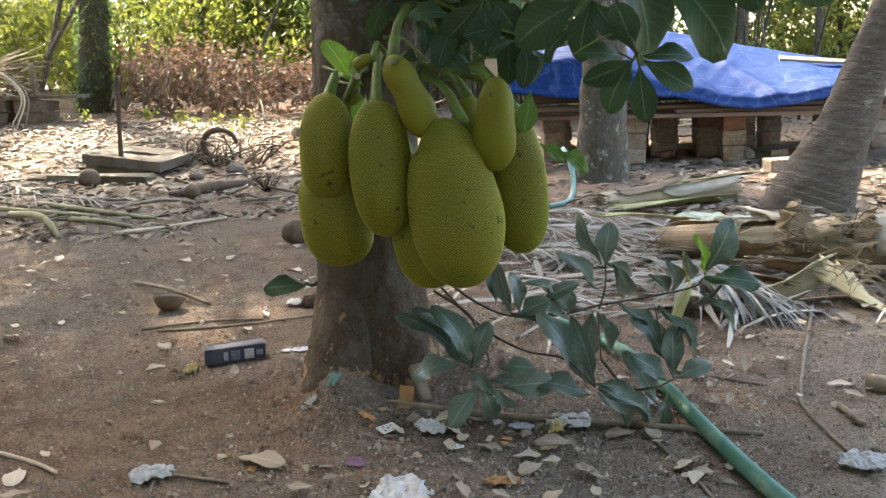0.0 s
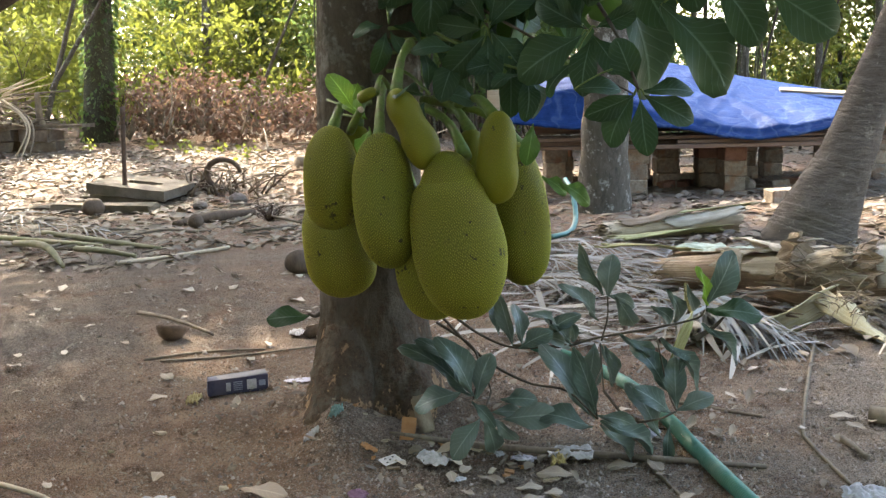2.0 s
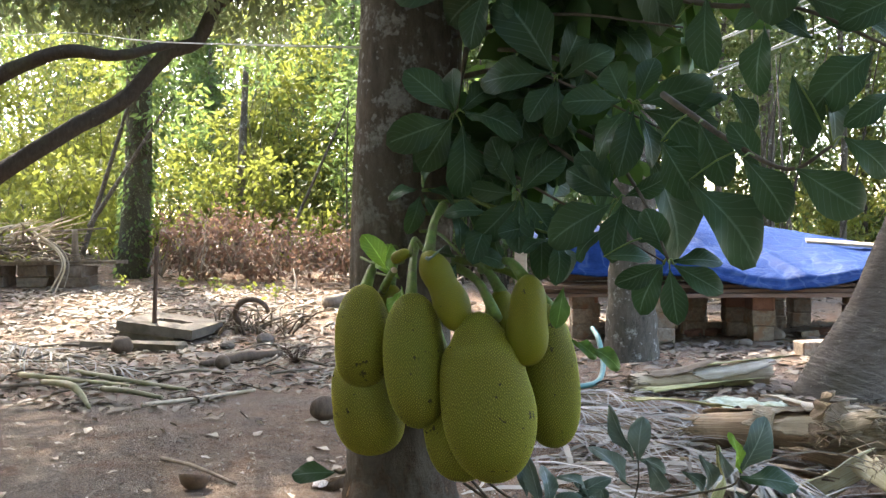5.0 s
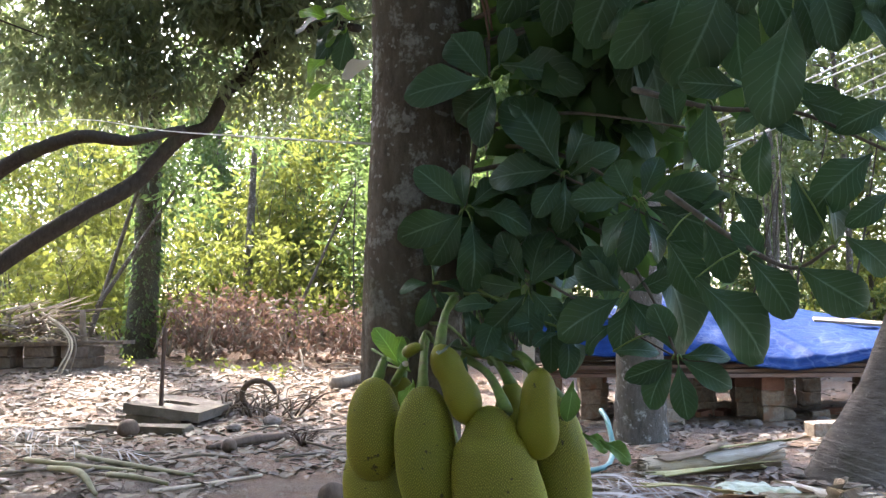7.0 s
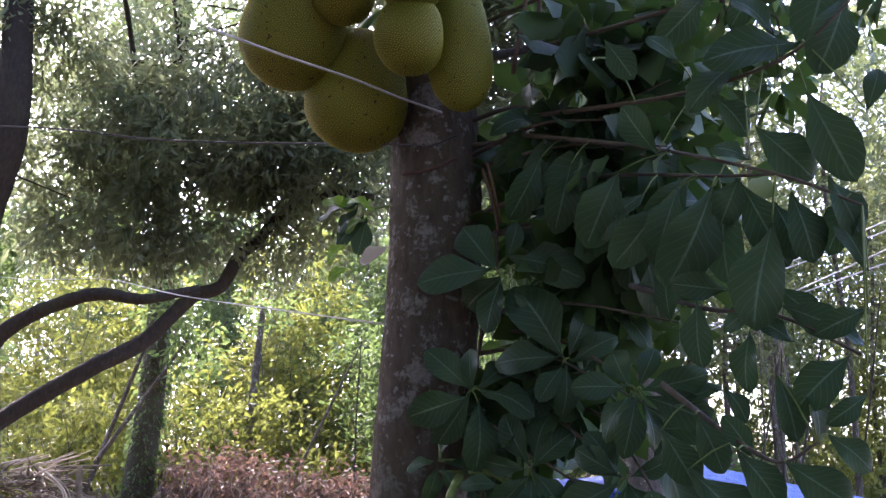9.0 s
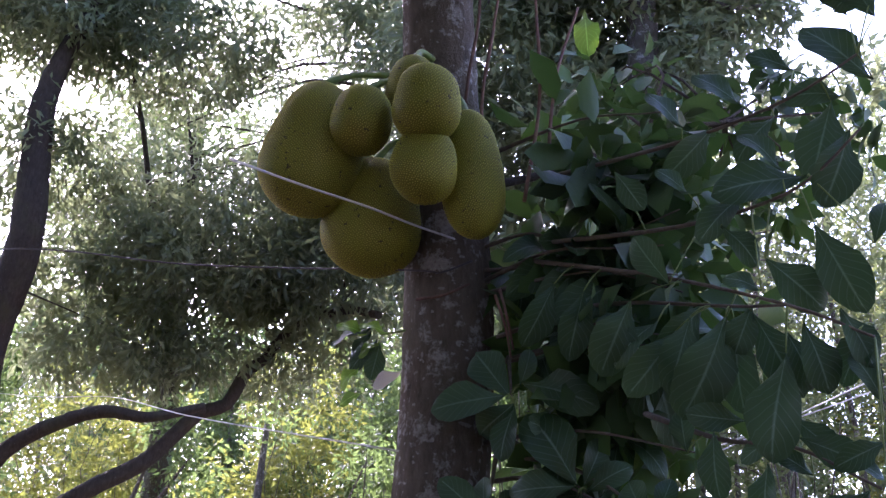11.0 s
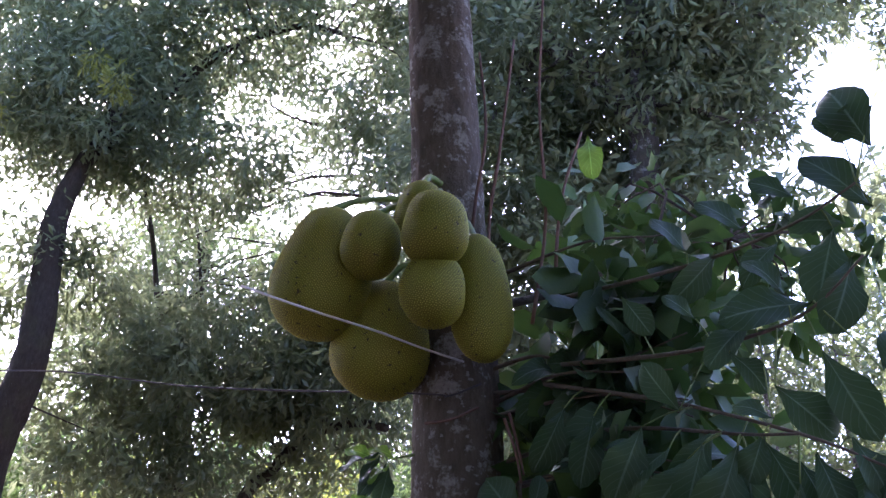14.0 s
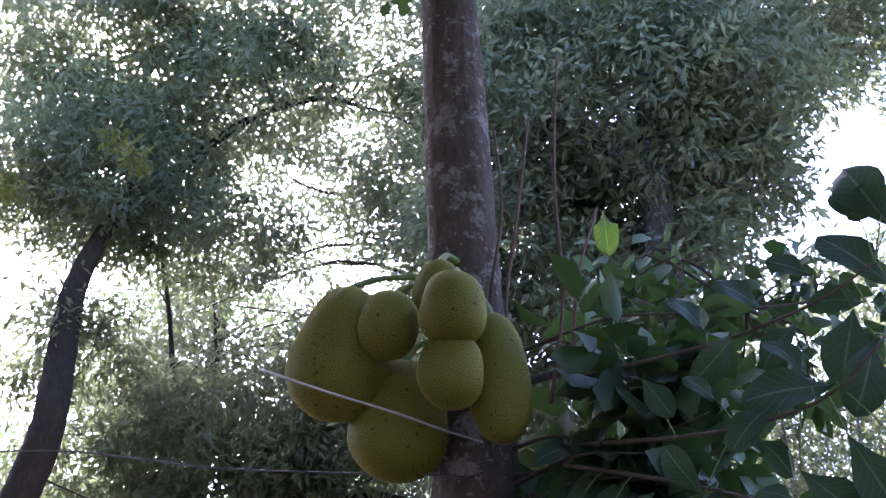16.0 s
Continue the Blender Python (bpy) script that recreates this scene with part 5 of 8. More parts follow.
leafy_shoot("upright leafy shoot with grey-green leaves behind the hose", [[(0.188, 3.300, 0.283), (0.352, 3.300, 0.276), (0.483, 3.280, 0.315), (0.646, 3.240, 0.353), (0.784, 3.200, 0.395), (0.813, 3.200, 0.425)], [(0.485, 3.260, 0.307), (0.507, 3.280, 0.383), (0.509, 3.300, 0.456)], [(0.482, 3.260, 0.299), (0.482, 3.220, 0.244), (0.484, 3.160, 0.165)]],
    [(0.463, 3.260, 0.299, 0.444, 3.262, 0.157, 3), (0.491, 3.200, 0.307, 0.543, 3.197, 0.208, 1),
     (0.482, 3.220, 0.302, 0.522, 3.174, 0.195, 2), (0.509, 3.300, 0.445, 0.514, 3.303, 0.571, 3),
     (0.505, 3.280, 0.461, 0.597, 3.271, 0.442, 1), (0.496, 3.300, 0.453, 0.423, 3.271, 0.592, 2),
     (0.477, 3.300, 0.367, 0.414, 3.252, 0.487, 1), (0.528, 3.260, 0.465, 0.608, 3.271, 0.342, 1),
     (0.371, 3.300, 0.380, 0.412, 3.283, 0.313, 1), (0.540, 3.200, 0.345, 0.682, 3.200, 0.244, 2),
     (0.653, 3.300, 0.416, 0.747, 3.312, 0.369, 1), (0.708, 3.300, 0.473, 0.777, 3.300, 0.372, 1),
     (0.771, 3.300, 0.492, 0.804, 3.314, 0.382, 2)], 7)
leafy_shoot("spray of broad grey-green leaves over the hose", [[(0.484, 3.160, 0.165), (0.559, 3.100, 0.089), (0.642, 3.060, 0.103), (0.707, 3.080, 0.124)], [(0.707, 3.080, 0.124), (0.686, 3.120, 0.177), (0.656, 3.180, 0.340)]],
    [(0.694, 3.080, 0.115, 0.602, 3.058, 0.197, 3), (0.710, 3.100, 0.123, 0.700, 3.106, 0.260, 0),
     (0.705, 3.060, 0.133, 0.789, 3.041, 0.187, 3), (0.689, 3.140, 0.167, 0.619, 3.155, 0.307, 0),
     (0.660, 3.100, 0.028, 0.595, 3.112, 0.180, 0), (0.675, 3.020, 0.103, 0.656, 2.977, 0.000, 2),
     (0.664, 3.160, 0.343, 0.807, 3.120, 0.211, 2), (0.803, 3.200, 0.380, 0.927, 3.165, 0.283, 2),
     (0.720, 3.120, 0.233, 0.743, 3.138, 0.303, 1)], 9)
leafy_shoot("leafy twig with upright leaves beside the trunk", [[(-0.03, 3.34, 0.39), (0.08, 3.30, 0.32), (0.20, 3.24, 0.29), (0.37, 3.28, 0.29)]],
    [(0.189, 3.250, 0.292, 0.160, 3.216, 0.444, 2), (0.221, 3.220, 0.304, 0.208, 3.237, 0.427, 1),
     (0.208, 3.200, 0.298, 0.286, 3.159, 0.362, 3), (0.237, 3.250, 0.319, 0.368, 3.249, 0.334, 1),
     (0.341, 3.250, 0.363, 0.289, 3.206, 0.422, 1), (0.294, 3.280, 0.317, 0.369, 3.247, 0.402, 1),
     (0.142, 3.250, 0.336, 0.121, 3.270, 0.444, 1), (0.389, 3.280, 0.287, 0.340, 3.245, 0.374, 1),
     (0.255, 3.200, 0.325, 0.319, 3.195, 0.300, 2)], 12)
up = shoot((0.88, 3.3, 0.05), [(0.80, 3.30, 0.30), (0.86, 3.30, 0.34), (0.89, 3.28, 0.38)], "upright leaf pair on a green twig")
hang_leaf(up, DUSTY[3], (0.816, 3.200, 0.433), (0.085, -0.030, 0.166), (0.3, -1, 0.35), 1.20, "broad upright grey-green leaf")
hang_leaf(up, LEAVES[3], (0.816, 3.200, 0.425), (0.166, -0.030, 0.001), (0, -0.55, 1), 1.01)
hang_leaf(up, JACK_NARROW, (0.815, 3.180, 0.445), (-0.019, -0.030, 0.123), (0.8, -1, 0.1), 1.22, "narrow bright green leaf")
single = shoot((-0.52, 3.48, 0.1), [(-0.47, 3.45, 0.40), (-0.52, 3.44, 0.36), (-0.55, 3.43, 0.37)], "single dark leaf on a thin shoot")
hang_leaf(single, LEAVES[3], (-0.54, 3.42, 0.365), (-1, -0.2, 0.0), (0, -0.9, 0.6), 0.9)

# ---- things on the bare soil near the tree ----


def lying(x, y, lift=0.0, turn=0.0, tip=0.0, lean=0.0):
    return Matrix.Translation(on_ground(x, y, lift)) @ pose(0, 0, 0, tip, lean, turn)


box = thing("carton", on_ground(-0.92, 3.72), "flattened violet cardboard carton with white print panels, lying on soil", "box")
bm_m = lying(-0.925, 3.735, 0.002, 24)
carton_body = part("body", slab_box((0.235, 0.062, 0.062), 0.003, 0.003, 3, bm_m), CARTON, box, smooth=False)
part("top_flap", slab_box((0.225, 0.058, 0.003), 0.001, 0.002, 4, bm_m @ pose(0.004, 0.004, 0.064, 2, -2, 0)), CARTON_TOP, box, "greyish pale top flap", smooth=False)
for x, z, w, h, mt in [(-0.04, 0.014, 0.018, 0.034, PAPER), (0.052, 0.012, 0.038, 0.040, PAPER), (0.094, 0.022, 0.026, 0.022, PAPER_INK)]:
    part("print_panel", slab_box((w, 0.002, h), 0.0, 0.0, 5, bm_m @ pose(x, -0.0335, z)), mt, carton_body, "white printed panel", smooth=False)
for k in range(5):
    part("print_bar", slab_box((0.036, 0.002, 0.003), 0.0, 0.0, 5, bm_m @ pose(-0.002, -0.0335, 0.014 + 0.008 * k)), PAPER_INK, carton_body, "faded grey print bar", smooth=False)


def half_shell(x, y, r, m):
    bm = bmesh.new()
    for k, rad in ((0, r), (1, r * 0.88)):
        res = bmesh.ops.create_uvsphere(bm, u_segments=24, v_segments=14, radius=rad)
        if k:
            bmesh.ops.reverse_faces(bm, faces=list({f for v in res["verts"] for f in v.link_faces}))
    bmesh.ops.delete(bm, geom=[v for v in bm.verts if v.co.z > r * 0.12], context="VERTS")
    rim = [e for e in bm.edges if e.is_boundary]
    bmesh.ops.bridge_loops(bm, edges=rim)
    rr = random.Random(2)
    for v in bm.verts:
        v.co *= 1 + rr.uniform(-0.02, 0.02)
    bm.transform(m)
    return bm


solo("coconut_shell", half_shell(0, 0, 0.075, lying(-1.50, 4.55, 0.068, 20, -14, 8)), SHELL, "brown half coconut shell, open upward on soil", "coconut shell", at=on_ground(-1.5, 4.55))


def coconut(x, y, r, label, seed):
    bm = bmesh.new()
    bmesh.ops.create_icosphere(bm, subdivisions=3, radius=r)
    for v in bm.verts:
        k = 1 + 0.05 * noise.noise(v.co * 18 + Vector((seed, 0, 0))) + 0.03 * math.cos(3 * math.atan2(v.co.y, v.co.z))
        v.co = Vector((v.co.x * 1.22, v.co.y, v.co.z * 0.95)) * k
    bm.transform(lying(x, y, r * 0.9, seed * 37))
    solo("coconut", bm, HUSK, label, "coconut", "old coconuts", at=on_ground(x, y))


coconut(-1.245, 6.2, 0.085, "dry brown husked coconut on bare soil", 1)
coconut(-4.27, 9.68, 0.105, "grey-brown dry coconut beside a concrete slab", 2)
coconut(-2.78, 8.58, 0.072, "old dark coconut half sunk in dry leaves", 3)


def stick(name, pts, r, mat, label, category="stick", group="fallen sticks", seg=7, wob=0.05):
    pts = [tuple(on_ground(p[0], p[1], (p[2] if len(p) > 2 else 0.0) + (r if np.ndim(r) == 0 else r[0]))) for p in pts]
    return solo(name, tube(pts, r if np.ndim(r) else (r, r * 0.8), seg, 16, wob, int(abs(pts[0][0]) * 100)), mat, label, category, group, at=pts[0])


stick("stick", [(-1.87, 5.03, 0.0), (-1.6, 4.80, 0.03), (-1.31, 4.60, 0.0)], 0.011, DEAD_WOOD, "pale dry peeled stick under a coconut shell")
stick("stick", [(-1.50, 4.19), (-1.25, 4.30), (-0.98, 4.35)], 0.007, DEAD_WOOD, "split dry palm rib lying on soil")
stick("stick", [(-1.42, 4.17), (-1.1, 4.25), (-0.62, 4.45)], 0.006, DEAD_WOOD, "thin dry brown stick")
stick("stick", [(-0.22, 3.10, 0.02), (0.10, 3.07, 0.02), (0.5, 3.0, 0.01), (0.95, 2.93, 0.0)], (0.005, 0.012, 0.012, 0.008), DEAD_WOOD, "long dry brown stick at the tree's foot")
stick("stick", [(1.55, 4.45), (1.18, 3.35), (1.14, 3.1), (1.16, 2.75)], 0.008, DEAD_WOOD, "long thin dry twig on bare soil")
stick("stick", [(0.78, 3.55), (1.05, 3.38)], 0.007, DEAD_WOOD, "short dark twig on the soil")
stick("stick", [(1.40, 3.35), (1.62, 3.22), (1.9, 3.18)], 0.03, DEAD_WOOD, "thick weathered brown branch on soil")
stick("stick", [(1.25, 3.17), (1.27, 3.0)], 0.012, DEAD_WOOD, "short curled piece of bark")
stick("stick", [(-1.42, 2.80), (-1.22, 2.70), (-1.12, 2.62)], 0.008, PALE_WOOD, "pale split bamboo sliver")
stick("stick", [(-0.80, 2.62), (-0.6, 2.58)], 0.006, DEAD_WOOD, "thin dark twig beside paper")
stick("stick", [(0.60, 2.95), (0.70, 2.62), (0.72, 2.50)], 0.006, DEAD_WOOD, "thin grey twig beside the hose")
stick("stick", [(-2.66, 6.55), (-2.4, 6.95, 0.01), (-2.1, 7.4)], 0.016, PALE_WOOD, "long pale dry stick")
stick("stick", [(-3.02, 8.66), (-2.75, 9.08, 0.02), (-2.5, 9.52)], (0.03, 0.06, 0.05), HUSK, "dark rotten log among leaves")
stick("palm_leaf_stalk", [(-3.9, 7.9, 0.03), (-3.3, 7.55, 0.02), (-2.6, 7.25)], (0.022, 0.026, 0.015), PALE_STALK, "fallen green palm leaf stalk", "palm stalk", "fallen palm stalks")
stick("palm_leaf_stalk", [(-3.2, 7.05, 0.02), (-2.9, 6.95, 0.02), (-2.66, 6.9)], (0.024, 0.018), PALE_STALK, "short cut green palm leaf stalk", "palm stalk", "fallen palm stalks")
stick("palm_leaf_stalk", [(-4.2, 7.6, 0.05), (-3.6, 7.35, 0.04), (-3.1, 7.3)], (0.024, 0.016), PALE_STALK, "yellowing green palm leaf stalk", "palm stalk", "fallen palm stalks")
stick("palm_leaf_stalk", [(-3.6, 6.9, 0.10), (-3.2, 6.6, 0.12), (-2.95, 6.35, 0.02)], (0.02, 0.030, 0.015), PALE_STALK, "dry grey palm leaf base", "palm stalk", "fallen palm stalks")
for k in range(70):
    gx0, gy0 = g.uniform(-5.6, -1.2), g.uniform(6.8, 13.5)
    a = g.uniform(0, 6.28)
    l = g.uniform(0.25, 0.9)
    stick("stick", [(gx0, gy0, 0.01), (gx0 + 0.5 * l * math.cos(a), gy0 + 0.5 * l * math.sin(a), 0.03), (gx0 + l * math.cos(a + 0.2), gy0 + l * math.sin(a + 0.2), 0.01)],
          g.uniform(0.005, 0.019), DEAD_WOOD, "dry fallen stick among leaf litter", seg=5)


def crumpled(x, y, w, h, mat, label, seed, category="paper", high=0.03, name="paper_scrap", group="paper scraps"):
    """A crushed sheet with creases."""
    gg = np.random.default_rng(seed)
    n = 33
    u, v = np.meshgrid(np.linspace(-.5, .5, n), np.linspace(-.5, .5, n))
    X, Y = u * w * (1 + 0.15 * value_noise(u * 3, v * 3, 1.3, seed)), v * h * (1 + 0.2 * value_noise(u * 3, v * 3, 1.7, seed + 1))
    Z = np.zeros_like(u)
    for _ in range(10):
        d, f = gg.uniform(0, math.pi), gg.uniform(2.0, 8.0)
        w1 = (u * math.cos(d) + v * math.sin(d)) * f + gg.random() + 0.12 * value_noise(u, v, 4.0, seed)
        Z += np.abs(w1 % 1.0 - 0.5) * 2 / f
    Z = high * (0.55 * Z - 0.8 * (u * u + v * v)) + gg.normal(size=u.shape) * high * 0.02
    a = gg.uniform(0, 6.28)
    px, py = x + X * math.cos(a) - Y * math.sin(a), y + X * math.sin(a) + Y * math.cos(a)
    pz = ground_z(px, py) + 0.006 + np.clip(Z, 0, None)
    i = np.arange(n * n).reshape(n, n)
    q = np.stack([i[:-1, :-1], i[:-1, 1:], i[1:, 1:], i[1:, :-1]], axis=-1).reshape(-1, 4)
    edge = (np.abs(u) + np.abs(v)).ravel()
    q = q[((edge + 0.16 * value_noise(u * 7, v * 7, 1.0, seed + 5).ravel())[q].max(1) < 0.78 + 0.06 * gg.random(len(q)))]
    ob = solo(name, (np.stack([px.ravel(), py.ravel(), pz.ravel()], 1), q), mat, label, category, group, smooth=False, at=on_ground(x, y))
    mod = ob.modifiers.new("thickness", "SOLIDIFY")
    mod.thickness = 0.0015
    return ob


crumpled(-0.83, 2.60, 0.13, 0.10, PAPER, "torn white crumpled paper on soil", 1)
crumpled(-0.10, 2.48, 0.22, 0.17, PAPER, "crumpled sheet of white newspaper", 2, high=0.045)
crumpled(-0.07, 2.97, 0.11, 0.085, PAPER, "small crumpled white paper at the tree's foot", 3)
dotted = thing("paper_scrap", on_ground(-0.20, 2.96), "flat square white paper with dark dots", "paper", "paper scraps")
DOTTED = lying(-0.20, 2.96, 0.012, 38, 4, -5)
dotted_sheet = part("sheet", slab_box((0.062, 0.052, 0.0015), 0.0, 0.002, 6, DOTTED), PAPER, dotted, smooth=False)
for u, v in ((-0.5, -0.4), (0.0, 0.0), (0.5, 0.35), (-0.3, 0.45), (0.35, -0.5)):
    part("dot", slab_box((0.006, 0.006, 0.001), 0.0, 0.0, 6, DOTTED @ pose(0.032 * u, 0.03 * v, 0.002)), WIRE, dotted_sheet, "dark printed dot", smooth=False)
crumpled(-0.89, 4.61, 0.11, 0.07, PAPER, "torn white paper behind the trunk", 41, high=0.03)
solo("husk_piece", slab_box((0.13, 0.05, 0.06), 0.02, 0.012, 8, lying(-0.78, 4.59, 0.0, 14, 8, -12)), HUSK, "brown wedge of dry husk beside the trunk", "husk", at=on_ground(-0.78, 4.59))
for q, (x, y, s, mt) in enumerate([(-0.13, 3.05, 0.06, DRY_FIBRE), (-0.02, 3.12, 0.09, ORANGE), (0.06, 3.08, 0.06, PALE_WOOD), (0.14, 3.05, 0.05, PAPER), (0.22, 3.0, 0.08, CARTON_PALE), (0.02, 2.84, 0.05, PAPER), (-0.27, 3.0, 0.05, ORANGE), (0.30, 2.83, 0.06, DRY_FIBRE)]):
    crumpled(x, y, s, s * 0.6, mt, "torn flat scrap of card and bark on soil", 50 + q, "scrap", 0.012, "card_scrap", "litter scraps")
crumpled(1.17, 2.72, 0.13, 0.12, PAPER, "crumpled white paper with faded print", 5)
crumpled(0.37, 3.02, 0.14, 0.10, PAPER, "white paper under the leafy shoot", 6)
crumpled(0.60, 3.2, 0.14, 0.10, PAPER_INK, "grey printed paper near the hose", 12)
crumpled(-0.47, 3.05, 0.05, 0.04, PAPER, "tiny crushed white wrapper", 7, "wrapper", 0.03, "wrapper", "litter scraps")
crumpled(-0.39, 3.08, 0.05, 0.04, TEAL, "tiny teal foil wrapper", 8, "wrapper", 0.03, "wrapper", "litter scraps")
crumpled(-0.26, 2.72, 0.06, 0.05, MAGENTA, "faded magenta scrap on soil", 9, "wrapper", 0.02, "wrapper", "litter scraps")
crumpled(-1.06, 3.60, 0.12, 0.05, YELLOW, "crushed yellow wrapper beside the carton", 10, "wrapper", 0.04, "wrapper", "litter scraps")
crumpled(0.33, 2.98, 0.10, 0.05, YELLOW, "yellow and white wrapper under leaves", 14, "wrapper", 0.03, "wrapper", "litter scraps")
crumpled(-0.70, 3.85, 0.12, 0.08, CARTON_PALE, "greyish torn card beside the carton", 15, "card", 0.012, "card_scrap", "litter scraps")
crumpled(0.17, 2.60, 0.10, 0.05, ORANGE, "orange-brown torn card on soil", 16, "card", 0.02, "card_scrap", "litter scraps")
part_or = solo("card_scrap", slab_box((0.045, 0.004, 0.075), 0.001, 0.004, 2, lying(-0.165, 3.12, 0.0, 12, -24, 10)), ORANGE, "upright orange-brown card at the trunk's foot", "card", "litter scraps", smooth=False)
solo("card_scrap", slab_box((0.05, 0.02, 0.13), 0.008, 0.006, 3, lying(-0.10, 3.2, 0.0, 30, -10, -12)), DRY_FIBRE, "piece of brown bark against the trunk", "bark", "litter scraps")


def ribbed_hose(pts, r, mat, label, name="garden_hose", rib=0.0075, seg=12):
    line = smooth_line(pts, 60)
    length = np.linalg.norm(np.diff(line, axis=0), axis=1).sum()
    n = max(40, int(length / rib * 3))
    rad = r * (1 + 0.05 * np.cos(np.arange(n) * 2 * math.pi / 3))
    return solo(name, tube(smooth_line(pts, n), rad, seg), mat, label, "hose", at=pts[0])


def along(pts, r):
    return [tuple(on_ground(p[0], p[1], r + (p[2] if len(p) > 2 else 0))) for p in pts]


ribbed_hose(along([(1.05, 2.05), (0.93, 2.35), (0.85, 2.62), (0.755, 3.05), (0.72, 3.28), (0.63, 3.72), (0.46, 4.1), (0.27, 4.36)], 0.024), 0.024, HOSE_GREEN,
            "thick ribbed green garden hose lying on soil")
ribbed_hose(along([(0.45, 7.35), (0.60, 7.5, 0.02), (0.66, 7.72, 0.12), (0.64, 7.95, 0.30), (0.60, 8.2, 0.38)], 0.021), 0.021, PIPE_BLUE, "pale green plastic pipe bent upward", "plastic_pipe", 0.05)
ribbed_hose(along([(-0.55, 7.2), (-0.72, 7.7, 0.04), (-0.9, 8.6, 0.10), (-1.2, 10.0, 0.10)], 0.021), 0.021, PIPE_BLUE, "pale green plastic pipe behind the tree", "plastic_pipe", 0.05)

# ---- concrete slab with its iron stake ----
slab = thing("concrete_slab", on_ground(-4.255, 10.984), "square weathered concrete cover slab with a slot, tilted on a block", "slab")
SLAB = Matrix.Translation(on_ground(-4.255, 10.984)) @ pose(0, 0, 0, 0, 0, -7.0)
TILTED = SLAB @ pose(0, 0, 0, 2.7, 6.2, 0)


def slotted_slab():
    bm = bmesh.new()
    bmesh.ops.create_grid(bm, x_segments=24, y_segments=24, size=0.54)
    hole = [f for f in bm.faces if (((f.calc_center_median().x - 0.02) / 0.27) ** 2 + ((f.calc_center_median().y + 0.02) / 0.13) ** 2) < 1]
    bmesh.ops.delete(bm, geom=hole, context="FACES")
    bmesh.ops.solidify(bm, geom=bm.faces[:], thickness=0.11)
    zs = max(v.co.z for v in bm.verts)
    for v in bm.verts:
        v.co.z += 0.212 - zs + 0.010 * noise.noise(v.co * 9)
        v.co.x *= 0.90
        v.co.y *= 0.79
    bm.transform(TILTED)
    return bm


part("top", slotted_slab(), CONCRETE, slab, smooth=False)
part("footing", slab_box((0.70, 0.80, 0.10), 0.01, 0.012, 2, TILTED @ pose(-0.12, 0.0, 0.0)), CONCRETE, slab, smooth=False)
solo("stone_kerb", slab_box((1.34, 0.2, 0.13), 0.02, 0.02, 6, lying(-4.30, 10.02, -0.03, -16)), CONCRETE, "low weathered concrete strip in front of a slab", "kerb", smooth=False, at=on_ground(-4.30, 10.02))
stake_at = on_ground(-4.37, 10.72)
solo("iron_stake", tube([stake_at + Vector((0, 0, -0.1)), stake_at + Vector((0.03, 0, 0.6)), stake_at + Vector((0.06, 0, 1.12))], (0.034, 0.026, 0.024, 0.031), 8, 14, 0.06, 3), RUST,
     "rusty upright iron stake beside a concrete slab", "stake", at=stake_at)
ring = thing("dry_spathe", on_ground(-3.3, 11.6), "curled dry brown palm spathe in a tangle of twigs", "palm spathe")
t0 = np.linspace(0.2, 5.2, 20)
part("curl", tube(np.stack([-3.39 + 0.235 * np.cos(t0), 11.3 + 0.05 * t0, 0.26 + 0.19 * np.sin(t0)], 1), (0.024, 0.036, 0.036, 0.028), 10, 40, 0.04), HUSK, ring)
for k in range(46):
    a = Vector((-3.5 + g.uniform(-.3, .7), 11.3 + g.uniform(-.4, .5), 0))
    a.z = float(ground_z(a.x, a.y)) + 0.02
    b = a + Vector((g.uniform(-.4, .5), g.uniform(-.4, .2), g.uniform(0.02, .32)))
    part("twig", tube([a, (a + b) / 2 + Vector((g.uniform(-.06, .06), 0, g.uniform(0, .10))), b], (g.uniform(0.006, 0.02), 0.005), 6, 9, 0.1, k), (DEAD_WOOD, HUSK, DEAD_WOOD)[k % 3], ring)
bush = thing("dead_sprig", on_ground(-2.2, 9.0), "small dark dead sprig among leaf litter", "sprig")
for k in range(40):
    b = on_ground(-2.2, 9.0) + Vector((g.uniform(-.22, .22), g.uniform(-.15, .15), g.uniform(.03, .22)))
    mid = (on_ground(-2.2, 9.0) + b) / 2 + Vector((g.uniform(-.04, .04), 0, g.uniform(0, .05)))
    part("twig", tube([on_ground(-2.2, 9.0), mid, b], (0.0035, 0.0018), 5, 6), RUST, bush)
    part("twig", tube([mid, mid + Vector((g.uniform(-.07, .07), 0, g.uniform(0, .07)))], (0.0022, 0.0014), 5, 3), RUST, bush)
for k, (x, y, r) in enumerate([(-3.0, 10.6, 0.11), (-3.3, 10.2, 0.08), (2.75, 11.0, 0.13), (3.0, 10.4, 0.09), (2.3, 10.3, 0.07), (1.95, 10.2, 0.06), (-5.0, 10.6, 0.07)]):
    bm = bmesh.new()
    bmesh.ops.create_icosphere(bm, subdivisions=2, radius=r)
    for v in bm.verts:
        v.co *= 1 + 0.3 * noise.noise(v.co * 6 + Vector((k * 3, 0, 0)))
        v.co.z *= 0.7
    bm.transform(Matrix.Translation(on_ground(x, y, r * 0.45)))
    solo("stone", bm, STONE, "rough brown field stone on the ground", "stone", "loose stones", smooth=False, at=on_ground(x, y))

# ---- platform under the blue tarpaulin ----


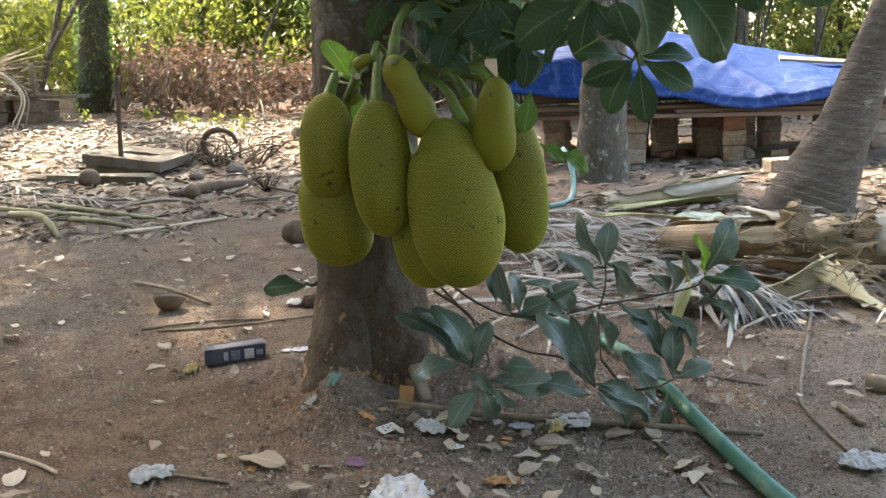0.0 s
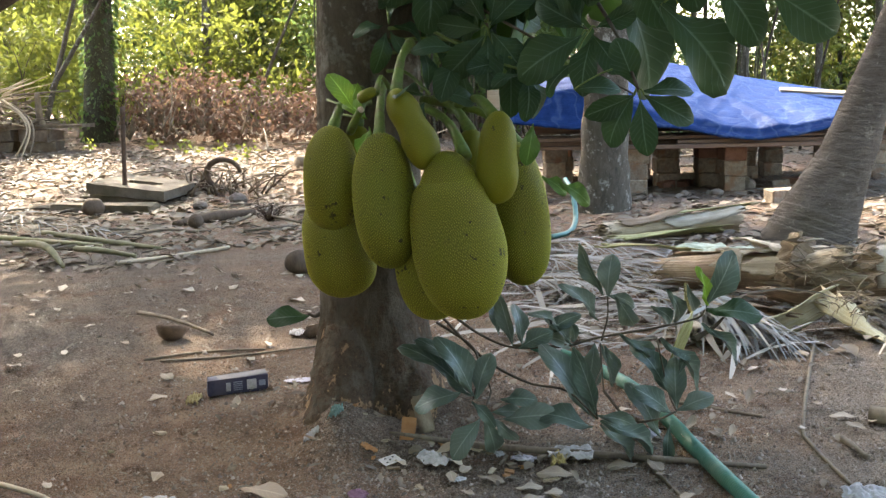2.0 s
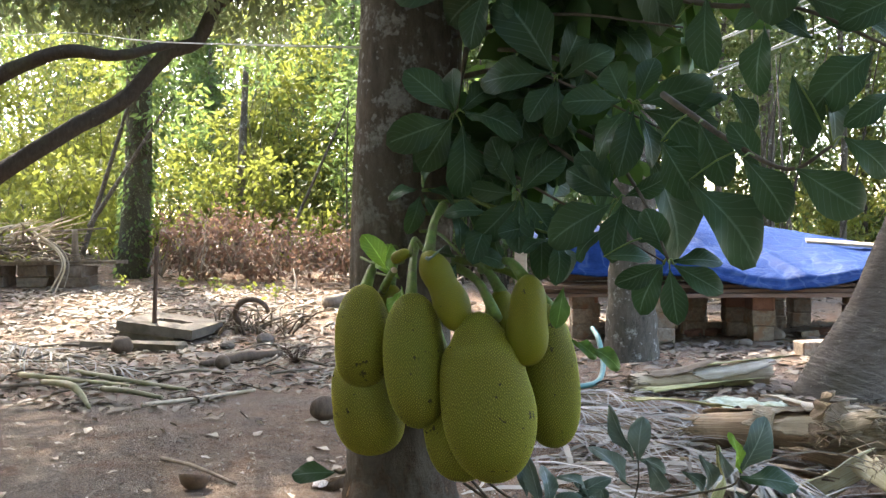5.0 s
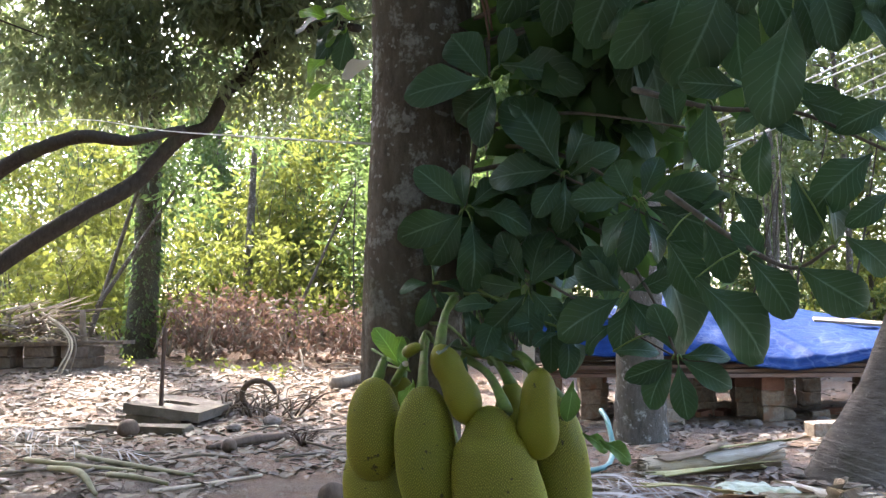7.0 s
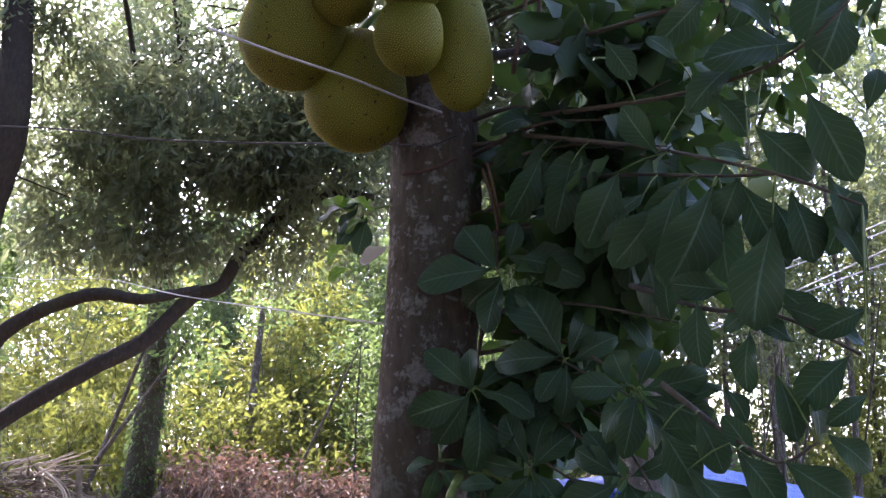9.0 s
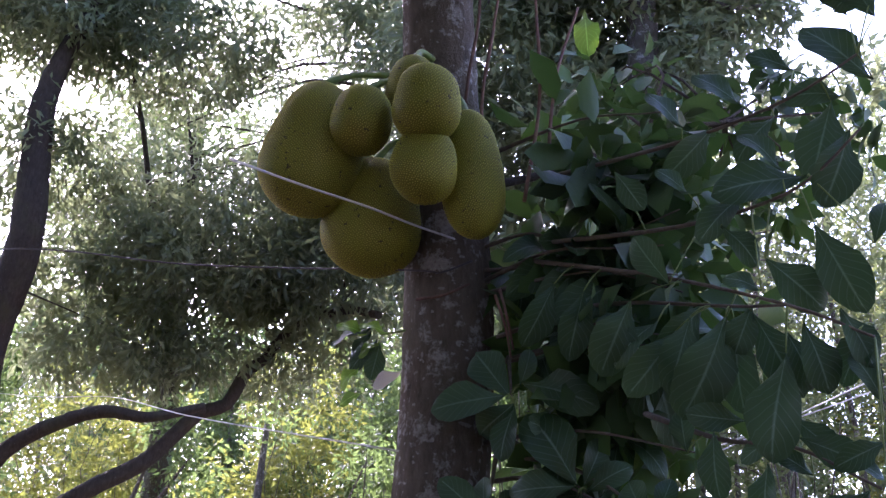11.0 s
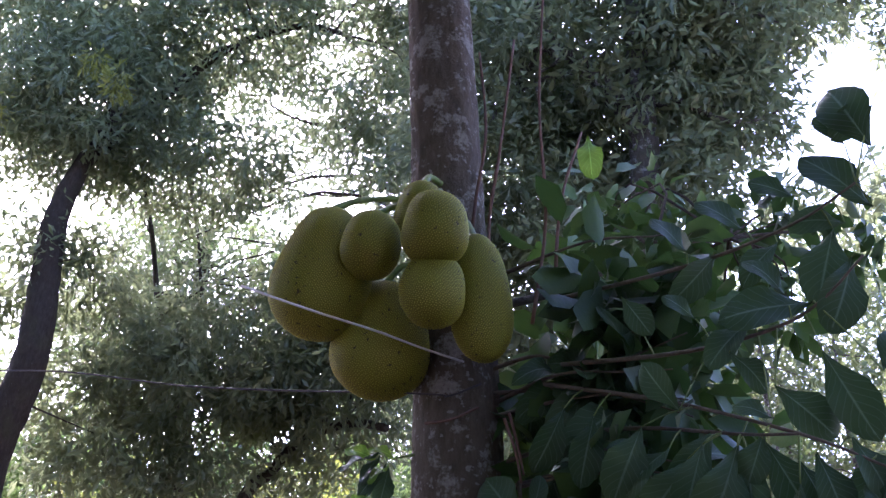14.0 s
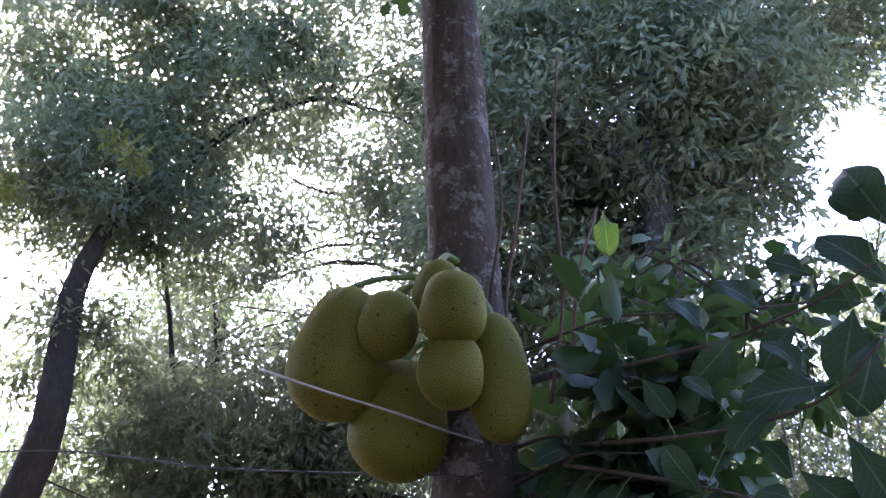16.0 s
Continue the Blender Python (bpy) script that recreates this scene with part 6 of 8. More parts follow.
def sheet_mesh(name, grid, mat):
    """A surface from a grid of points (along, around), which knows its metres along and around for the grain."""
    n, m = grid.shape[:2]
    i = np.arange(n * m).reshape(n, m)
    q = np.stack([i[:-1, :-1], i[:-1, 1:], i[1:, 1:], i[1:, :-1]], axis=-1).reshape(-1, 4)
    me = mesh_of(name, grid.reshape(-1, 3), q, mat)
    al = np.concatenate([[0], np.cumsum(np.linalg.norm(np.diff(grid.mean(1), axis=0), axis=1))])
    ar = np.linspace(0, 1, m) * np.linalg.norm(np.diff(grid[n // 2], axis=0), axis=1).sum()
    for key, val in (("along", np.repeat(al, m)), ("around", np.tile(ar, n))):
        me.attributes.new(key, "FLOAT", "POINT").data.foreach_set("value", val.astype(np.float32))
    return me


for x, y, n, red in [(1.49, 10.70, 3, 0), (2.60, 11.0, 3, 1), (0.62, 11.3, 3, 0), (2.12, 12.35, 3, 0), (1.75, 12.5, 3, 1), (3.05, 12.4, 3, 0), (3.85, 11.6, 3, 0), (4.6, 12.2, 3, 0), (2.42, 11.5, 3, 1), (0.2, 12.5, 3, 0), (1.25, 12.9, 3, 0), (2.85, 13.1, 3, 1), (3.45, 12.7, 3, 0), (0.75, 12.2, 3, 1), (1.95, 11.6, 3, 0)]:
    pier = thing("block_pier", on_ground(x, y), "pier of three stacked laterite blocks carrying planks", "pier", "piers under the platform")
    for k in range(n):
        part("block", slab_box((0.245 + g.uniform(-.015, .015), 0.36, 0.172), 0.012, 0.006, k + int(x * 10), Matrix.Translation(on_ground(x, y, 0.174 * k - 0.01)) @ pose(g.uniform(-.012, .012), 0, 0, 0, 0, g.uniform(-5, 5))),
             BRICK_RED if (red and k == n - 1) else LATERITE, pier, smooth=False)
for k, (y, z, x0, x1, w) in enumerate([(10.45, 0.515, 1.25, 4.5, 0.15), (10.62, 0.515, -0.05, 3.9, 0.16), (10.85, 0.515, 0.0, 4.7, 0.2), (11.3, 0.515, 0.0, 4.7, 0.2), (11.8, 0.515, 0.0, 4.7, 0.2), (12.4, 0.515, 0.0, 4.7, 0.2),
                                       (10.50, 0.562, 1.9, 4.6, 0.14), (10.7, 0.562, 0.0, 4.6, 0.18), (11.2, 0.562, 0.0, 4.6, 0.24), (11.7, 0.562, 0.0, 4.6, 0.24), (12.2, 0.562, 0.1, 4.6, 0.24), (10.56, 0.61, 0.1, 4.4, 0.15)]):
    solo("plank", slab_box((x1 - x0, w, 0.042), 0.004, 0.004, k, Matrix.Translation(((x0 + x1) / 2, y, z)) @ pose(0, 0, 0, 0, 0, g.uniform(-.8, .8))), PLANK,
         "rough reddish-brown sawn plank under a tarpaulin", "plank", "planks of the platform", smooth=False)
solo("timber_stack", slab_box((4.0, 1.2, 0.24), 0.02, 0.01, 4, Matrix.Translation((2.35, 12.05, 0.655))), PLANK, "stack of brown timber covered by a tarpaulin", "timber", smooth=False)
nx, ny = 190, 90
tx, ts = np.meshgrid(np.linspace(0.06, 4.75, nx), np.linspace(0, 1, ny))
ridge = np.interp(tx, [-0.1, 0.5, 1.1, 1.7, 2.3, 3.0, 4.1, 4.75], [1.27, 1.28, 1.36, 1.54, 1.42, 1.27, 1.07, 1.0])
ty = np.interp(ts, [0, 0.08, 0.5, 0.92, 1], [10.36, 10.42, 12.2, 13.7, 13.75])
hem = np.interp(tx, [0.06, 0.79, 1.6, 2.01, 2.35, 2.74, 3.13, 3.52, 4.2, 4.75], [0.91, 0.82, 0.83, 0.79, 0.69, 0.66, 0.70, 0.79, 0.84, 0.86]) + 0.012 * value_noise(tx, tx * 0, 3.0, 4)
tz = np.where(ts < 0.5, hem + (ridge - hem) * np.clip((ts - 0.06) / 0.44, 0, 1) ** np.interp(tx, [0.0, 1.2, 1.75], [0.10, 0.13, 0.75]), 0.72 + (ridge - 0.72) * (1 - np.clip((ts - 0.5) / 0.5, 0, 1) ** 1.6))
slack = np.sin(np.clip(ts * 2, 0, 1) * math.pi) ** 0.6
tz += slack * (0.02 * value_noise(tx + 0.6 * ts, ts * 2, 2.0, 6) - 0.040 * np.abs(value_noise(tx * 1.3 + 2.4 * ts, ts * 0.7, 2.1, 8)) - 0.022 * np.abs(value_noise(tx * 1.6 - 3.4 * ts, ts * 1.4, 2.7, 2)))
tz += 0.006 * np.abs(value_noise(tx * 1.5 + 2 * ts, ts * 4, 5.0, 12)) + 0.004 * np.abs(value_noise(tx * 2 - 4 * ts, ts * 6 + tx, 7.0, 15))
tz = np.where(ts < 0.05, tz - 0.05 * (0.05 - ts) / 0.05, tz)
ti = np.arange(nx * ny).reshape(ny, nx)
tq = np.stack([ti[:-1, :-1], ti[:-1, 1:], ti[1:, 1:], ti[1:, :-1]], axis=-1).reshape(-1, 4)
tarp = thing("tarpaulin", (2.3, 12.0, 0.66), "wrinkled bright blue tarpaulin spread over a timber stack", "tarpaulin")
tgrid = np.stack([tx, ty, tz], -1)
part("sheet", (tgrid.reshape(-1, 3), tq), LAKE_TARP, tarp).modifiers.new("thickness", "SOLIDIFY").thickness = 0.004
edge = tgrid[0] + [0, -0.006, 0.002]
hem_grid = np.stack([edge, edge + [0, -0.008, -0.018], edge + [0, -0.004, -0.036], edge + [0, 0.006, -0.02]])
part("hem", sheet_mesh("hem", hem_grid, LAKE_TARP), LAKE_TARP, tarp, "folded blue hem")
solo("plank", slab_box((1.0, 0.10, 0.03), 0.003, 0.003, 9, Matrix.Translation((3.75, 11.55, 1.05)) @ pose(0, 0, 0, 22, 5, -4)), PALE_WOOD, "pale sawn board lying on the tarpaulin", "plank", "boards on the tarpaulin", smooth=False)
solo("post", slab_box((0.13, 0.10, 1.25), 0.006, 0.004, 5, Matrix.Translation(on_ground(-0.05, 10.2, -0.05))), PALE_WOOD, "pale upright wooden post beside the platform", "post", smooth=False, at=on_ground(-0.05, 10.2))

solo("concrete_block", slab_box((0.36, 0.22, 0.15), 0.012, 0.010, 61, lying(2.80, 9.55, -0.01, 12)), LATERITE, "pale rough block lying alone on soil", "block", smooth=False, at=on_ground(2.80, 9.55))
for k, (x, y, z, a) in enumerate([(2.06, 11.60, 0.0, 20), (2.30, 11.75, 0.0, -35), (2.14, 11.45, 0.0, 70), (2.18, 11.62, 0.075, 5), (2.36, 11.62, 0.075, -12), (1.92, 11.35, 0.0, 44), (3.20, 11.30, 0.0, 15), (3.42, 11.55, 0.0, -28)]):
    solo("brick", slab_box((0.22, 0.11, 0.075), 0.006, 0.004, 70 + k, lying(x, y, z - 0.004, a, 3, -4)), BRICK_RED if k % 3 else LATERITE, "loose red brick stacked under the platform", "brick", "loose bricks", smooth=False, at=on_ground(x, y))

# ---- fallen banana stems and palm fronds ----


def rails(line):
    """Side and up vectors along a line."""
    tan = np.gradient(line, axis=0)
    tan /= np.linalg.norm(tan, axis=1)[:, None]
    side = np.cross(tan, [0, 0, 1.0])
    side /= np.linalg.norm(side, axis=1)[:, None]
    return tan, side, np.cross(side, tan)


def banana_log(points, r0, r1, mat, label, seed, peels=4, rag=0.05, peel_mats=None):
    """A fallen stem of wrapped sheaths with stepped edges, torn ends and peeling strips."""
    st = thing("banana_log", points[0], label, "banana stem", "fallen banana stems")
    gg = np.random.default_rng(seed)
    n, m = 64, 49
    line = smooth_line(points, n)
    tan, side, up = rails(line)
    s, a = np.linspace(0, 1, n)[:, None], np.linspace(-1.7, -1.7 + 2 * math.pi, m)[None]
    saw = ((a + 0.8 * s + gg.uniform(0, 2)) / 2.1) % 1
    bump = value_noise(np.cos(a) * 1.4 + 5 * s, np.sin(a) * 1.4 + 3 * s, 2.0, seed)
    rib = value_noise(np.cos(a) * 7, np.sin(a) * 7 + 0.6 * s, 1.0, seed + 1)
    r = (r0 + (r1 - r0) * s) * (0.97 + 0.13 * (saw - 0.5) + 0.06 * bump + 0.035 * rib)
    tear = rag * (value_noise(np.cos(a) * 3, np.sin(a) * 3, 2.0, seed + 3) + 0.5 * gg.normal(size=(1, m)) * 0.4)
    ends = np.clip(1 - s / 0.05, 0, 1) + np.clip((s - 0.95) / 0.05, 0, 1)
    grid = line[:, None] + r[..., None] * (np.cos(a)[..., None] * side[:, None] + 0.86 * np.sin(a)[..., None] * up[:, None]) + (ends * tear)[..., None] * tan[:, None]
    grid[:, -1] = grid[:, 0]
    part("outer_sheath", sheet_mesh("outer_sheath", grid, mat), mat, st)
    for e, sg in ((0, 1), (n - 1, -1)):
        turns = np.linspace(0, 6 * math.pi, 90)
        rr = 0.93 * (r0 if e == 0 else r1) * (1 - turns / (7 * math.pi))
        core = line[e] + rr[:, None] * (np.cos(turns)[:, None] * side[e] + 0.86 * np.sin(turns)[:, None] * up[e])
        d = (np.linspace(0.03, -0.015, 90) * sg)[:, None] * tan[e]
        ob = part("cut_end", sheet_mesh("cut_end", np.stack([core + d + 0.006 * gg.normal(size=(90, 1)) * tan[e], core * 0.97 + line[e] * 0.03 + d + 0.10 * sg * tan[e]], 1).swapaxes(0, 1).copy(), CUT_STEM), CUT_STEM, st, "pale rolled layers at the cut end")
        ob.modifiers.new("thickness", "SOLIDIFY").thickness = 0.006
    for k in range(peels):
        s0 = gg.uniform(0, 0.55)
        s1 = min(1.0, s0 + gg.uniform(0.3, 0.6))
        a0, wide, lift, flip = gg.uniform(-0.2, 3.0), gg.uniform(0.35, 0.95), gg.uniform(0.05, 0.8), gg.choice([-1, 1])
        rows_ = np.linspace(s0, s1, 18)[::flip]
        out = []
        for q, ss in enumerate(rows_):
            u = q / 17
            i = int(ss * (n - 1))
            half = wide * (1 - 0.6 * u ** 2) * min(1, 0.25 + 6 * u) * (1 + 0.10 * gg.normal())
            aa = np.linspace(a0 - half, a0 + half, 8) + 0.5 * lift * u * u
            rad = (r0 + (r1 - r0) * ss) * (1.05 + lift * u ** 2.6 + 0.05 * np.cos(aa * 9)) + 0.004
            jag = tan[i] * (gg.normal(size=8) * (0.035 if q in (0, 17) else 0.006))[:, None]
            out.append(line[i] + rad[:, None] * (np.cos(aa)[:, None] * side[i] + 0.88 * np.sin(aa)[:, None] * up[i]) + jag)
        pm = (peel_mats or (STEM_PALE, STEM_BROWN, STEM_STRAW))[k % 3]
        ob = part("peeling_sheath", sheet_mesh("peeling_sheath", np.array(out), pm), pm, st, "peeling dry leaf sheath")
        ob.modifiers.new("thickness", "SOLIDIFY").thickness = 0.004
    return st


def torn_collar(st, line, i, r, l, flare, a0, a1, seed, mat, back=1):
    """A pleated stub of torn leaf bases that stands off round a stem."""
    gg = np.random.default_rng(seed)
    tan, side, up = rails(line)
    m = 38
    a = np.linspace(a0, a1, m)
    jag = 0.55 + 0.45 * gg.random(m)
    jag = np.where(gg.random(m) > 0.8, jag * 0.5, jag)
    out = []
    for u in np.linspace(0, 1, 7):
        rad = r * (1.02 + 0.05 * np.cos(a * 13 + seed) * u) + flare * u ** 1.6 * (0.6 + 0.6 * value_noise(a * 2, a * 0 + seed, 1.0, seed)) + 0.004
        out.append(line[i] + back * (l * u * jag)[:, None] * tan[i] + rad[:, None] * (np.cos(a)[:, None] * side[i] + 0.88 * np.sin(a)[:, None] * up[i]) + gg.normal(size=(m, 3)) * 0.004 * u)
    ob = part("torn_leaf_base", sheet_mesh("torn_leaf_base", np.array(out), mat), mat, st, "torn pleated brown leaf base")
    ob.modifiers.new("thickness", "SOLIDIFY").thickness = 0.004


def gutter(name, points, r0, r1, arc, turn, mat, label, seed, category="banana sheath", group="torn banana sheaths"):
    """A loose curled sheath, open to one side."""
    gg = np.random.default_rng(seed)
    line = smooth_line(points, 34)
    tan, side, up = rails(line)
    out = []
    for i in range(34):
        u = i / 33
        h = arc * (1 - 0.25 * u) * float(1 + 0.10 * value_noise(np.array([u * 5.0]), np.array([0.5]), 1.0, seed)[0] + 0.010 * gg.normal())
        a = np.linspace(-h, h, 13) + turn + 0.6 * u
        rad = (r0 + (r1 - r0) * u) * (1 + 0.08 * value_noise(a * 2, a * 0 + u * 6, 1.0, seed)) * (1 + 0.35 * (np.abs(a - turn - 0.6 * u) / h) ** 4)
        jag = tan[i] * (0.05 * gg.normal(size=13) * (1 if i in (0, 33) else 0.08))[:, None]
        out.append(line[i] + rad[:, None] * (np.cos(a)[:, None] * side[i] + np.sin(a)[:, None] * up[i]) + jag)
    ob = solo(name, sheet_mesh(name, np.array(out), mat), mat, label, category, group)
    ob.modifiers.new("thickness", "SOLIDIFY").thickness = 0.006
    return ob


banana_log([(0.82, 7.22, 0.085), (1.3, 7.42, 0.09), (1.92, 7.72, 0.09)], 0.090, 0.088, STEM_STRAW, "pale fallen banana stem with peeling sheaths", 3, 5)
gutter("banana_sheath", [(0.92, 7.0, 0.045), (1.3, 7.17, 0.05), (1.75, 7.4, 0.05)], 0.05, 0.045, 1.3, 1.6, STEM_GREEN, "long yellow-green banana sheath beside a stem", 4)
gutter("banana_sheath", [(1.35, 7.45, 0.16), (1.75, 7.62, 0.18), (2.05, 7.72, 0.21)], 0.045, 0.02, 1.0, 1.6, STEM_GREEN, "yellow-green sheath lying on a banana stem", 14)
BROWN = smooth_line([(1.04, 5.50, 0.11), (1.35, 5.30, 0.15), (1.64, 5.15, 0.17), (1.89, 5.05, 0.17), (2.24, 4.95, 0.20)], 70)
long_stem = banana_log(BROWN[::6], 0.105, 0.140, STEM_BROWN, "thick brown banana stem with rings of torn leaf bases", 6, 7, 0.09)
for k, (i, l, fl, a0, a1, back, mt) in enumerate([(22, 0.16, 0.03, -0.3, 3.4, -1, STEM_STRAW), (31, 0.13, 0.10, -0.2, 3.3, 1, STEM_BROWN), (34, 0.20, 0.02, -0.2, 3.2, 1, STEM_PALE), (43, 0.16, 0.09, -0.3, 3.4, -1, STEM_BROWN),
                                                  (46, 0.16, 0.04, -0.2, 3.2, 1, STEM_STRAW), (53, 0.15, 0.06, -0.3, 3.3, 1, STEM_BROWN), (58, 0.2, 0.02, -0.3, 3.3, 1, STEM_PALE)]):
    torn_collar(long_stem, BROWN, i, 0.112 + 0.0006 * i, l, fl, a0, a1, 20 + k, mt, back)
gutter("banana_sheath", [(0.75, 5.90, 0.16), (0.99, 5.75, 0.17), (1.18, 5.60, 0.15)], 0.05, 0.06, 0.9, 1.5, STEM_GREEN, "flat olive-green banana sheath in front of a stem", 5)
gutter("banana_sheath", [(1.27, 4.45, -0.01), (1.46, 4.50, 0.04), (1.69, 4.60, 0.14)], 0.075, 0.05, 1.5, 2.4, STEM_YELLOW, "torn yellow-white banana sheath curled on soil", 7)
gutter("banana_sheath", [(1.69, 4.60, 0.09), (1.75, 4.45, 0.00), (1.88, 4.25, -0.10)], 0.075, 0.06, 1.7, 1.9, STEM_YELLOW, "pale curled banana sheath bent to the ground", 8)
gutter("banana_sheath", [(1.45, 4.95, 0.07), (1.63, 4.90, 0.05), (1.77, 4.85, 0.11)], 0.06, 0.05, 1.2, 2.0, STEM_BROWN, "dry brown banana sheath on soil", 9)
gutter("banana_sheath", [(0.92, 4.40, 0.06), (1.09, 4.30, 0.01), (1.23, 4.25, -0.02)], 0.06, 0.05, 1.4, 2.0, STEM_PALE, "folded pale brown banana sheath under palm leaflets", 10)
gutter("banana_sheath", [(1.0, 4.62, 0.06), (1.2, 4.55, 0.09), (1.42, 4.5, 0.06)], 0.06, 0.05, 1.2, 1.5, STEM_BROWN, "brown folded banana sheath under palm leaflets", 11)
gutter("banana_sheath", [(0.84, 4.1, 0.03), (0.90, 4.12, 0.18), (0.89, 4.16, 0.28)], 0.035, 0.03, 0.8, -0.5, STEM_GREEN, "upright pale green strip of banana sheath", 12)
crumpled(1.55, 6.62, 0.62, 0.26, PALE_SHEET, "pale green torn banana leaf piece", 31, "leaf", 0.07, "banana_leaf_piece", "torn banana sheaths")
for k, (x, y, z) in enumerate([(1.65, 5.00, 0.23), (1.70, 4.55, 0.14), (1.75, 4.50, 0.11), (1.85, 4.95, 0.28), (1.00, 5.45, 0.08)]):
    tuft = thing("fibre_tuft", (x, y, z), "tuft of brown fibres on a banana stem", "fibre", "fibre tufts")
    sh = []
    for j in range(34):
        b = Vector((x + g.uniform(-.05, .05), y + g.uniform(-.04, .04), z + g.uniform(-.05, .05)))
        e = b + Vector((g.uniform(-.16, .16), g.uniform(-.16, .1), g.uniform(-.12, .10)))
        sh.append(tube([b, (b + e) / 2 + Vector((0, 0, 0.02)), e], (0.0032, 0.0012), 4, 4))
    part("fibre", join(*sh), DRY_FIBRE, tuft, kind="stuff")

# a narrow strap that bends down along its length
STRAP = (np.array([(0, -.35, 0), (0, .35, 0), (.3, -.5, .015), (.3, .5, .015), (.6, -.48, -.02), (.6, .48, -.02), (.85, -.3, -.10), (.85, .3, -.10), (1, 0, -.18)]),
         np.array([(0, 2, 1), (2, 3, 1), (2, 4, 3), (4, 5, 3), (4, 6, 5), (6, 7, 5), (6, 8, 7)]))


# a leaflet that arches over and hangs
ARCH = (np.array([(0, -.4, 0), (0, .4, 0), (.3, -.5, -.01), (.3, .5, -.01), (.58, -.45, -.12), (.58, .45, -.12), (.8, -.3, -.30), (.8, .3, -.30), (.93, 0, -.5)]), STRAP[1])


def frond(base, tip, sag, n, length, label, seed, fan=(0.25, 0.7), fall=(0.05, 0.3), width=0.009, rib=0.009, mat=None, leaflet=STRAP):
    """A fallen palm frond: a rib with narrow leaflets on both sides."""
    gg = np.random.default_rng(seed)
    fr = thing("palm_frond", base, label, "palm frond", "fallen palm fronds")
    b, t = np.array(base), np.array(tip)
    line = smooth_line([b, (b + t) / 2 + [0, 0, sag], t], 24)
    part("rib", tube(line, (rib, rib * 0.4), 6), DRY_FIBRE, fr)
    s = gg.uniform(0.0, 1, n)
    p = line[(s * 23).astype(int)]
    ax = (t - b) / np.linalg.norm(t - b)
    sd = np.cross(ax, [0, 0, 1])
    d = ax * gg.uniform(0.4, 1.0, n)[:, None] + sd * (gg.choice([-1, 1], n) * gg.uniform(*fan, n))[:, None] + np.array([0, 0, -1]) * gg.uniform(*fall, n)[:, None] + gg.normal(size=(n, 3)) * [0.25, 0.25, 0.06]
    part("fringe", leaf_cloud(p + gg.normal(size=(n, 3)) * [0.02, 0.02, 0.012] + [0, 0, 0.015], d, length * gg.uniform(0.35, 1.15, n), width * gg.uniform(0.5, 1.4, n), leaflet, seed, 0.6), mat or DRY_FROND, fr, kind="stuff")
    return fr


frond((0.85, 4.75, 0.12), (1.17, 4.35, 0.10), 0.03, 90, 0.46, "bunch of dry grey drooping palm leaflets", 1, (-0.45, 0.1), (-0.15, 0.1), 0.013, 0.008, GREY_FROND, ARCH)
frond((0.97, 4.65, 0.12), (1.26, 4.30, 0.07), 0.03, 70, 0.42, "dry grey palm frond with drooping leaflets", 2, (-0.4, 0.1), (-0.15, 0.15), 0.012, 0.007, GREY_FROND, ARCH)
frond((0.15, 6.3, 0.06), (1.1, 5.7, 0.05), 0.03, 70, 0.55, "bleached palm frond flat on the ground", 3, (0.1, 0.5), (0.0, 0.06), 0.012)
frond((0.1, 5.7, 0.05), (0.95, 5.3, 0.05), 0.03, 70, 0.5, "bleached palm frond behind the hose", 4, (0.1, 0.5), (0.0, 0.06), 0.011)
frond((0.3, 7.0, 0.05), (1.0, 6.5, 0.05), 0.03, 50, 0.5, "pale dry palm frond", 5, (0.1, 0.6), (0.0, 0.08), 0.012)
frond((-4.8, 8.2, 0.10), (-3.2, 7.9, 0.05), 0.05, 46, 0.34, "old palm frond in leaf litter", 7, (0.2, 0.8), (0.0, 0.08), 0.013, 0.009, GREY_FROND)
frond((-6.0, 10.0, 0.05), (-4.6, 9.0, 0.05), 0.05, 60, 0.5, "old grey palm frond on the ground", 8, (0.2, 0.8), (0.0, 0.15), 0.014, 0.009, GREY_FROND)

# ---- trees ----
palm = thing("coconut_palm", on_ground(2.39, 7.3), "leaning coconut palm with ringed grey-brown trunk", "palm")
pl = smooth_line([(2.28, 7.2, -0.15), (2.34, 7.2, 0.02), (2.46, 7.2, 0.35), (2.56, 7.2, 0.58), (2.70, 7.2, 1.0), (2.87, 7.2, 1.45), (3.28, 7.1, 2.6), (4.1, 6.9, 4.5), (6.4, 6.6, 8.0)], 700)
part("trunk", tube(pl, np.interp(pl[:, 2], [-0.15, 0.02, 0.18, 0.36, 0.60, 1.0, 1.6, 3, 8.0], [0.37, 0.325, 0.285, 0.243, 0.196, 0.160, 0.15, 0.14, 0.12]), 40, None, 0.002, 5,
                   lambda s, a: 1 + 0.026 * ((np.interp(s, np.linspace(0, 1, 700), pl[:, 2]) / 0.085 + 0.3 * np.sin(a + 9 * s) + 0.6 * math.sin(37 * s)) % 1.0 - 0.5) + 0.02 * np.sin(5 * a + s * 40) + 0.010 * np.sin(17 * a + 60 * s)), BARK_PALM, palm)
gg = np.random.default_rng(9)
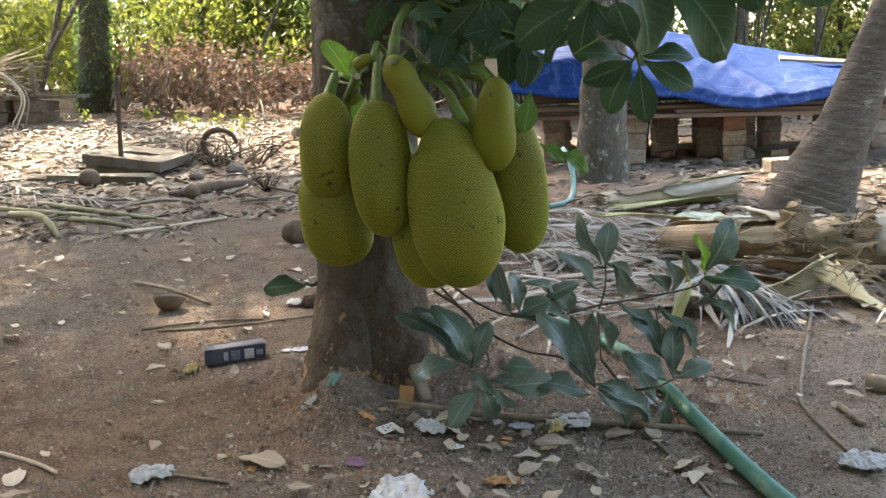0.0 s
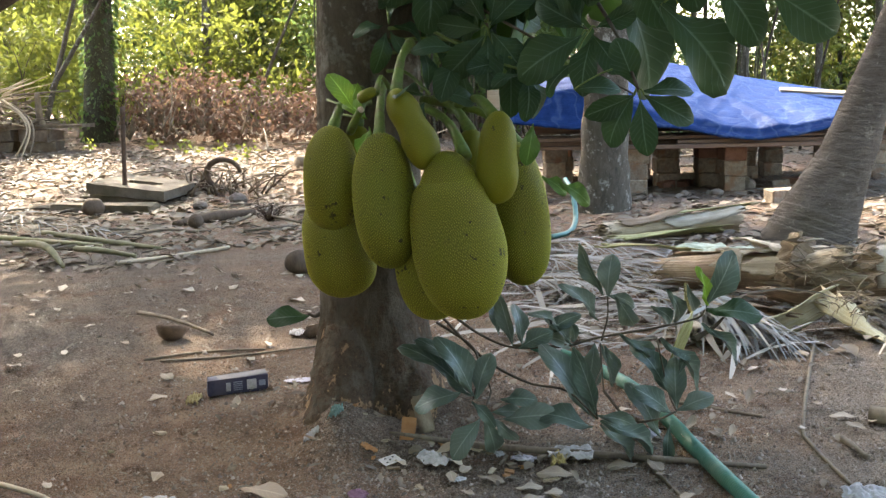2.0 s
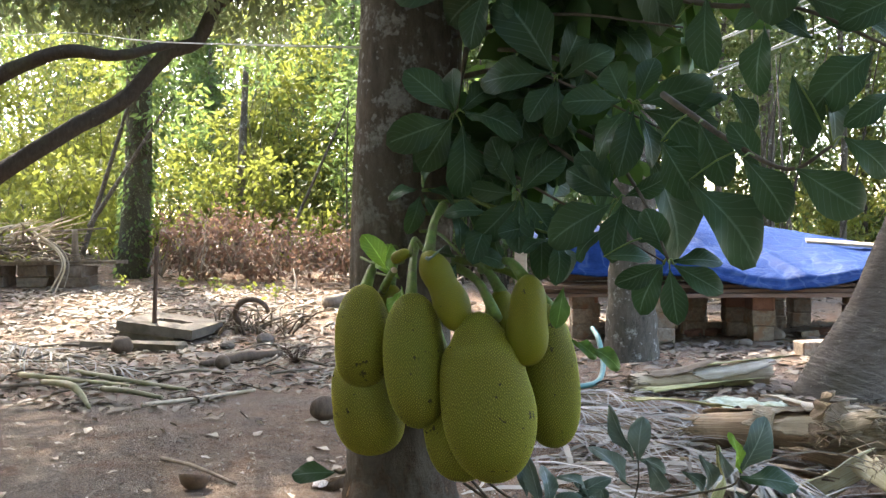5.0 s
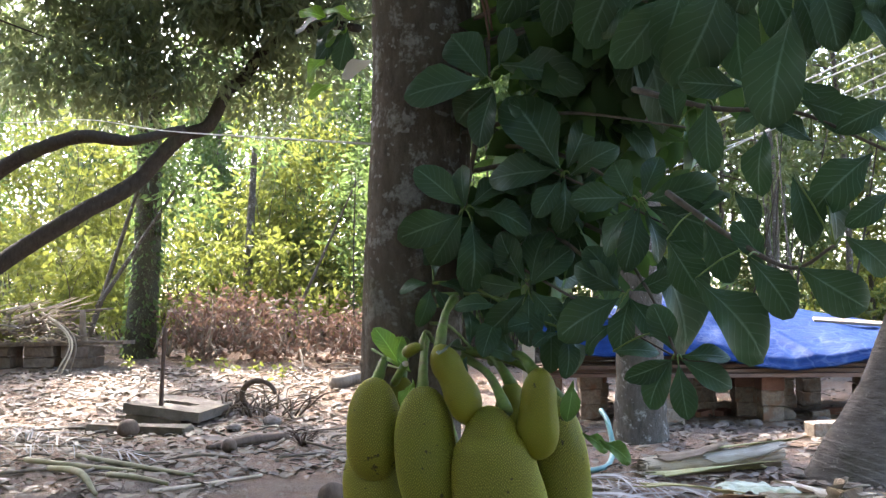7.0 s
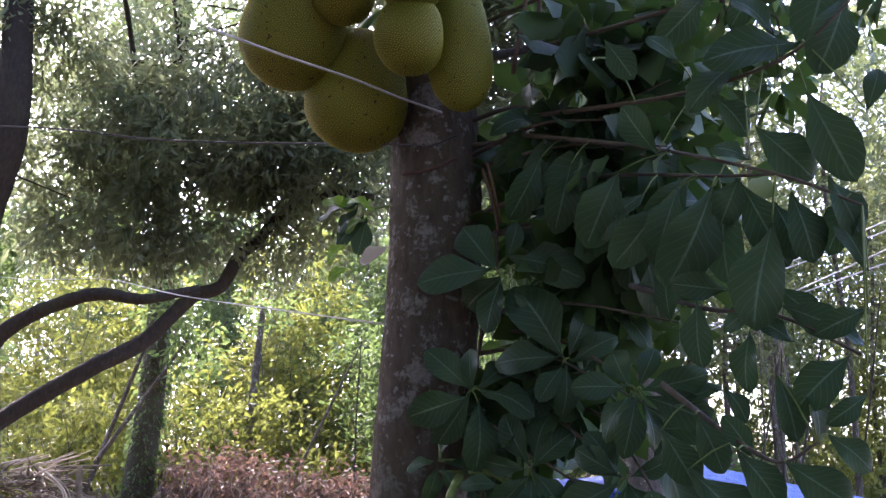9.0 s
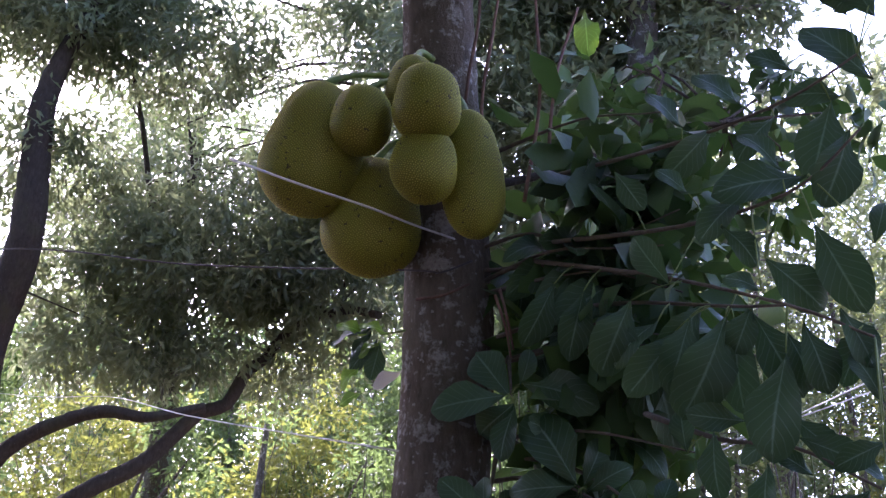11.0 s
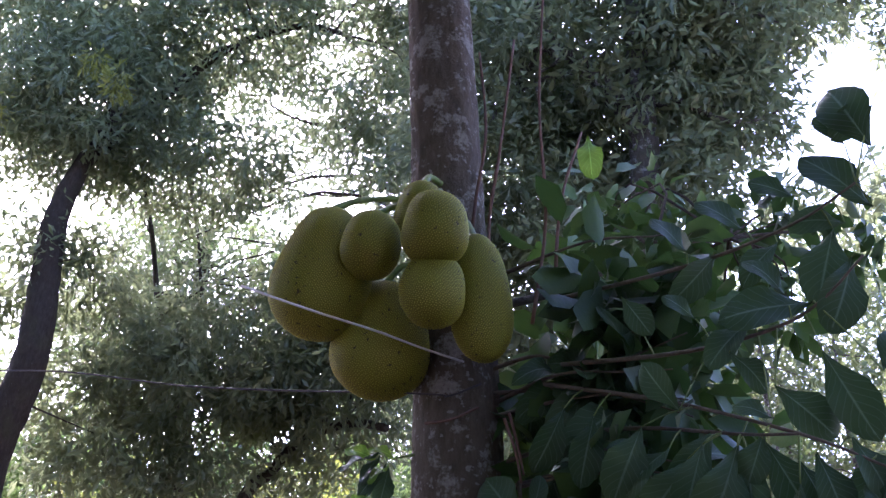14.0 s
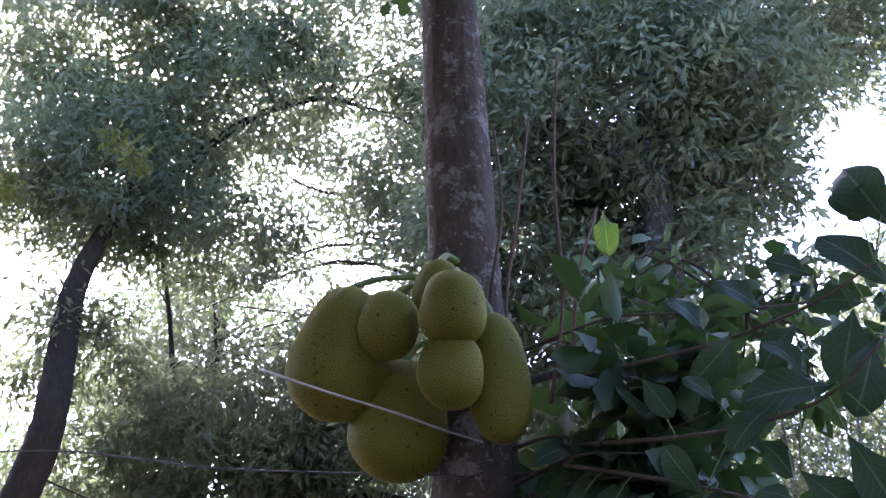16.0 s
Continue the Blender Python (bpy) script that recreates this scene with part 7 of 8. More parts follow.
for k in range(11):
    a = k * 2.4
    b = np.array([6.4, 6.6, 8.0])
    t = b + np.array([2.2 * math.cos(a), 2.2 * math.sin(a), gg.uniform(-0.6, 0.9)])
    line = smooth_line([b, (b + t) / 2 + [0, 0, 0.5], t], 24)
    part("frond_rib", tube(line, (0.03, 0.008), 6), GREEN_TWIG, palm)
    s = gg.uniform(0.1, 1, 90)
    ax = (t - b) / np.linalg.norm(t - b)
    sd = np.cross(ax, [0, 0, 1])
    d = ax * 0.5 + sd * gg.choice([-1, 1], 90)[:, None] + np.array([0, 0, -0.4])
    part("frond", leaf_cloud(line[(s * 23).astype(int)], d, 0.6, 0.035, LEAF_SMALL, k), WOOD_FOLIAGE, palm, kind="stuff")


def tree_of(name, at, label, line, radii, blobs, clumps, per, length, width, bark, leaf, seed, boughs=(), limbs=14, spread=0.3, hang=0.5, seg=16, template=LEAF_SMALL, bough_r=0.05, group=""):
    t = thing(name, at, label, "tree", group)
    p = smooth_line(line, 60)
    part("trunk", tube(p, radii, seg, None, 0.03, seed), bark, t)
    starts = [p[20:]]
    for b in boughs:
        bl = smooth_line(b[1], 36)
        part("bough", tube(bl, (b[0], b[0] * 0.45), 12, None, 0.04, seed + 7), bark, t)
        starts.append(bl[8:])
    if clumps:
        shape, c = crown(list(blobs) + broken_up(blobs, 9, seed), clumps, per, length, width, seed, spread, hang, template)
        part("crown", shape, leaf, t, kind="stuff")
        part("twigwork", limbs_to(np.vstack(starts), c, bough_r, seed + 3, limbs), bark, t, kind="stuff")
    return t


# tall pale tree behind, with a bough that leaves it level
tree_of("shade_tree", on_ground(1.02, 9.2), "tall tree with pale lichen-patched trunk and dense dark leaves",
        [(1.02, 9.2, -0.2), (1.02, 9.2, 0.6), (1.06, 9.2, 2.0), (1.10, 9.2, 4.0), (1.25, 9.2, 7.6), (1.3, 9.3, 10.5), (1.4, 9.3, 14)], (0.28, 0.225, 0.20, 0.18, 0.17, 0.12, 0.05),
        [(1.0, 9.6, 9.6, 2.6, 2.0, 2.0), (-0.6, 9.8, 7.6, 1.3, 1.3, 2.4), (2.2, 9.5, 9.7, 1.2, 1.3, 1.1), (1.6, 9.4, 6.8, 0.7, 0.8, 1.0), (0.6, 9.6, 5.4, 1.0, 1.0, 1.2), (4.3, 10.2, 11.0, 1.2, 1.2, 0.9), (0.4, 9.8, 11.6, 2.6, 1.8, 1.4), (3.2, 9.8, 11.4, 2.2, 1.6, 1.2), (-0.4, 10.2, 5.2, 0.9, 1.0, 1.0), (1.1, 9.8, 8.2, 1.6, 1.2, 1.1), (2.3, 9.7, 8.2, 0.9, 1.0, 0.7), (1.8, 9.6, 7.3, 0.8, 0.9, 0.6), (0.2, 9.6, 6.6, 1.1, 1.0, 0.9), (5.0, 10.0, 9.6, 0.7, 0.8, 0.6), (3.4, 9.8, 10.0, 0.9, 0.9, 0.7), (2.9, 9.9, 6.9, 0.7, 0.7, 0.4), (3.9, 10.0, 7.0, 0.6, 0.7, 0.4)],
        4600, 18, 0.16, 0.056, BARK_PALE, MANGO_FOLIAGE, 41,
        [(0.13, [(1.2, 9.2, 7.7), (0.6, 9.2, 8.7), (0.24, 9.2, 9.0), (0.1, 9.2, 9.8), (0.16, 9.2, 11.2)])], 34, 0.34, 0.9)
# mango tree with long slanting boughs
mango = tree_of("mango_tree", on_ground(-7.0, 10.8), "spreading mango tree with long slanting dark boughs and drooping leaves",
        [(-7.1, 10.8, 0.1), (-6.95, 10.8, 1.4), (-6.75, 10.5, 2.4), (-6.7, 10.2, 4.0), (-6.34, 10.0, 5.28), (-6.38, 10.0, 6.44), (-6.42, 10.0, 7.36), (-6.23, 10.0, 8.14), (-5.86, 10.0, 9.04)], (0.30, 0.26, 0.22, 0.22, 0.20, 0.17, 0.13, 0.07),
        [(-4.6, 11.6, 6.0, 1.9, 1.4, 1.1), (-2.6, 12.0, 5.6, 1.4, 1.2, 1.0), (-6.8, 10.8, 7.0, 1.3, 1.1, 0.9), (-4.9, 10.8, 8.6, 1.7, 1.2, 0.7), (-7.2, 10.6, 10.2, 2.4, 1.6, 1.6), (-4.6, 10.6, 11.2, 2.0, 1.6, 1.2),
         (-3.0, 11.4, 7.0, 1.2, 1.0, 0.8), (-5.6, 11.4, 4.5, 1.6, 0.9, 0.6), (-2.4, 11.2, 9.6, 1.0, 1.0, 1.2), (-1.4, 11.8, 8.0, 0.9, 0.9, 1.2), (-7.4, 10.0, 12.4, 2.4, 1.6, 1.4), (-4.4, 10.4, 13.0, 2.6, 1.6, 1.4), (-6.2, 10.2, 9.6, 1.6, 1.2, 1.4), (-1.6, 11.4, 11.6, 1.4, 1.2, 1.2), (-4.1, 12, 4.5, 1.0, 0.6, 0.5), (-3.2, 12.2, 4.3, 0.7, 0.5, 0.5)] +
        [(-6.7, 11.0, 5.6, 1.0, 0.8, 0.6), (-5.4, 11.5, 5.7, 1.1, 0.8, 0.6), (-5.5, 11.8, 4.5, 0.9, 0.7, 0.5), (-4.2, 12.0, 5.7, 1.1, 0.8, 0.6), (-3.0, 12.0, 5.4, 0.8, 0.7, 0.7), (-3.1, 12.0, 6.3, 0.8, 0.7, 0.6), (-6.1, 11.6, 5.1, 1.3, 0.8, 0.5),
         (-2.4, 12.9, 7.2, 1.2, 0.9, 1.0)],
        5700, 17, 0.165, 0.050, BARK_DARK, MANGO_FOLIAGE, 43,
        [(0.118, [(-6.95, 10.8, 1.4), (-6.63, 11.0, 1.89), (-5.68, 11.2, 2.53), (-5.06, 11.5, 2.96), (-4.57, 11.7, 3.56), (-4.2, 11.8, 3.72), (-4.01, 11.9, 4.16), (-3.78, 12.0, 4.4), (-3.48, 12.0, 4.78), (-3.09, 12.0, 4.96), (-2.61, 11.8, 5.0), (-2.1, 11.4, 4.8)]),
         (0.11, [(-6.75, 10.5, 2.5), (-6.27, 10.5, 3.03), (-5.35, 10.5, 3.38), (-4.66, 10.5, 3.32), (-4.1, 10.8, 3.5)]),
         (0.055, [(-5.25, 12.4, 4.27), (-5.44, 12.2, 5.2), (-5.68, 12.0, 6.53), (-6.0, 12.0, 7.95), (-6.31, 12.0, 9.02), (-6.82, 12.0, 10.85)]), (0.04, [(-5.68, 14.2, 5.81), (-5.85, 14.0, 7.35), (-6.2, 14.0, 9.21), (-6.5, 14.0, 10.52)]),
         (0.08, [(-6.23, 10.0, 8.14), (-4.8, 10.6, 10.4), (-3.7, 11, 11.2), (-3.0, 11, 11.0)])], 46, 0.36, 1.3, bough_r=0.018)

# broad tree added out of view; its dense crown blocks light from the yard
tree_of("shade_tree", on_ground(-7.6, -1.6), "unseen broad tree added so that its dense crown shades the yard",
        [(-7.6, -1.6, -0.2), (-7.5, -1.6, 2.0), (-7.2, -1.5, 4.5), (-6.8, -1.4, 7.0), (-6.4, -1.2, 9.5)], (0.42, 0.34, 0.30, 0.22, 0.08),
        [(-6.0, 0.2, 8.8, 3.2, 2.8, 1.2), (-9.6, -1.0, 8.4, 3.0, 3.2, 1.2), (-5.0, -4.0, 8.6, 4.0, 3.0, 1.2), (-2.2, -3.6, 8.8, 2.6, 3.0, 1.1), (-2.8, -8.0, 8.4, 3.6, 3.0, 1.2), (-8.5, -6.5, 8.2, 3.4, 3.0, 1.2), (-5.8, 3.6, 8.8, 2.2, 2.2, 1.0), (-9.4, 6.4, 9.2, 2.4, 2.4, 1.2), (-11.0, 9.0, 9.0, 2.2, 2.0, 1.2), (1.6, -2.6, 8.8, 2.6, 2.6, 1.0), (2.4, -7.0, 8.6, 3.0, 2.6, 1.0)],
        2600, 10, 0.42, 0.20, BARK_DARK, MANGO_FOLIAGE, 45,
        [(0.18, [(-7.0, -1.4, 6.2), (-4.6, -2.4, 7.6), (-3.0, -3.2, 8.3), (-1.6, -3.6, 8.8)]), (0.15, [(-7.2, -1.5, 5.0), (-6.6, -4.0, 7.0), (-4.0, -7.0, 8.2)])], 30, 0.5, 0.6)

spray = crown([(-5.08, 8.5, 8.42, 0.22, 0.2, 0.16), (-6.63, 8.5, 8.13, 0.20, 0.2, 0.2), (-5.36, 8.5, 8.71, 0.18, 0.2, 0.12)], 46, 9, 0.13, 0.035, 49, 0.16, 1.4)[0]
part("young_spray", spray, BUSH_FOLIAGE, mango, "hanging sprays of sunlit young leaves", kind="stuff")

# thin-leaved tall tree behind, its crown full of small gaps
tree_of("shade_tree", on_ground(-1.95, 15.2), "tall slender tree with a thin crown of small backlit leaves",
        [(-1.95, 15.2, 0.0), (-1.95, 15.2, 4.0), (-2.0, 15.0, 8.0), (-2.3, 14.8, 12.0), (-2.6, 14.6, 16.0)], (0.13, 0.11, 0.09, 0.07, 0.03),
        [(-6.6, 14.5, 13.7, 1.5, 1.2, 1.4), (-4.4, 14.5, 14.3, 1.5, 1.2, 1.4), (-5.1, 14.5, 11.5, 1.5, 1.2, 1.4), (-3.1, 14.5, 11.8, 1.5, 1.2, 1.4), (-6.6, 14.5, 9.7, 1.5, 1.2, 1.4), (-4.0, 14.5, 9.1, 1.5, 1.2, 1.4), (-1.3, 14.5, 13.7, 1.5, 1.2, 1.4), (-7.7, 14.5, 11.6, 1.5, 1.2, 1.4), (-5.5, 14.5, 7.8, 1.5, 1.2, 1.4), (-7.5, 14.5, 8.1, 1.5, 1.2, 1.4), (-2.9, 14.5, 7.7, 1.5, 1.2, 1.4), (-1.5, 14.5, 10.2, 1.5, 1.2, 1.4), (-2.9, 15.6, 6.8, 1.1, 0.9, 0.9), (-2.0, 15.8, 6.6, 1.0, 0.9, 0.8)],
        2450, 13, 0.15, 0.055, BARK_DARK, MANGO_FOLIAGE, 47, (), 40, 0.5, 0.8, 10)

# climber-covered tree and its neighbours on the rise
vine_tree = tree_of("forest_tree", on_ground(-7.55, 17.2), "tall tree with trunk wrapped in climbing leaves",
                    [(-7.6, 17.2, 0.2), (-7.5, 17.2, 1.5), (-7.35, 17.1, 3.2), (-7.3, 17, 6), (-7.3, 17, 11)], (0.34, 0.27, 0.24, 0.22, 0.12),
                    # last two blobs are added to throw dappled shade on the litter
                    [(-7.4, 17, 9.6, 2.6, 2.2, 2.6), (-8.6, 17.4, 7.2, 1.6, 1.4, 1.2), (-5.2, 18.4, 9.4, 2.0, 1.8, 1.5), (-9.8, 17.6, 9.4, 1.8, 1.8, 1.5)], 620, 12, 0.20, 0.075, BARK_VINE, WOOD_FOLIAGE, 51, (), 12, 0.4)
gg = np.random.default_rng(4)
zz, aa = gg.uniform(0.5, 5.5, 900), gg.uniform(0, 6.28, 900)
cx = np.interp(zz, [0.2, 1.5, 3.2, 6], [-7.6, -7.5, -7.35, -7.3])
vp = np.stack([cx + 0.27 * np.cos(aa), 17.15 + 0.27 * np.sin(aa), zz], 1)
part("climber", leaf_cloud(vp, np.stack([np.cos(aa), np.sin(aa), np.full(900, -0.9)], 1), 0.12, 0.075, LEAF_SMALL, 5), WOOD_FOLIAGE, vine_tree, "green climbing leaves", kind="stuff")

# ---- woods behind ----


def slender_tree(seed, height, r, blobs, clumps, leaf, bark, length, width):
    gg = random.Random(seed)
    t = tree_of("forest_tree", (0, 0, 0), "slender forest tree with light green leaves", [(0, 0, -0.3), (gg.uniform(-.1, .1), 0, height * 0.3), (gg.uniform(-.3, .3), 0, height * 0.65), (gg.uniform(-.5, .5), 0, height)],
                (r, r * 0.8, r * 0.6, r * 0.2), blobs, clumps, 11, length, width, bark, leaf, seed, (), 12, 0.42, 0.5, 9, bough_r=0.03, group="woodland trees")
    return t


def shrub(seed, w, h, leaf, label, clumps=60, length=0.17, width=0.075, per=11):
    s = thing("shrub", (0, 0, 0), label, "shrub", "undergrowth")
    shape, c = crown(broken_up([(0, 0, h * 0.55, w, w * 0.8, h * 0.5), (w * 0.5, 0.1, h * 0.3, w * 0.7, w * 0.6, h * 0.3), (-w * 0.5, 0, h * 0.35, w * 0.7, w * 0.6, h * 0.34)], 6 + int(2 * h), seed), clumps, per, length, width, seed, 0.3, 0.2)
    part("foliage", shape, leaf, s, kind="stuff")
    part("stemwork", limbs_to([(0, 0, 0), (0.2, 0, 0.0), (-0.2, 0.1, 0.0)], c, 0.018, seed, 14, 4), TWIG, s, kind="stuff")
    return s


protos = [slender_tree(61, 11, 0.085, [(0, 0, 8.2, 1.7, 1.5, 2.4), (0.5, 0, 5.0, 1.3, 1.2, 1.2)], 330, WOOD_FOLIAGE, BARK_PALE, 0.22, 0.10),
          slender_tree(62, 12.5, 0.075, [(0, 0, 9.0, 1.8, 1.6, 3.0), (-0.4, 0, 5.0, 1.2, 1.1, 1.6)], 250, GREY_FOLIAGE, BARK_PALE, 0.19, 0.08),
          slender_tree(63, 9, 0.065, [(0, 0, 6.4, 1.6, 1.5, 2.4), (0.3, 0, 3.2, 1.2, 1.0, 1.2)], 330, WOOD_FOLIAGE, BARK_PALE, 0.20, 0.085),
          slender_tree(64, 13, 0.11, [(0, 0, 10.0, 2.3, 2.0, 2.6), (0.6, 0, 6.5, 1.6, 1.4, 1.5)], 380, BUSH_FOLIAGE, BARK_VINE, 0.24, 0.11)]
shrubs = [shrub(71, 1.0, 2.0, BUSH_FOLIAGE, "sunlit yellow-green leafy shrub"), shrub(72, 1.2, 2.8, BUSH_FOLIAGE, "tall sunlit yellow-green shrub", 90),
          shrub(73, 1.1, 2.2, WOOD_FOLIAGE, "green leafy undergrowth shrub", 70), shrub(74, 1.3, 3.4, WOOD_FOLIAGE, "tall dense green shrub", 150, 0.17, 0.07),
          shrub(75, 1.9, 7.0, WOOD_FOLIAGE, "high thicket of fresh green leaves", 370, 0.19, 0.075), shrub(76, 1.9, 6.2, BUSH_FOLIAGE, "high thicket of sunlit yellow-green leaves", 330, 0.20, 0.08)]
g = random.Random(5)
used_t, used_s = set(), set()


def plant(kind, k, x, y):
    proto = (protos if kind == "t" else shrubs)[k]
    seen = used_t if kind == "t" else used_s
    m = Matrix.Translation(on_ground(x, y)) @ pose(0, 0, 0, 0, 0, g.uniform(0, 360))
    if k not in seen:
        seen.add(k)
        proto.matrix_basis = m
    else:
        copy_thing(proto, m)


# woodland behind the yard: first rank, then deeper ones
for k in range(18):
    y = g.uniform(20, 36)
    x = g.uniform(-0.10, 0.52) * y
    plant("t", g.choice((1, 1, 1, 3) if x > 1.5 else (0, 2, 2)), x, y)
for x, y, k in [(-12.5, 19, 2), (-5.3, 27, 0), (-3.0, 26, 2), (-1.6, 24, 0), (-0.6, 20.6, 2), (0.2, 21, 2), (-15, 26, 1), (-20, 30, 0), (-8.5, 32, 1), (-12, 34, 0), (-4, 33, 1), (4.5, 19, 1), (6.2, 20, 1), (7.8, 21, 1), (5.4, 23, 1), (9.5, 19, 2),
                (7.0, 17.0, 1), (3.4, 21, 1), (-14, 16, 2), (11, 15, 0), (-2.3, 23, 2)]:
    plant("t", k, x, y)
for k in range(32):
    y = g.uniform(19.5, 34)
    x = g.uniform(-0.6, 0.5) * y
    plant("s", g.choice((2, 0, 2, 1)) if x > 2 else g.choice((2, 3, 3, 2, 1)) if x > -4 else g.choice((0, 1, 1, 0, 3)), x, y)
for x, y, k in [(-10.2, 15.6, 0), (-9.4, 17.6, 1), (-8.6, 19.2, 1), (-6.6, 19.5, 1), (-5.4, 20, 1), (-4.6, 19.4, 0), (-3.3, 19.2, 3), (-2.4, 18.6, 3), (-1.4, 18.4, 3), (-0.6, 18.2, 3), (0.5, 18.5, 3), (-11.5, 17, 1),
                (8.2, 16, 3), (2.4, 17.5, 2), (9.0, 13, 2)]:
    plant("s", k, x, y)
for k in range(9):
    plant("s", 4 if k > 4 else g.choice((5, 5, 4)), -13.5 + 1.75 * k + g.uniform(-.5, .5), 22.5 + g.uniform(-1.2, 1.5))
for k in range(8):
    plant("s", g.choice((4, 5)) if k < 3 else g.choice((0, 2)), -18 + 4.6 * k + g.uniform(-.8, .8), 29 + g.uniform(-2, 2))
for k in range(7):
    if k in (0, 3, 6):
        plant("s", (1, 2, 0)[k % 3], 2.6 + 1.3 * k, 20.5 + g.uniform(-.8, .8))
    plant("s", (5, 4)[k % 2], 4.2 + 2.1 * k, 26.5 + g.uniform(-1, 1))
for x, y, k in [(-17, 33, 3), (-13, 35, 0), (-9, 36, 3), (-5, 35, 0), (-1, 34, 3), (3, 32, 1), (-11, 31, 1), (-7, 33, 0), (-3, 36, 1), (7, 30, 0), (11, 30, 3), (15, 32, 0), (9, 27, 1), (5.5, 28, 0)]:
    plant("t", k, x, y)
# a deeper rank of leafy trees that closes the woods on the rise
g2 = random.Random(19)
for k in range(9):
    plant("t", (2, 0, 2)[k % 3], -19.0 + 2.2 * k + g2.uniform(-.6, .6), 30.0 + 2.0 * (k % 2) + g2.uniform(-.8, .8))
for k in range(14):
    plant("s", (4, 5, 4)[k % 3], -20.0 + 1.55 * k + g2.uniform(-.4, .4), 29.5 + g2.uniform(-1, 1))
for k in range(10):
    plant("t", (1, 2)[k % 2], 2.2 + 1.5 * k + g2.uniform(-.4, .4), 29.0 + g2.uniform(-2, 2))
# unseen trees added behind the camera and to its sides close the yard
for x, y, k in [(-12, 3, 3), (-13, -6, 0), (-7, -15, 3), (1, -17, 0), (8, -16, 3), (15, -9, 1), (-11, 9, 2)]:
    plant("t", k, x, y)

# unseen thickets and trees ringed round the back to cut sky light on the fruits
for k in range(15):
    a = radians(98 + 13.0 * k)
    plant("s", (4, 5)[k % 2], 11.5 * math.sin(a) - 1.0, 11.5 * math.cos(a) + 1.0)
for k in range(6):
    plant("s", (4, 5)[k % 2], -10.5 - (k % 2), 2.0 + 2.0 * k)
for k in range(26):
    a = radians(92 + 7.4 * k)
    plant("t", (3, 0, 2)[k % 3], (9.5 + 1.6 * (k % 2)) * math.sin(a) - 0.6, (9.5 + 1.6 * (k % 2)) * math.cos(a) + 0.8)

# bare saplings and thin trunks that stand clear of the leaves
for k, (pts, r) in enumerate([([(-8.21, 16.50, 0.91), (-7.67, 16.50, 2.50)], 0.05), ([(-7.97, 16.30, 1.44), (-7.25, 16.30, 2.47)], 0.045), ([(-4.83, 18.50, 1.36), (-4.28, 18.50, 2.52)], 0.035), ([(-6.45, 20.00, 0.83), (-6.34, 20.00, 2.69)], 0.12)]):
    top = np.array(pts[-1]) + (np.array(pts[-1]) - np.array(pts[0])) * 1.2
    sap = thing("sapling", pts[0], "bare slender sapling trunk in the woods", "sapling", "saplings")
    part("trunk", tube([pts[0], pts[-1], top], (r, r * 0.8, r * 0.5), 9, 20, 0.04, k), BARK_PALE, sap)
    shape, c = crown([(*top, 0.7, 0.6, 0.6)], 26, 9, 0.17, 0.07, 140 + k, 0.3, 0.3)
    part("foliage", shape, WOOD_FOLIAGE, sap, kind="stuff")

g = random.Random(88)
for k in range(34):
    x, y = (g.uniform(-3.6, -0.2), g.uniform(16.8, 18.6)) if k < 22 else (g.uniform(3.0, 8.0), g.uniform(15.5, 19.0))
    a = on_ground(x, y, -0.05)
    h, lean = g.uniform(2.6, 5.0), g.uniform(-.12, .28)
    tip = a + Vector((lean * h, g.uniform(-.3, .3), h))
    solo("sapling", tube([a, a.lerp(tip, 0.5) + Vector((g.uniform(-.12, .12), 0, 0)), tip], (g.uniform(0.018, 0.035), 0.010), 6, 10, 0.05, k), (BARK_PALE, BARK_VINE, BARK_DARK)[k % 3],
         "thin bare stem standing in the undergrowth", "sapling", "thin stems", at=a)

# heap of cut branches with brown dead leaves
heap = thing("brush_heap", on_ground(-4.9, 16.2), "long heap of cut branches with withered brown leaves", "brush heap")
shape, ends = crown([(-6.5, 17.2, 1.25, 0.6, 0.6, 0.62), (-5.6, 16.8, 1.15, 0.9, 0.8, 0.72), (-4.5, 16.6, 1.05, 1.1, 0.8, 0.55), (-3.3, 16.2, 0.9, 1.0, 0.7, 0.60), (-2.2, 16.0, 0.75, 0.8, 0.6, 0.45)], 330, 11, 0.125, 0.056, 81, 0.27, 0.85)
part("dead_foliage", shape, DRY_BUSH, heap, kind="stuff")
starts = [tuple(on_ground(x + g.uniform(-.2, .2), 16.2 + g.uniform(-.5, .7), g.uniform(-0.1, 0.35))) for x in np.arange(-6.8, -1.6, 0.045)]
part("twigwork", limbs_to(starts, ends, 0.016, 83, 260, 4), DEAD_WOOD, heap, kind="stuff")
for k in range(14):
    a = on_ground(g.uniform(-4.4, -1.4), g.uniform(13.6, 15.4), 0.04)
    b = a + Vector((g.uniform(-.9, .9), g.uniform(-.3, .9), g.uniform(0.05, .5)))
    solo("branch", tube([a, (a + b) / 2 + Vector((0, 0, .08)), b], (g.uniform(0.012, 0.026), 0.008), 7, 10, 0.14, k), DEAD_WOOD, "bare grey cut branch lying by a brush heap", "branch", "cut branches", at=a)
solo("branch", tube([on_ground(-2.9, 13.2, 0.06), on_ground(-2.2, 13.9, 0.16), on_ground(-1.1, 14.6, 0.25)], (0.10, 0.07), 10, 16, 0.05, 3), DEAD_WOOD, "thick grey fallen branch", "branch", "cut branches")

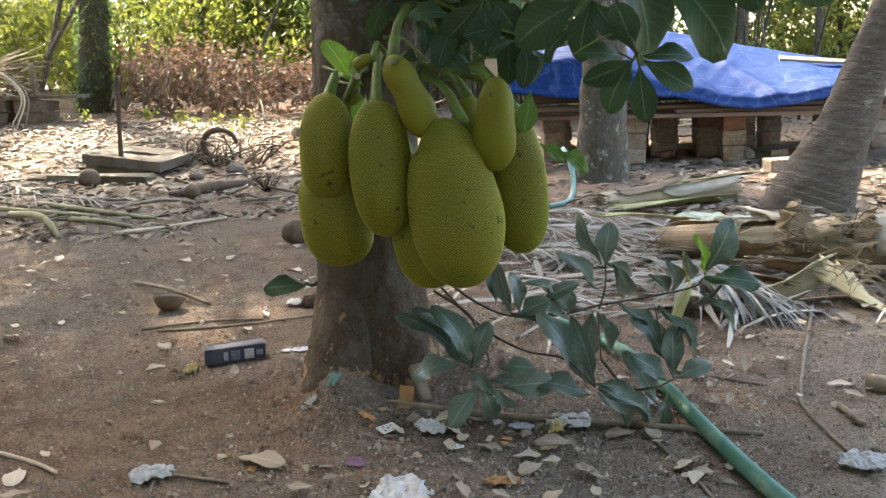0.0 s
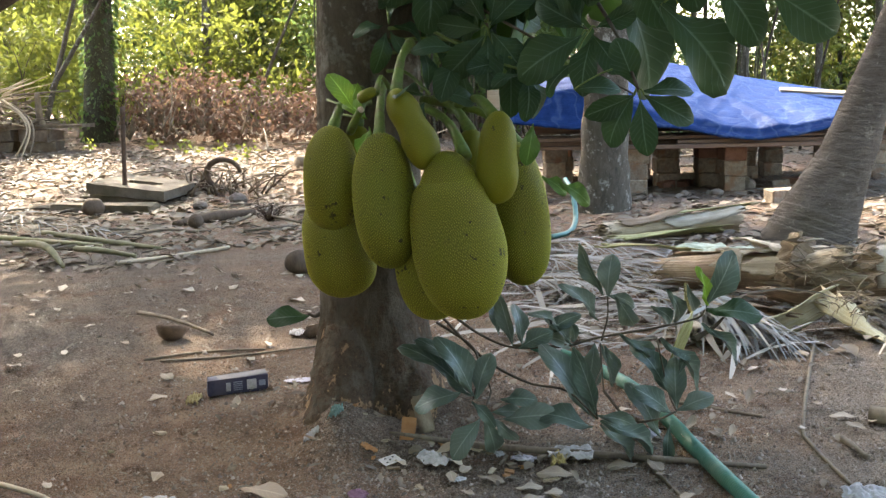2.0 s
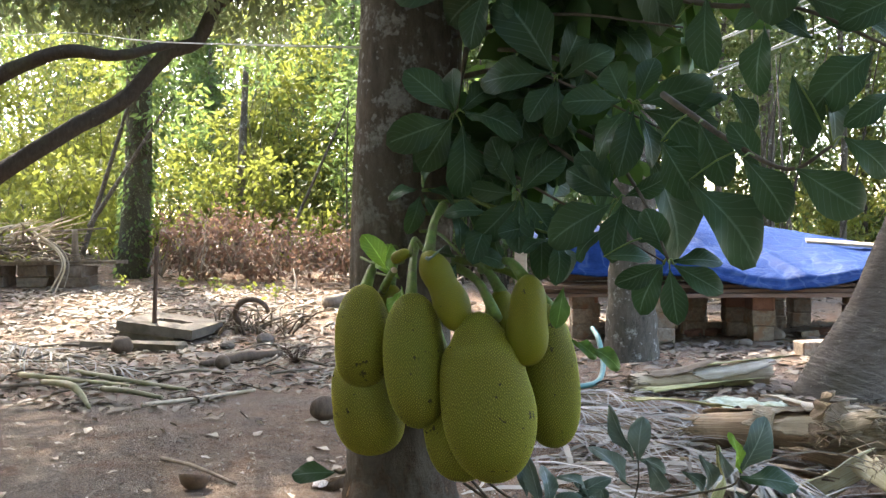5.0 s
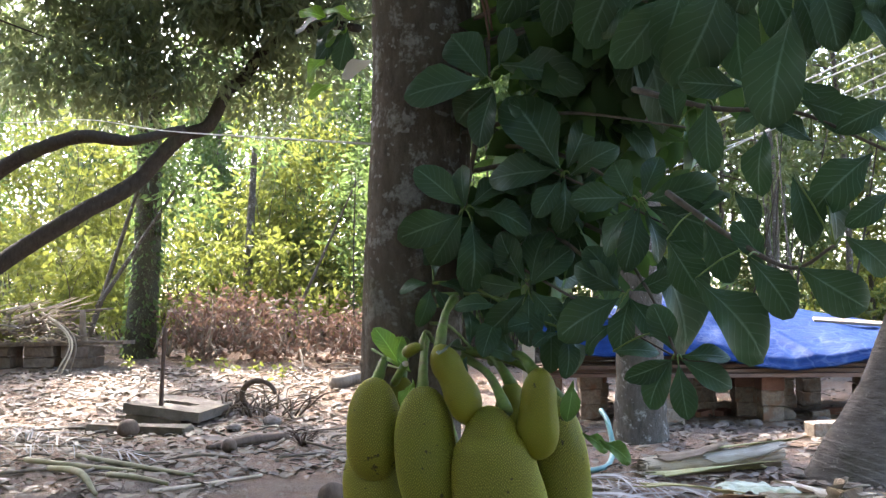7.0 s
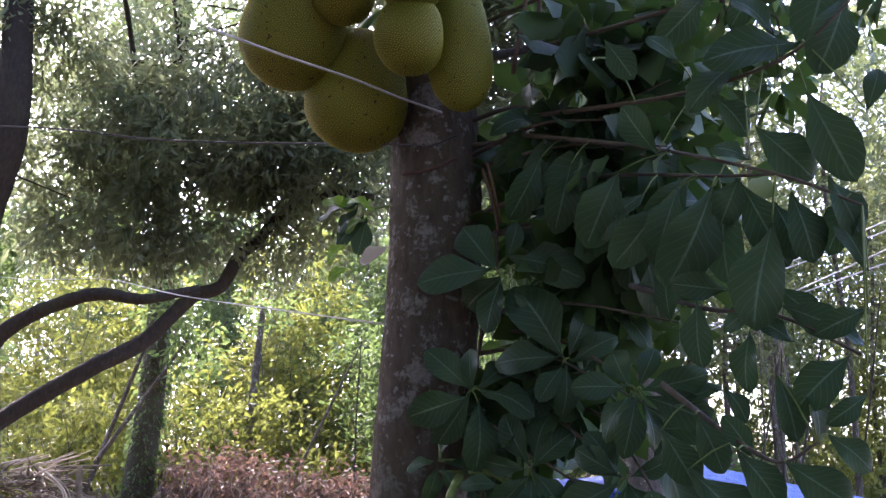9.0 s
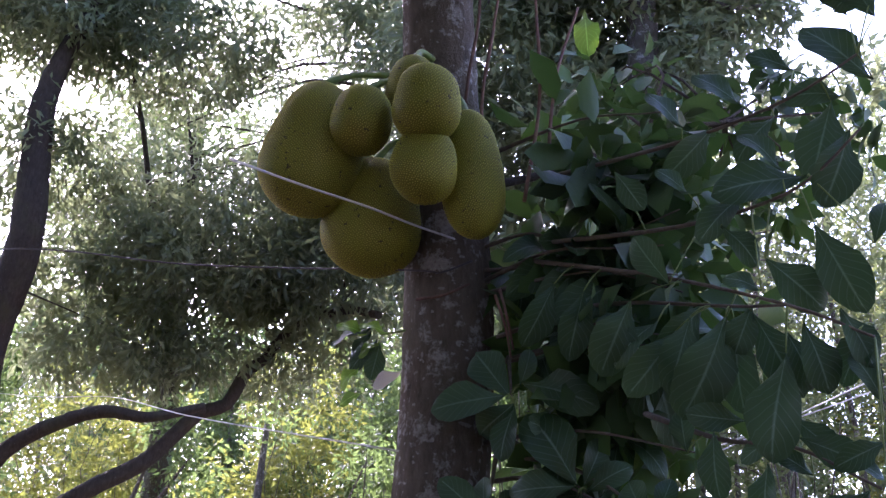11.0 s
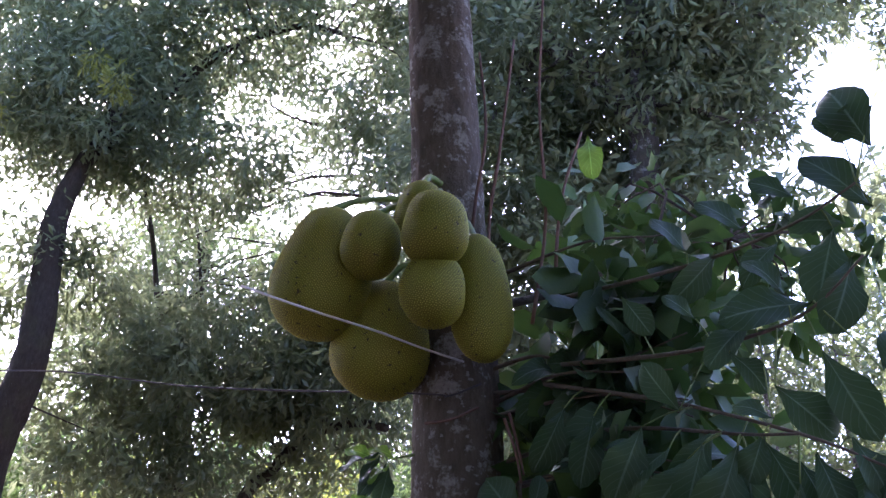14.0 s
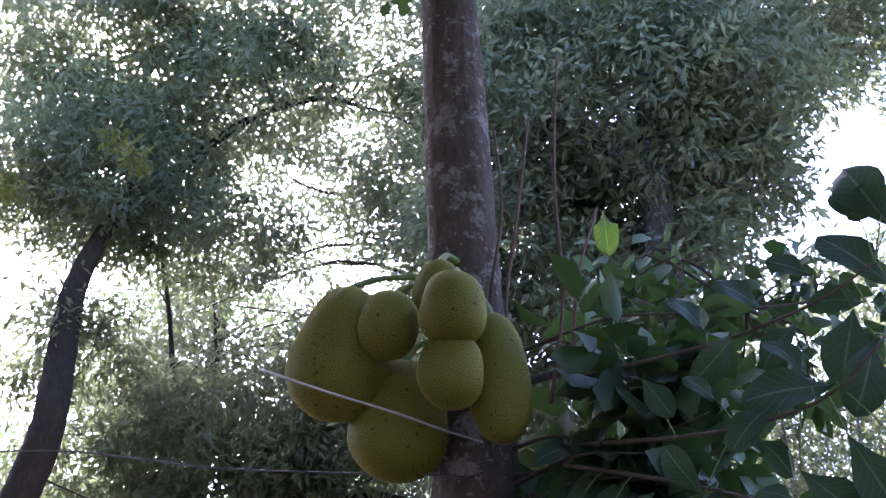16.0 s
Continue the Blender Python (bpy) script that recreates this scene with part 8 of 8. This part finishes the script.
pile = thing("stick_pile", on_ground(3.2, 14.4), "pile of pale dry sticks behind the platform", "sticks")
for k in range(46):
    a = on_ground(3.2 + g.uniform(-.9, .5), 14.4 + g.uniform(-.4, .4), 0.03 + g.uniform(0, .3))
    b = a + Vector((g.uniform(-.5, .8), g.uniform(-.3, .3), g.uniform(-.1, .28)))
    b.z = max(b.z, 0.03)
    part("stick", tube([a, (a + b) / 2, b], (0.016, 0.008), 5, 5, 0.05, k), PALE_WOOD, pile)

# small fresh seedlings in front of the heap
g3 = random.Random(61)
for x, y, h, n in [(-3.75, 13.6, 0.34, 16), (-5.3, 15.3, 0.22, 14), (-5.9, 15.5, 0.2, 12), (-6.9, 15.3, 0.24, 14), (-5.0, 15.0, 0.16, 9), (-4.6, 15.1, 0.18, 10)]:
    foot = on_ground(x, y)
    seedling = thing("seedling", foot, "small fresh yellow-green seedling in leaf litter", "seedling", "seedlings")
    part("stem", tube([foot, foot + Vector((0.02, 0, h * 0.6)), foot + Vector((-0.01, 0, h))], (0.006, 0.003), 6, 8), GREEN_TWIG, seedling)
    at = np.array([(x + g3.uniform(-.13, .13), y + g3.uniform(-.1, .1), foot.z + h * g3.uniform(0.25, 1.0)) for _ in range(n)])
    way = np.array([(g3.uniform(-1, 1), g3.uniform(-1, .4), g3.uniform(-.3, .5)) for _ in range(n)])
    part("leaves", leaf_cloud(at, way, np.full(n, 0.11), np.full(n, 0.055), LEAF_MID, 62, 0.2), BUSH_FOLIAGE, seedling, kind="stuff")

# firewood on blocks
for k, (x, y) in enumerate([(-9.6, 16.0), (-8.75, 15.95), (-8.0, 15.85)]):
    pier = thing("block_pier", on_ground(x, y), "squat pier of rough blocks under firewood", "pier", "firewood piers")
    for j in range(2):
        part("block", slab_box((0.60, 0.40, 0.2), 0.02, 0.025, k + j, Matrix.Translation(on_ground(x, y, 0.2 * j - 0.02)) @ pose(0, 0, 0, 0, 0, g.uniform(-14, 14))), LATERITE_DARK, pier, smooth=False)
solo("plank", slab_box((3.0, 0.5, 0.06), 0.006, 0.02, 2, Matrix.Translation(on_ground(-8.7, 15.95, 0.385))), DEAD_WOOD, "grey plank carrying a firewood heap", "plank", smooth=False)
wood = thing("firewood_heap", on_ground(-8.8, 15.95, 0.43), "heap of dry grey sticks stacked on a plank", "firewood")
for k in range(120):
    a = on_ground(-9.6, 15.95, 0) + Vector((g.uniform(-0.4, 1.2), g.uniform(-.4, .4), 0.47 + g.uniform(0, 0.45)))
    b = a + Vector((g.uniform(-0.2, 0.85), g.uniform(-.5, .5), g.uniform(-.22, .26)))
    b.z = max(b.z, a.z - 0.1)
    part("stick", tube([a, (a + b) / 2 + Vector((0, 0, g.uniform(-.05, .08))), b], (g.uniform(0.010, .032), 0.008), 6, 7, 0.12, k), (DEAD_WOOD, PALE_WOOD, DEAD_WOOD, DEAD_WOOD)[k % 4], wood)
for k in range(26):
    a = on_ground(-9.3, 15.9, 0) + Vector((g.uniform(-0.4, 0.7), g.uniform(-.4, .3), 0.86 + g.uniform(0, 0.14)))
    b = a + Vector((g.uniform(0.5, 1.0), g.uniform(-.3, .3), g.uniform(0.02, .30)))
    part("stick", tube([a, (a + b) / 2 + Vector((0, 0, g.uniform(-.03, .05))), b], (g.uniform(0.010, .02), 0.006), 6, 7, 0.12, k), PALE_WOOD, wood)
part("stick", slab_box((0.95, 0.10, 0.035), 0.006, 0.01, 4, Matrix.Translation(on_ground(-7.95, 15.9, 0.98)) @ pose(0, 0, 0, 0, -3, 6)), DEAD_WOOD, wood, "flat board on the heap")
part("stick", tube([on_ground(-7.95, 15.85, 0.38), on_ground(-8.0, 15.85, 0.7), on_ground(-8.0, 15.85, 1.0)], (0.06, 0.05), 8, 8, 0.06, 3), DEAD_WOOD, wood, "upright post in the heap")
for k, dx in enumerate((0.0, 0.07, -0.05)):
    solo("stick", tube([on_ground(-8.62 + dx, 15.6, 0.98 - 0.04 * k), on_ground(-8.15 + dx, 15.5, 0.70), on_ground(-7.9 + dx, 15.3, 0.42), on_ground(-7.95 + 2 * dx, 15.05, 0.02)], (0.030 if k == 0 else 0.014, 0.012), 7, 22, 0.08, k), (PALE_WOOD, DEAD_WOOD, PALE_WOOD)[k],
         "bent pale creeper stem hanging from firewood", "stick", "creeper stems")

# ---- dry leaves on the ground ----


def litter(n, boxes, seed, size, name, label, leaf=LITTER):
    gg = np.random.default_rng(seed)
    b = np.array(boxes, float)
    w = (b[:, 1] - b[:, 0]) * (b[:, 3] - b[:, 2]) * b[:, 4]
    k = gg.choice(len(b), n, p=w / w.sum())
    x = b[k, 0] + gg.random(n) * (b[k, 1] - b[k, 0])
    y = b[k, 2] + gg.random(n) * (b[k, 3] - b[k, 2])
    z = ground_z(x, y) + 0.010 + 0.02 * gg.random(n)
    a = gg.uniform(0, 6.28, n)
    d = np.stack([np.cos(a), np.sin(a), gg.normal(size=n) * 0.18], 1)
    s = size * (0.32 + 1.0 * gg.random(n) ** 1.4)
    return solo(name, leaf_cloud(np.stack([x, y, z], 1), d, s, s * gg.uniform(0.35, 0.6, n), LEAF_MID, seed, 0.72), leaf, label, "leaf litter", kind="stuff")


litter(17000, [(-9, -1.4, 7.3, 15.5, 1.0), (-1.4, 1.0, 7.5, 15, 0.45), (1.0, 6, 7.5, 15, 0.3), (-5.5, -2.2, 6.3, 7.4, 0.8), (0.2, 2.6, 4.2, 7.5, 0.7), (1.2, 4.5, 6.8, 10.5, 0.6), (-14, 6, 15.5, 24, 0.25)], 91, 0.14, "leaf_litter", "dense layer of dry brown fallen leaves on soil")
litter(1150, [(-3.5, 2.4, 2.0, 7.0, 0.6), (-0.4, 0.9, 2.3, 3.4, 3.0), (-0.9, 1.8, 3.2, 4.4, 1.6)], 92, 0.045, "leaf_scraps", "scattered small bits of dry leaf on soil")
gg = np.random.default_rng(95)
n = 620
sx, sy = gg.uniform(-0.1, 2.3, n), gg.uniform(4.2, 7.2, n)
ok = (sy < 7.2 - 0.6 * np.abs(sx - 0.9)) & ((sx > 0.35) | (sy > 4.9)) & (gg.random(n) < np.clip(1.15 - 0.5 * np.abs(sx - 0.6) - 0.25 * np.abs(sy - 5.5), 0.12, 1))
sx, sy = sx[ok], sy[ok]
sa = gg.normal(2.9, 0.6, len(sx)) + (gg.random(len(sx)) > 0.6) * gg.uniform(0, 3, len(sx))
solo("straw", leaf_cloud(np.stack([sx, sy, ground_z(sx, sy) + 0.012 + 0.035 * gg.random(len(sx))], 1), np.stack([np.cos(sa), np.sin(sa), gg.normal(size=len(sx)) * 0.05 + 0.03], 1),
     gg.uniform(0.2, 0.7, len(sx)), 0.006 + 0.030 * gg.random(len(sx)) ** 2, STRAP, 96, 0.6), DRY_FROND, "strewn straw of bleached palm leaflets", "straw", kind="stuff")
# grit round the tree
gg = np.random.default_rng(93)
n = 24000
px, py = gg.normal(0.4, 1.15, n), gg.normal(3.0, 0.75, n)
keep = (np.hypot(px + 0.3, py - 3.5) > 0.28) & (py > 1.6)
px, py = px[keep], py[keep]
s = gg.uniform(0.0018, 0.0042, len(px)) * (1 + 1.6 * (gg.random(len(px)) > 0.94))
octa = np.array([(1, 0, -0.3), (-1, 0, -0.3), (0, 1, -0.3), (0, -1, -0.3), (0.2, 0.1, 0.8), (-0.2, -0.2, 0.6)])
of = np.array([(0, 2, 4), (2, 5, 4), (2, 1, 5), (1, 3, 5), (3, 4, 5), (3, 0, 4)])
gv = np.stack([px, py, ground_z(px, py) + 0.3 * s], 1)[:, None, :] + octa[None] * s[:, None, None] * gg.uniform(0.6, 1.3, (len(px), 6, 1))
solo("grit", (gv.reshape(-1, 3), (of[None] + (np.arange(len(px)) * 6)[:, None, None]).reshape(-1, 3)), GRIT, "grey gravel grit scattered over soil", "gravel", kind="stuff", smooth=False)

gg = np.random.default_rng(97)
n = 17000
px, py = gg.uniform(-2.6, 2.8, n), 2.0 + 3.8 * gg.random(n) ** 1.25
s = gg.uniform(0.003, 0.0075, n) * (1 + 1.5 * (gg.random(n) > 0.95))
gv = np.stack([px, py, ground_z(px, py) + 0.2 * s], 1)[:, None, :] + octa[None] * s[:, None, None] * gg.uniform(0.6, 1.3, (n, 6, 1))
solo("soil_crumbs", (gv.reshape(-1, 3), (of[None] + (np.arange(n) * 6)[:, None, None]).reshape(-1, 3)), SOIL, "loose brown crumbs of trodden soil", "soil", kind="stuff", smooth=False)
gg = np.random.default_rng(99)
n = 5200
px, py = gg.uniform(-2.6, 2.8, n), 1.9 + 4.4 * gg.random(n) ** 1.2
px = np.where(gg.random(n) < 0.45, gg.normal(0.1, 0.6, n), px)
ok = np.hypot(px + 0.32, py - 3.5) > 0.27
px, py = px[ok], py[ok]
s = gg.uniform(0.004, 0.008, len(px)) * (1 + 1.2 * (gg.random(len(px)) > 0.96))
gv = np.stack([px, py, ground_z(px, py) + 0.25 * s], 1)[:, None, :] + octa[None] * s[:, None, None] * gg.uniform(0.6, 1.3, (len(px), 6, 1))
solo("pebbles", (gv.reshape(-1, 3), (of[None] + (np.arange(len(px)) * 6)[:, None, None]).reshape(-1, 3)), PEBBLE, "small grey and brown pebbles strewn over soil", "pebbles", kind="stuff", smooth=False)
n = 420
px, py, pa = gg.uniform(-2.4, 2.2, n), 2.2 + 3.6 * gg.random(n) ** 1.2, gg.uniform(0, 6.28, n)
ok = np.hypot(px + 0.32, py - 3.5) > 0.32
px, py, pa = px[ok], py[ok], pa[ok]
solo("twig_bits", leaf_cloud(np.stack([px, py, ground_z(px, py) + 0.008], 1), np.stack([np.cos(pa), np.sin(pa), gg.normal(size=len(px)) * 0.05], 1),
     gg.uniform(0.03, 0.13, len(px)), gg.uniform(0.003, 0.007, len(px)), STRAP, 100, 0.6), LITTER, "broken bits of dry twig on soil", "twigs", kind="stuff")
gg = np.random.default_rng(98)
for k in range(46):
    x, y = gg.normal(-0.2, 0.42), gg.normal(2.98, 0.17)
    if math.hypot(x + 0.32, y - 3.5) < 0.30:
        continue
    w = gg.uniform(0.012, 0.04)
    solo("bark_chip", slab_box((w, w * gg.uniform(0.4, 0.9), gg.uniform(0.003, 0.007)), 0.001, 0.004, k, lying(x, y, 0.003, gg.uniform(0, 360), gg.uniform(-12, 12), gg.uniform(-12, 12))),
         (ORANGE, DEAD_WOOD, DRY_FIBRE, HUSK, PALE_WOOD)[k % 5], "small flake of bark on soil", "bark chip", "bark chips", smooth=False, at=on_ground(x, y))
g = random.Random(77)
for x, y, k, s in [(-0.62, 2.74, 2, 1.25), (-1.25, 2.66, 0, 1.05), (-1.12, 2.50, 1, 0.9), (-1.2, 2.46, 2, 1.1), (-1.75, 3.42, 0, 1.0), (-2.1, 4.1, 1, 1.1), (-2.35, 4.3, 2, 0.9), (-1.35, 4.0, 2, 0.8), (-0.86, 3.45, 3, 0.7)] + [
                   (-1.75, 5.6, 0, 1.1), (-2.15, 5.5, 1, 1.0), (-2.05, 6.1, 2, 0.9), (-1.55, 5.75, 0, 1.0), (-1.0, 5.3, 0, 1.0), (-1.2, 6.0, 2, 0.9), (-1.75, 6.2, 3, 1.0), (-2.6, 5.6, 1, 1.0), (-0.85, 4.75, 0, 0.9),
                   (-0.78, 4.55, 2, 1.0), (-0.6, 4.2, 0, 1.0), (-0.42, 2.98, 3, 0.7), (0.08, 2.86, 2, 0.7), (0.38, 2.86, 2, 0.9), (0.28, 2.72, 0, 0.8), (0.45, 2.62, 1, 0.9), (0.02, 2.42, 2, 0.8), (-0.35, 2.55, 1, 0.7)]:
    solo_leaf = new("fallen_leaf", FALLEN[k])
    solo_leaf.matrix_basis = aim(on_ground(x, y, 0.014), (math.cos(x * 9), math.sin(x * 9 + y), 0.05), (g.uniform(-.2, .2), g.uniform(-.2, .2), 1), s)
    tagged(solo_leaf, "pale brown dry fallen leaf on soil", "leaf", "fallen leaves")
for k in range(135):
    x, y = g.choice([(g.uniform(0.7, 2.1), g.uniform(2.9, 4.6)), (g.uniform(-3.0, -0.6), g.uniform(2.6, 6.8)), (g.uniform(-3.2, -0.8), g.uniform(3.6, 6.8)), (g.uniform(0.5, 2.4), g.uniform(2.6, 4.6)), (g.uniform(-0.3, 0.8), g.uniform(2.4, 3.3))])
    solo_leaf = new("fallen_leaf", g.choice(FALLEN))
    a = g.uniform(0, 6.28)
    solo_leaf.matrix_basis = aim(on_ground(x, y, 0.014), (math.cos(a), math.sin(a), g.uniform(-.02, .15)), (g.uniform(-.3, .3), g.uniform(-.3, .3), 1), g.uniform(0.35, 0.8))
    tagged(solo_leaf, "pale brown dry fallen leaf on soil", "leaf", "fallen leaves")

# ---- ropes and lines ----


def line_between(name, pts, r, mat, label, category, sag=0.05, group=""):
    p = [np.array(q, float) for q in pts]
    out = [p[0]]
    for a, b in zip(p[:-1], p[1:]):
        out += [(a + b) / 2 - [0, 0, sag], b]
    return solo(name, tube(out, r, 6, 40), mat, label, category, group, at=pts[0])


line_between("rope", [(-0.43, 3.42, 1.87), (-4.4, 9.0, 3.25), (-6.7, 10.3, 3.6)], 0.0045, ROPE, "thin pale rope tied from trunk to trunk", "rope", 0.03)
line_between("rope", [(-0.21, 3.31, 2.69), (-0.5, 2.98, 2.70), (-0.92, 2.64, 2.75)], 0.0045, ROPE, "thin pale rope tied to the trunk", "rope", 0.004)
line_between("wire", [(-0.14, 3.32, 2.60), (-0.40, 3.30, 2.56), (-2.5, 4.0, 2.97), (-6.0, 5.3, 3.5)], 0.004, WIRE, "thin dark wire tied to the trunk", "wire", 0.03)
for a, b, c in [((2.15, 19.0, 4.35), (4.45, 17.0, 5.10), (6.73, 14.5, 5.79)), ((2.16, 19.0, 4.40), (4.44, 17.0, 5.01), (6.71, 14.5, 5.55)),
                ((2.13, 19.0, 3.63), (4.42, 17.0, 4.53), (6.70, 14.5, 5.38)), ((2.14, 19.0, 3.87), (4.42, 17.0, 4.47), (6.68, 14.5, 5.02))]:
    line_between("overhead_cable", [a, b, c], 0.012, CABLE, "pale overhead service cable", "cable", 0.0, "overhead cables")
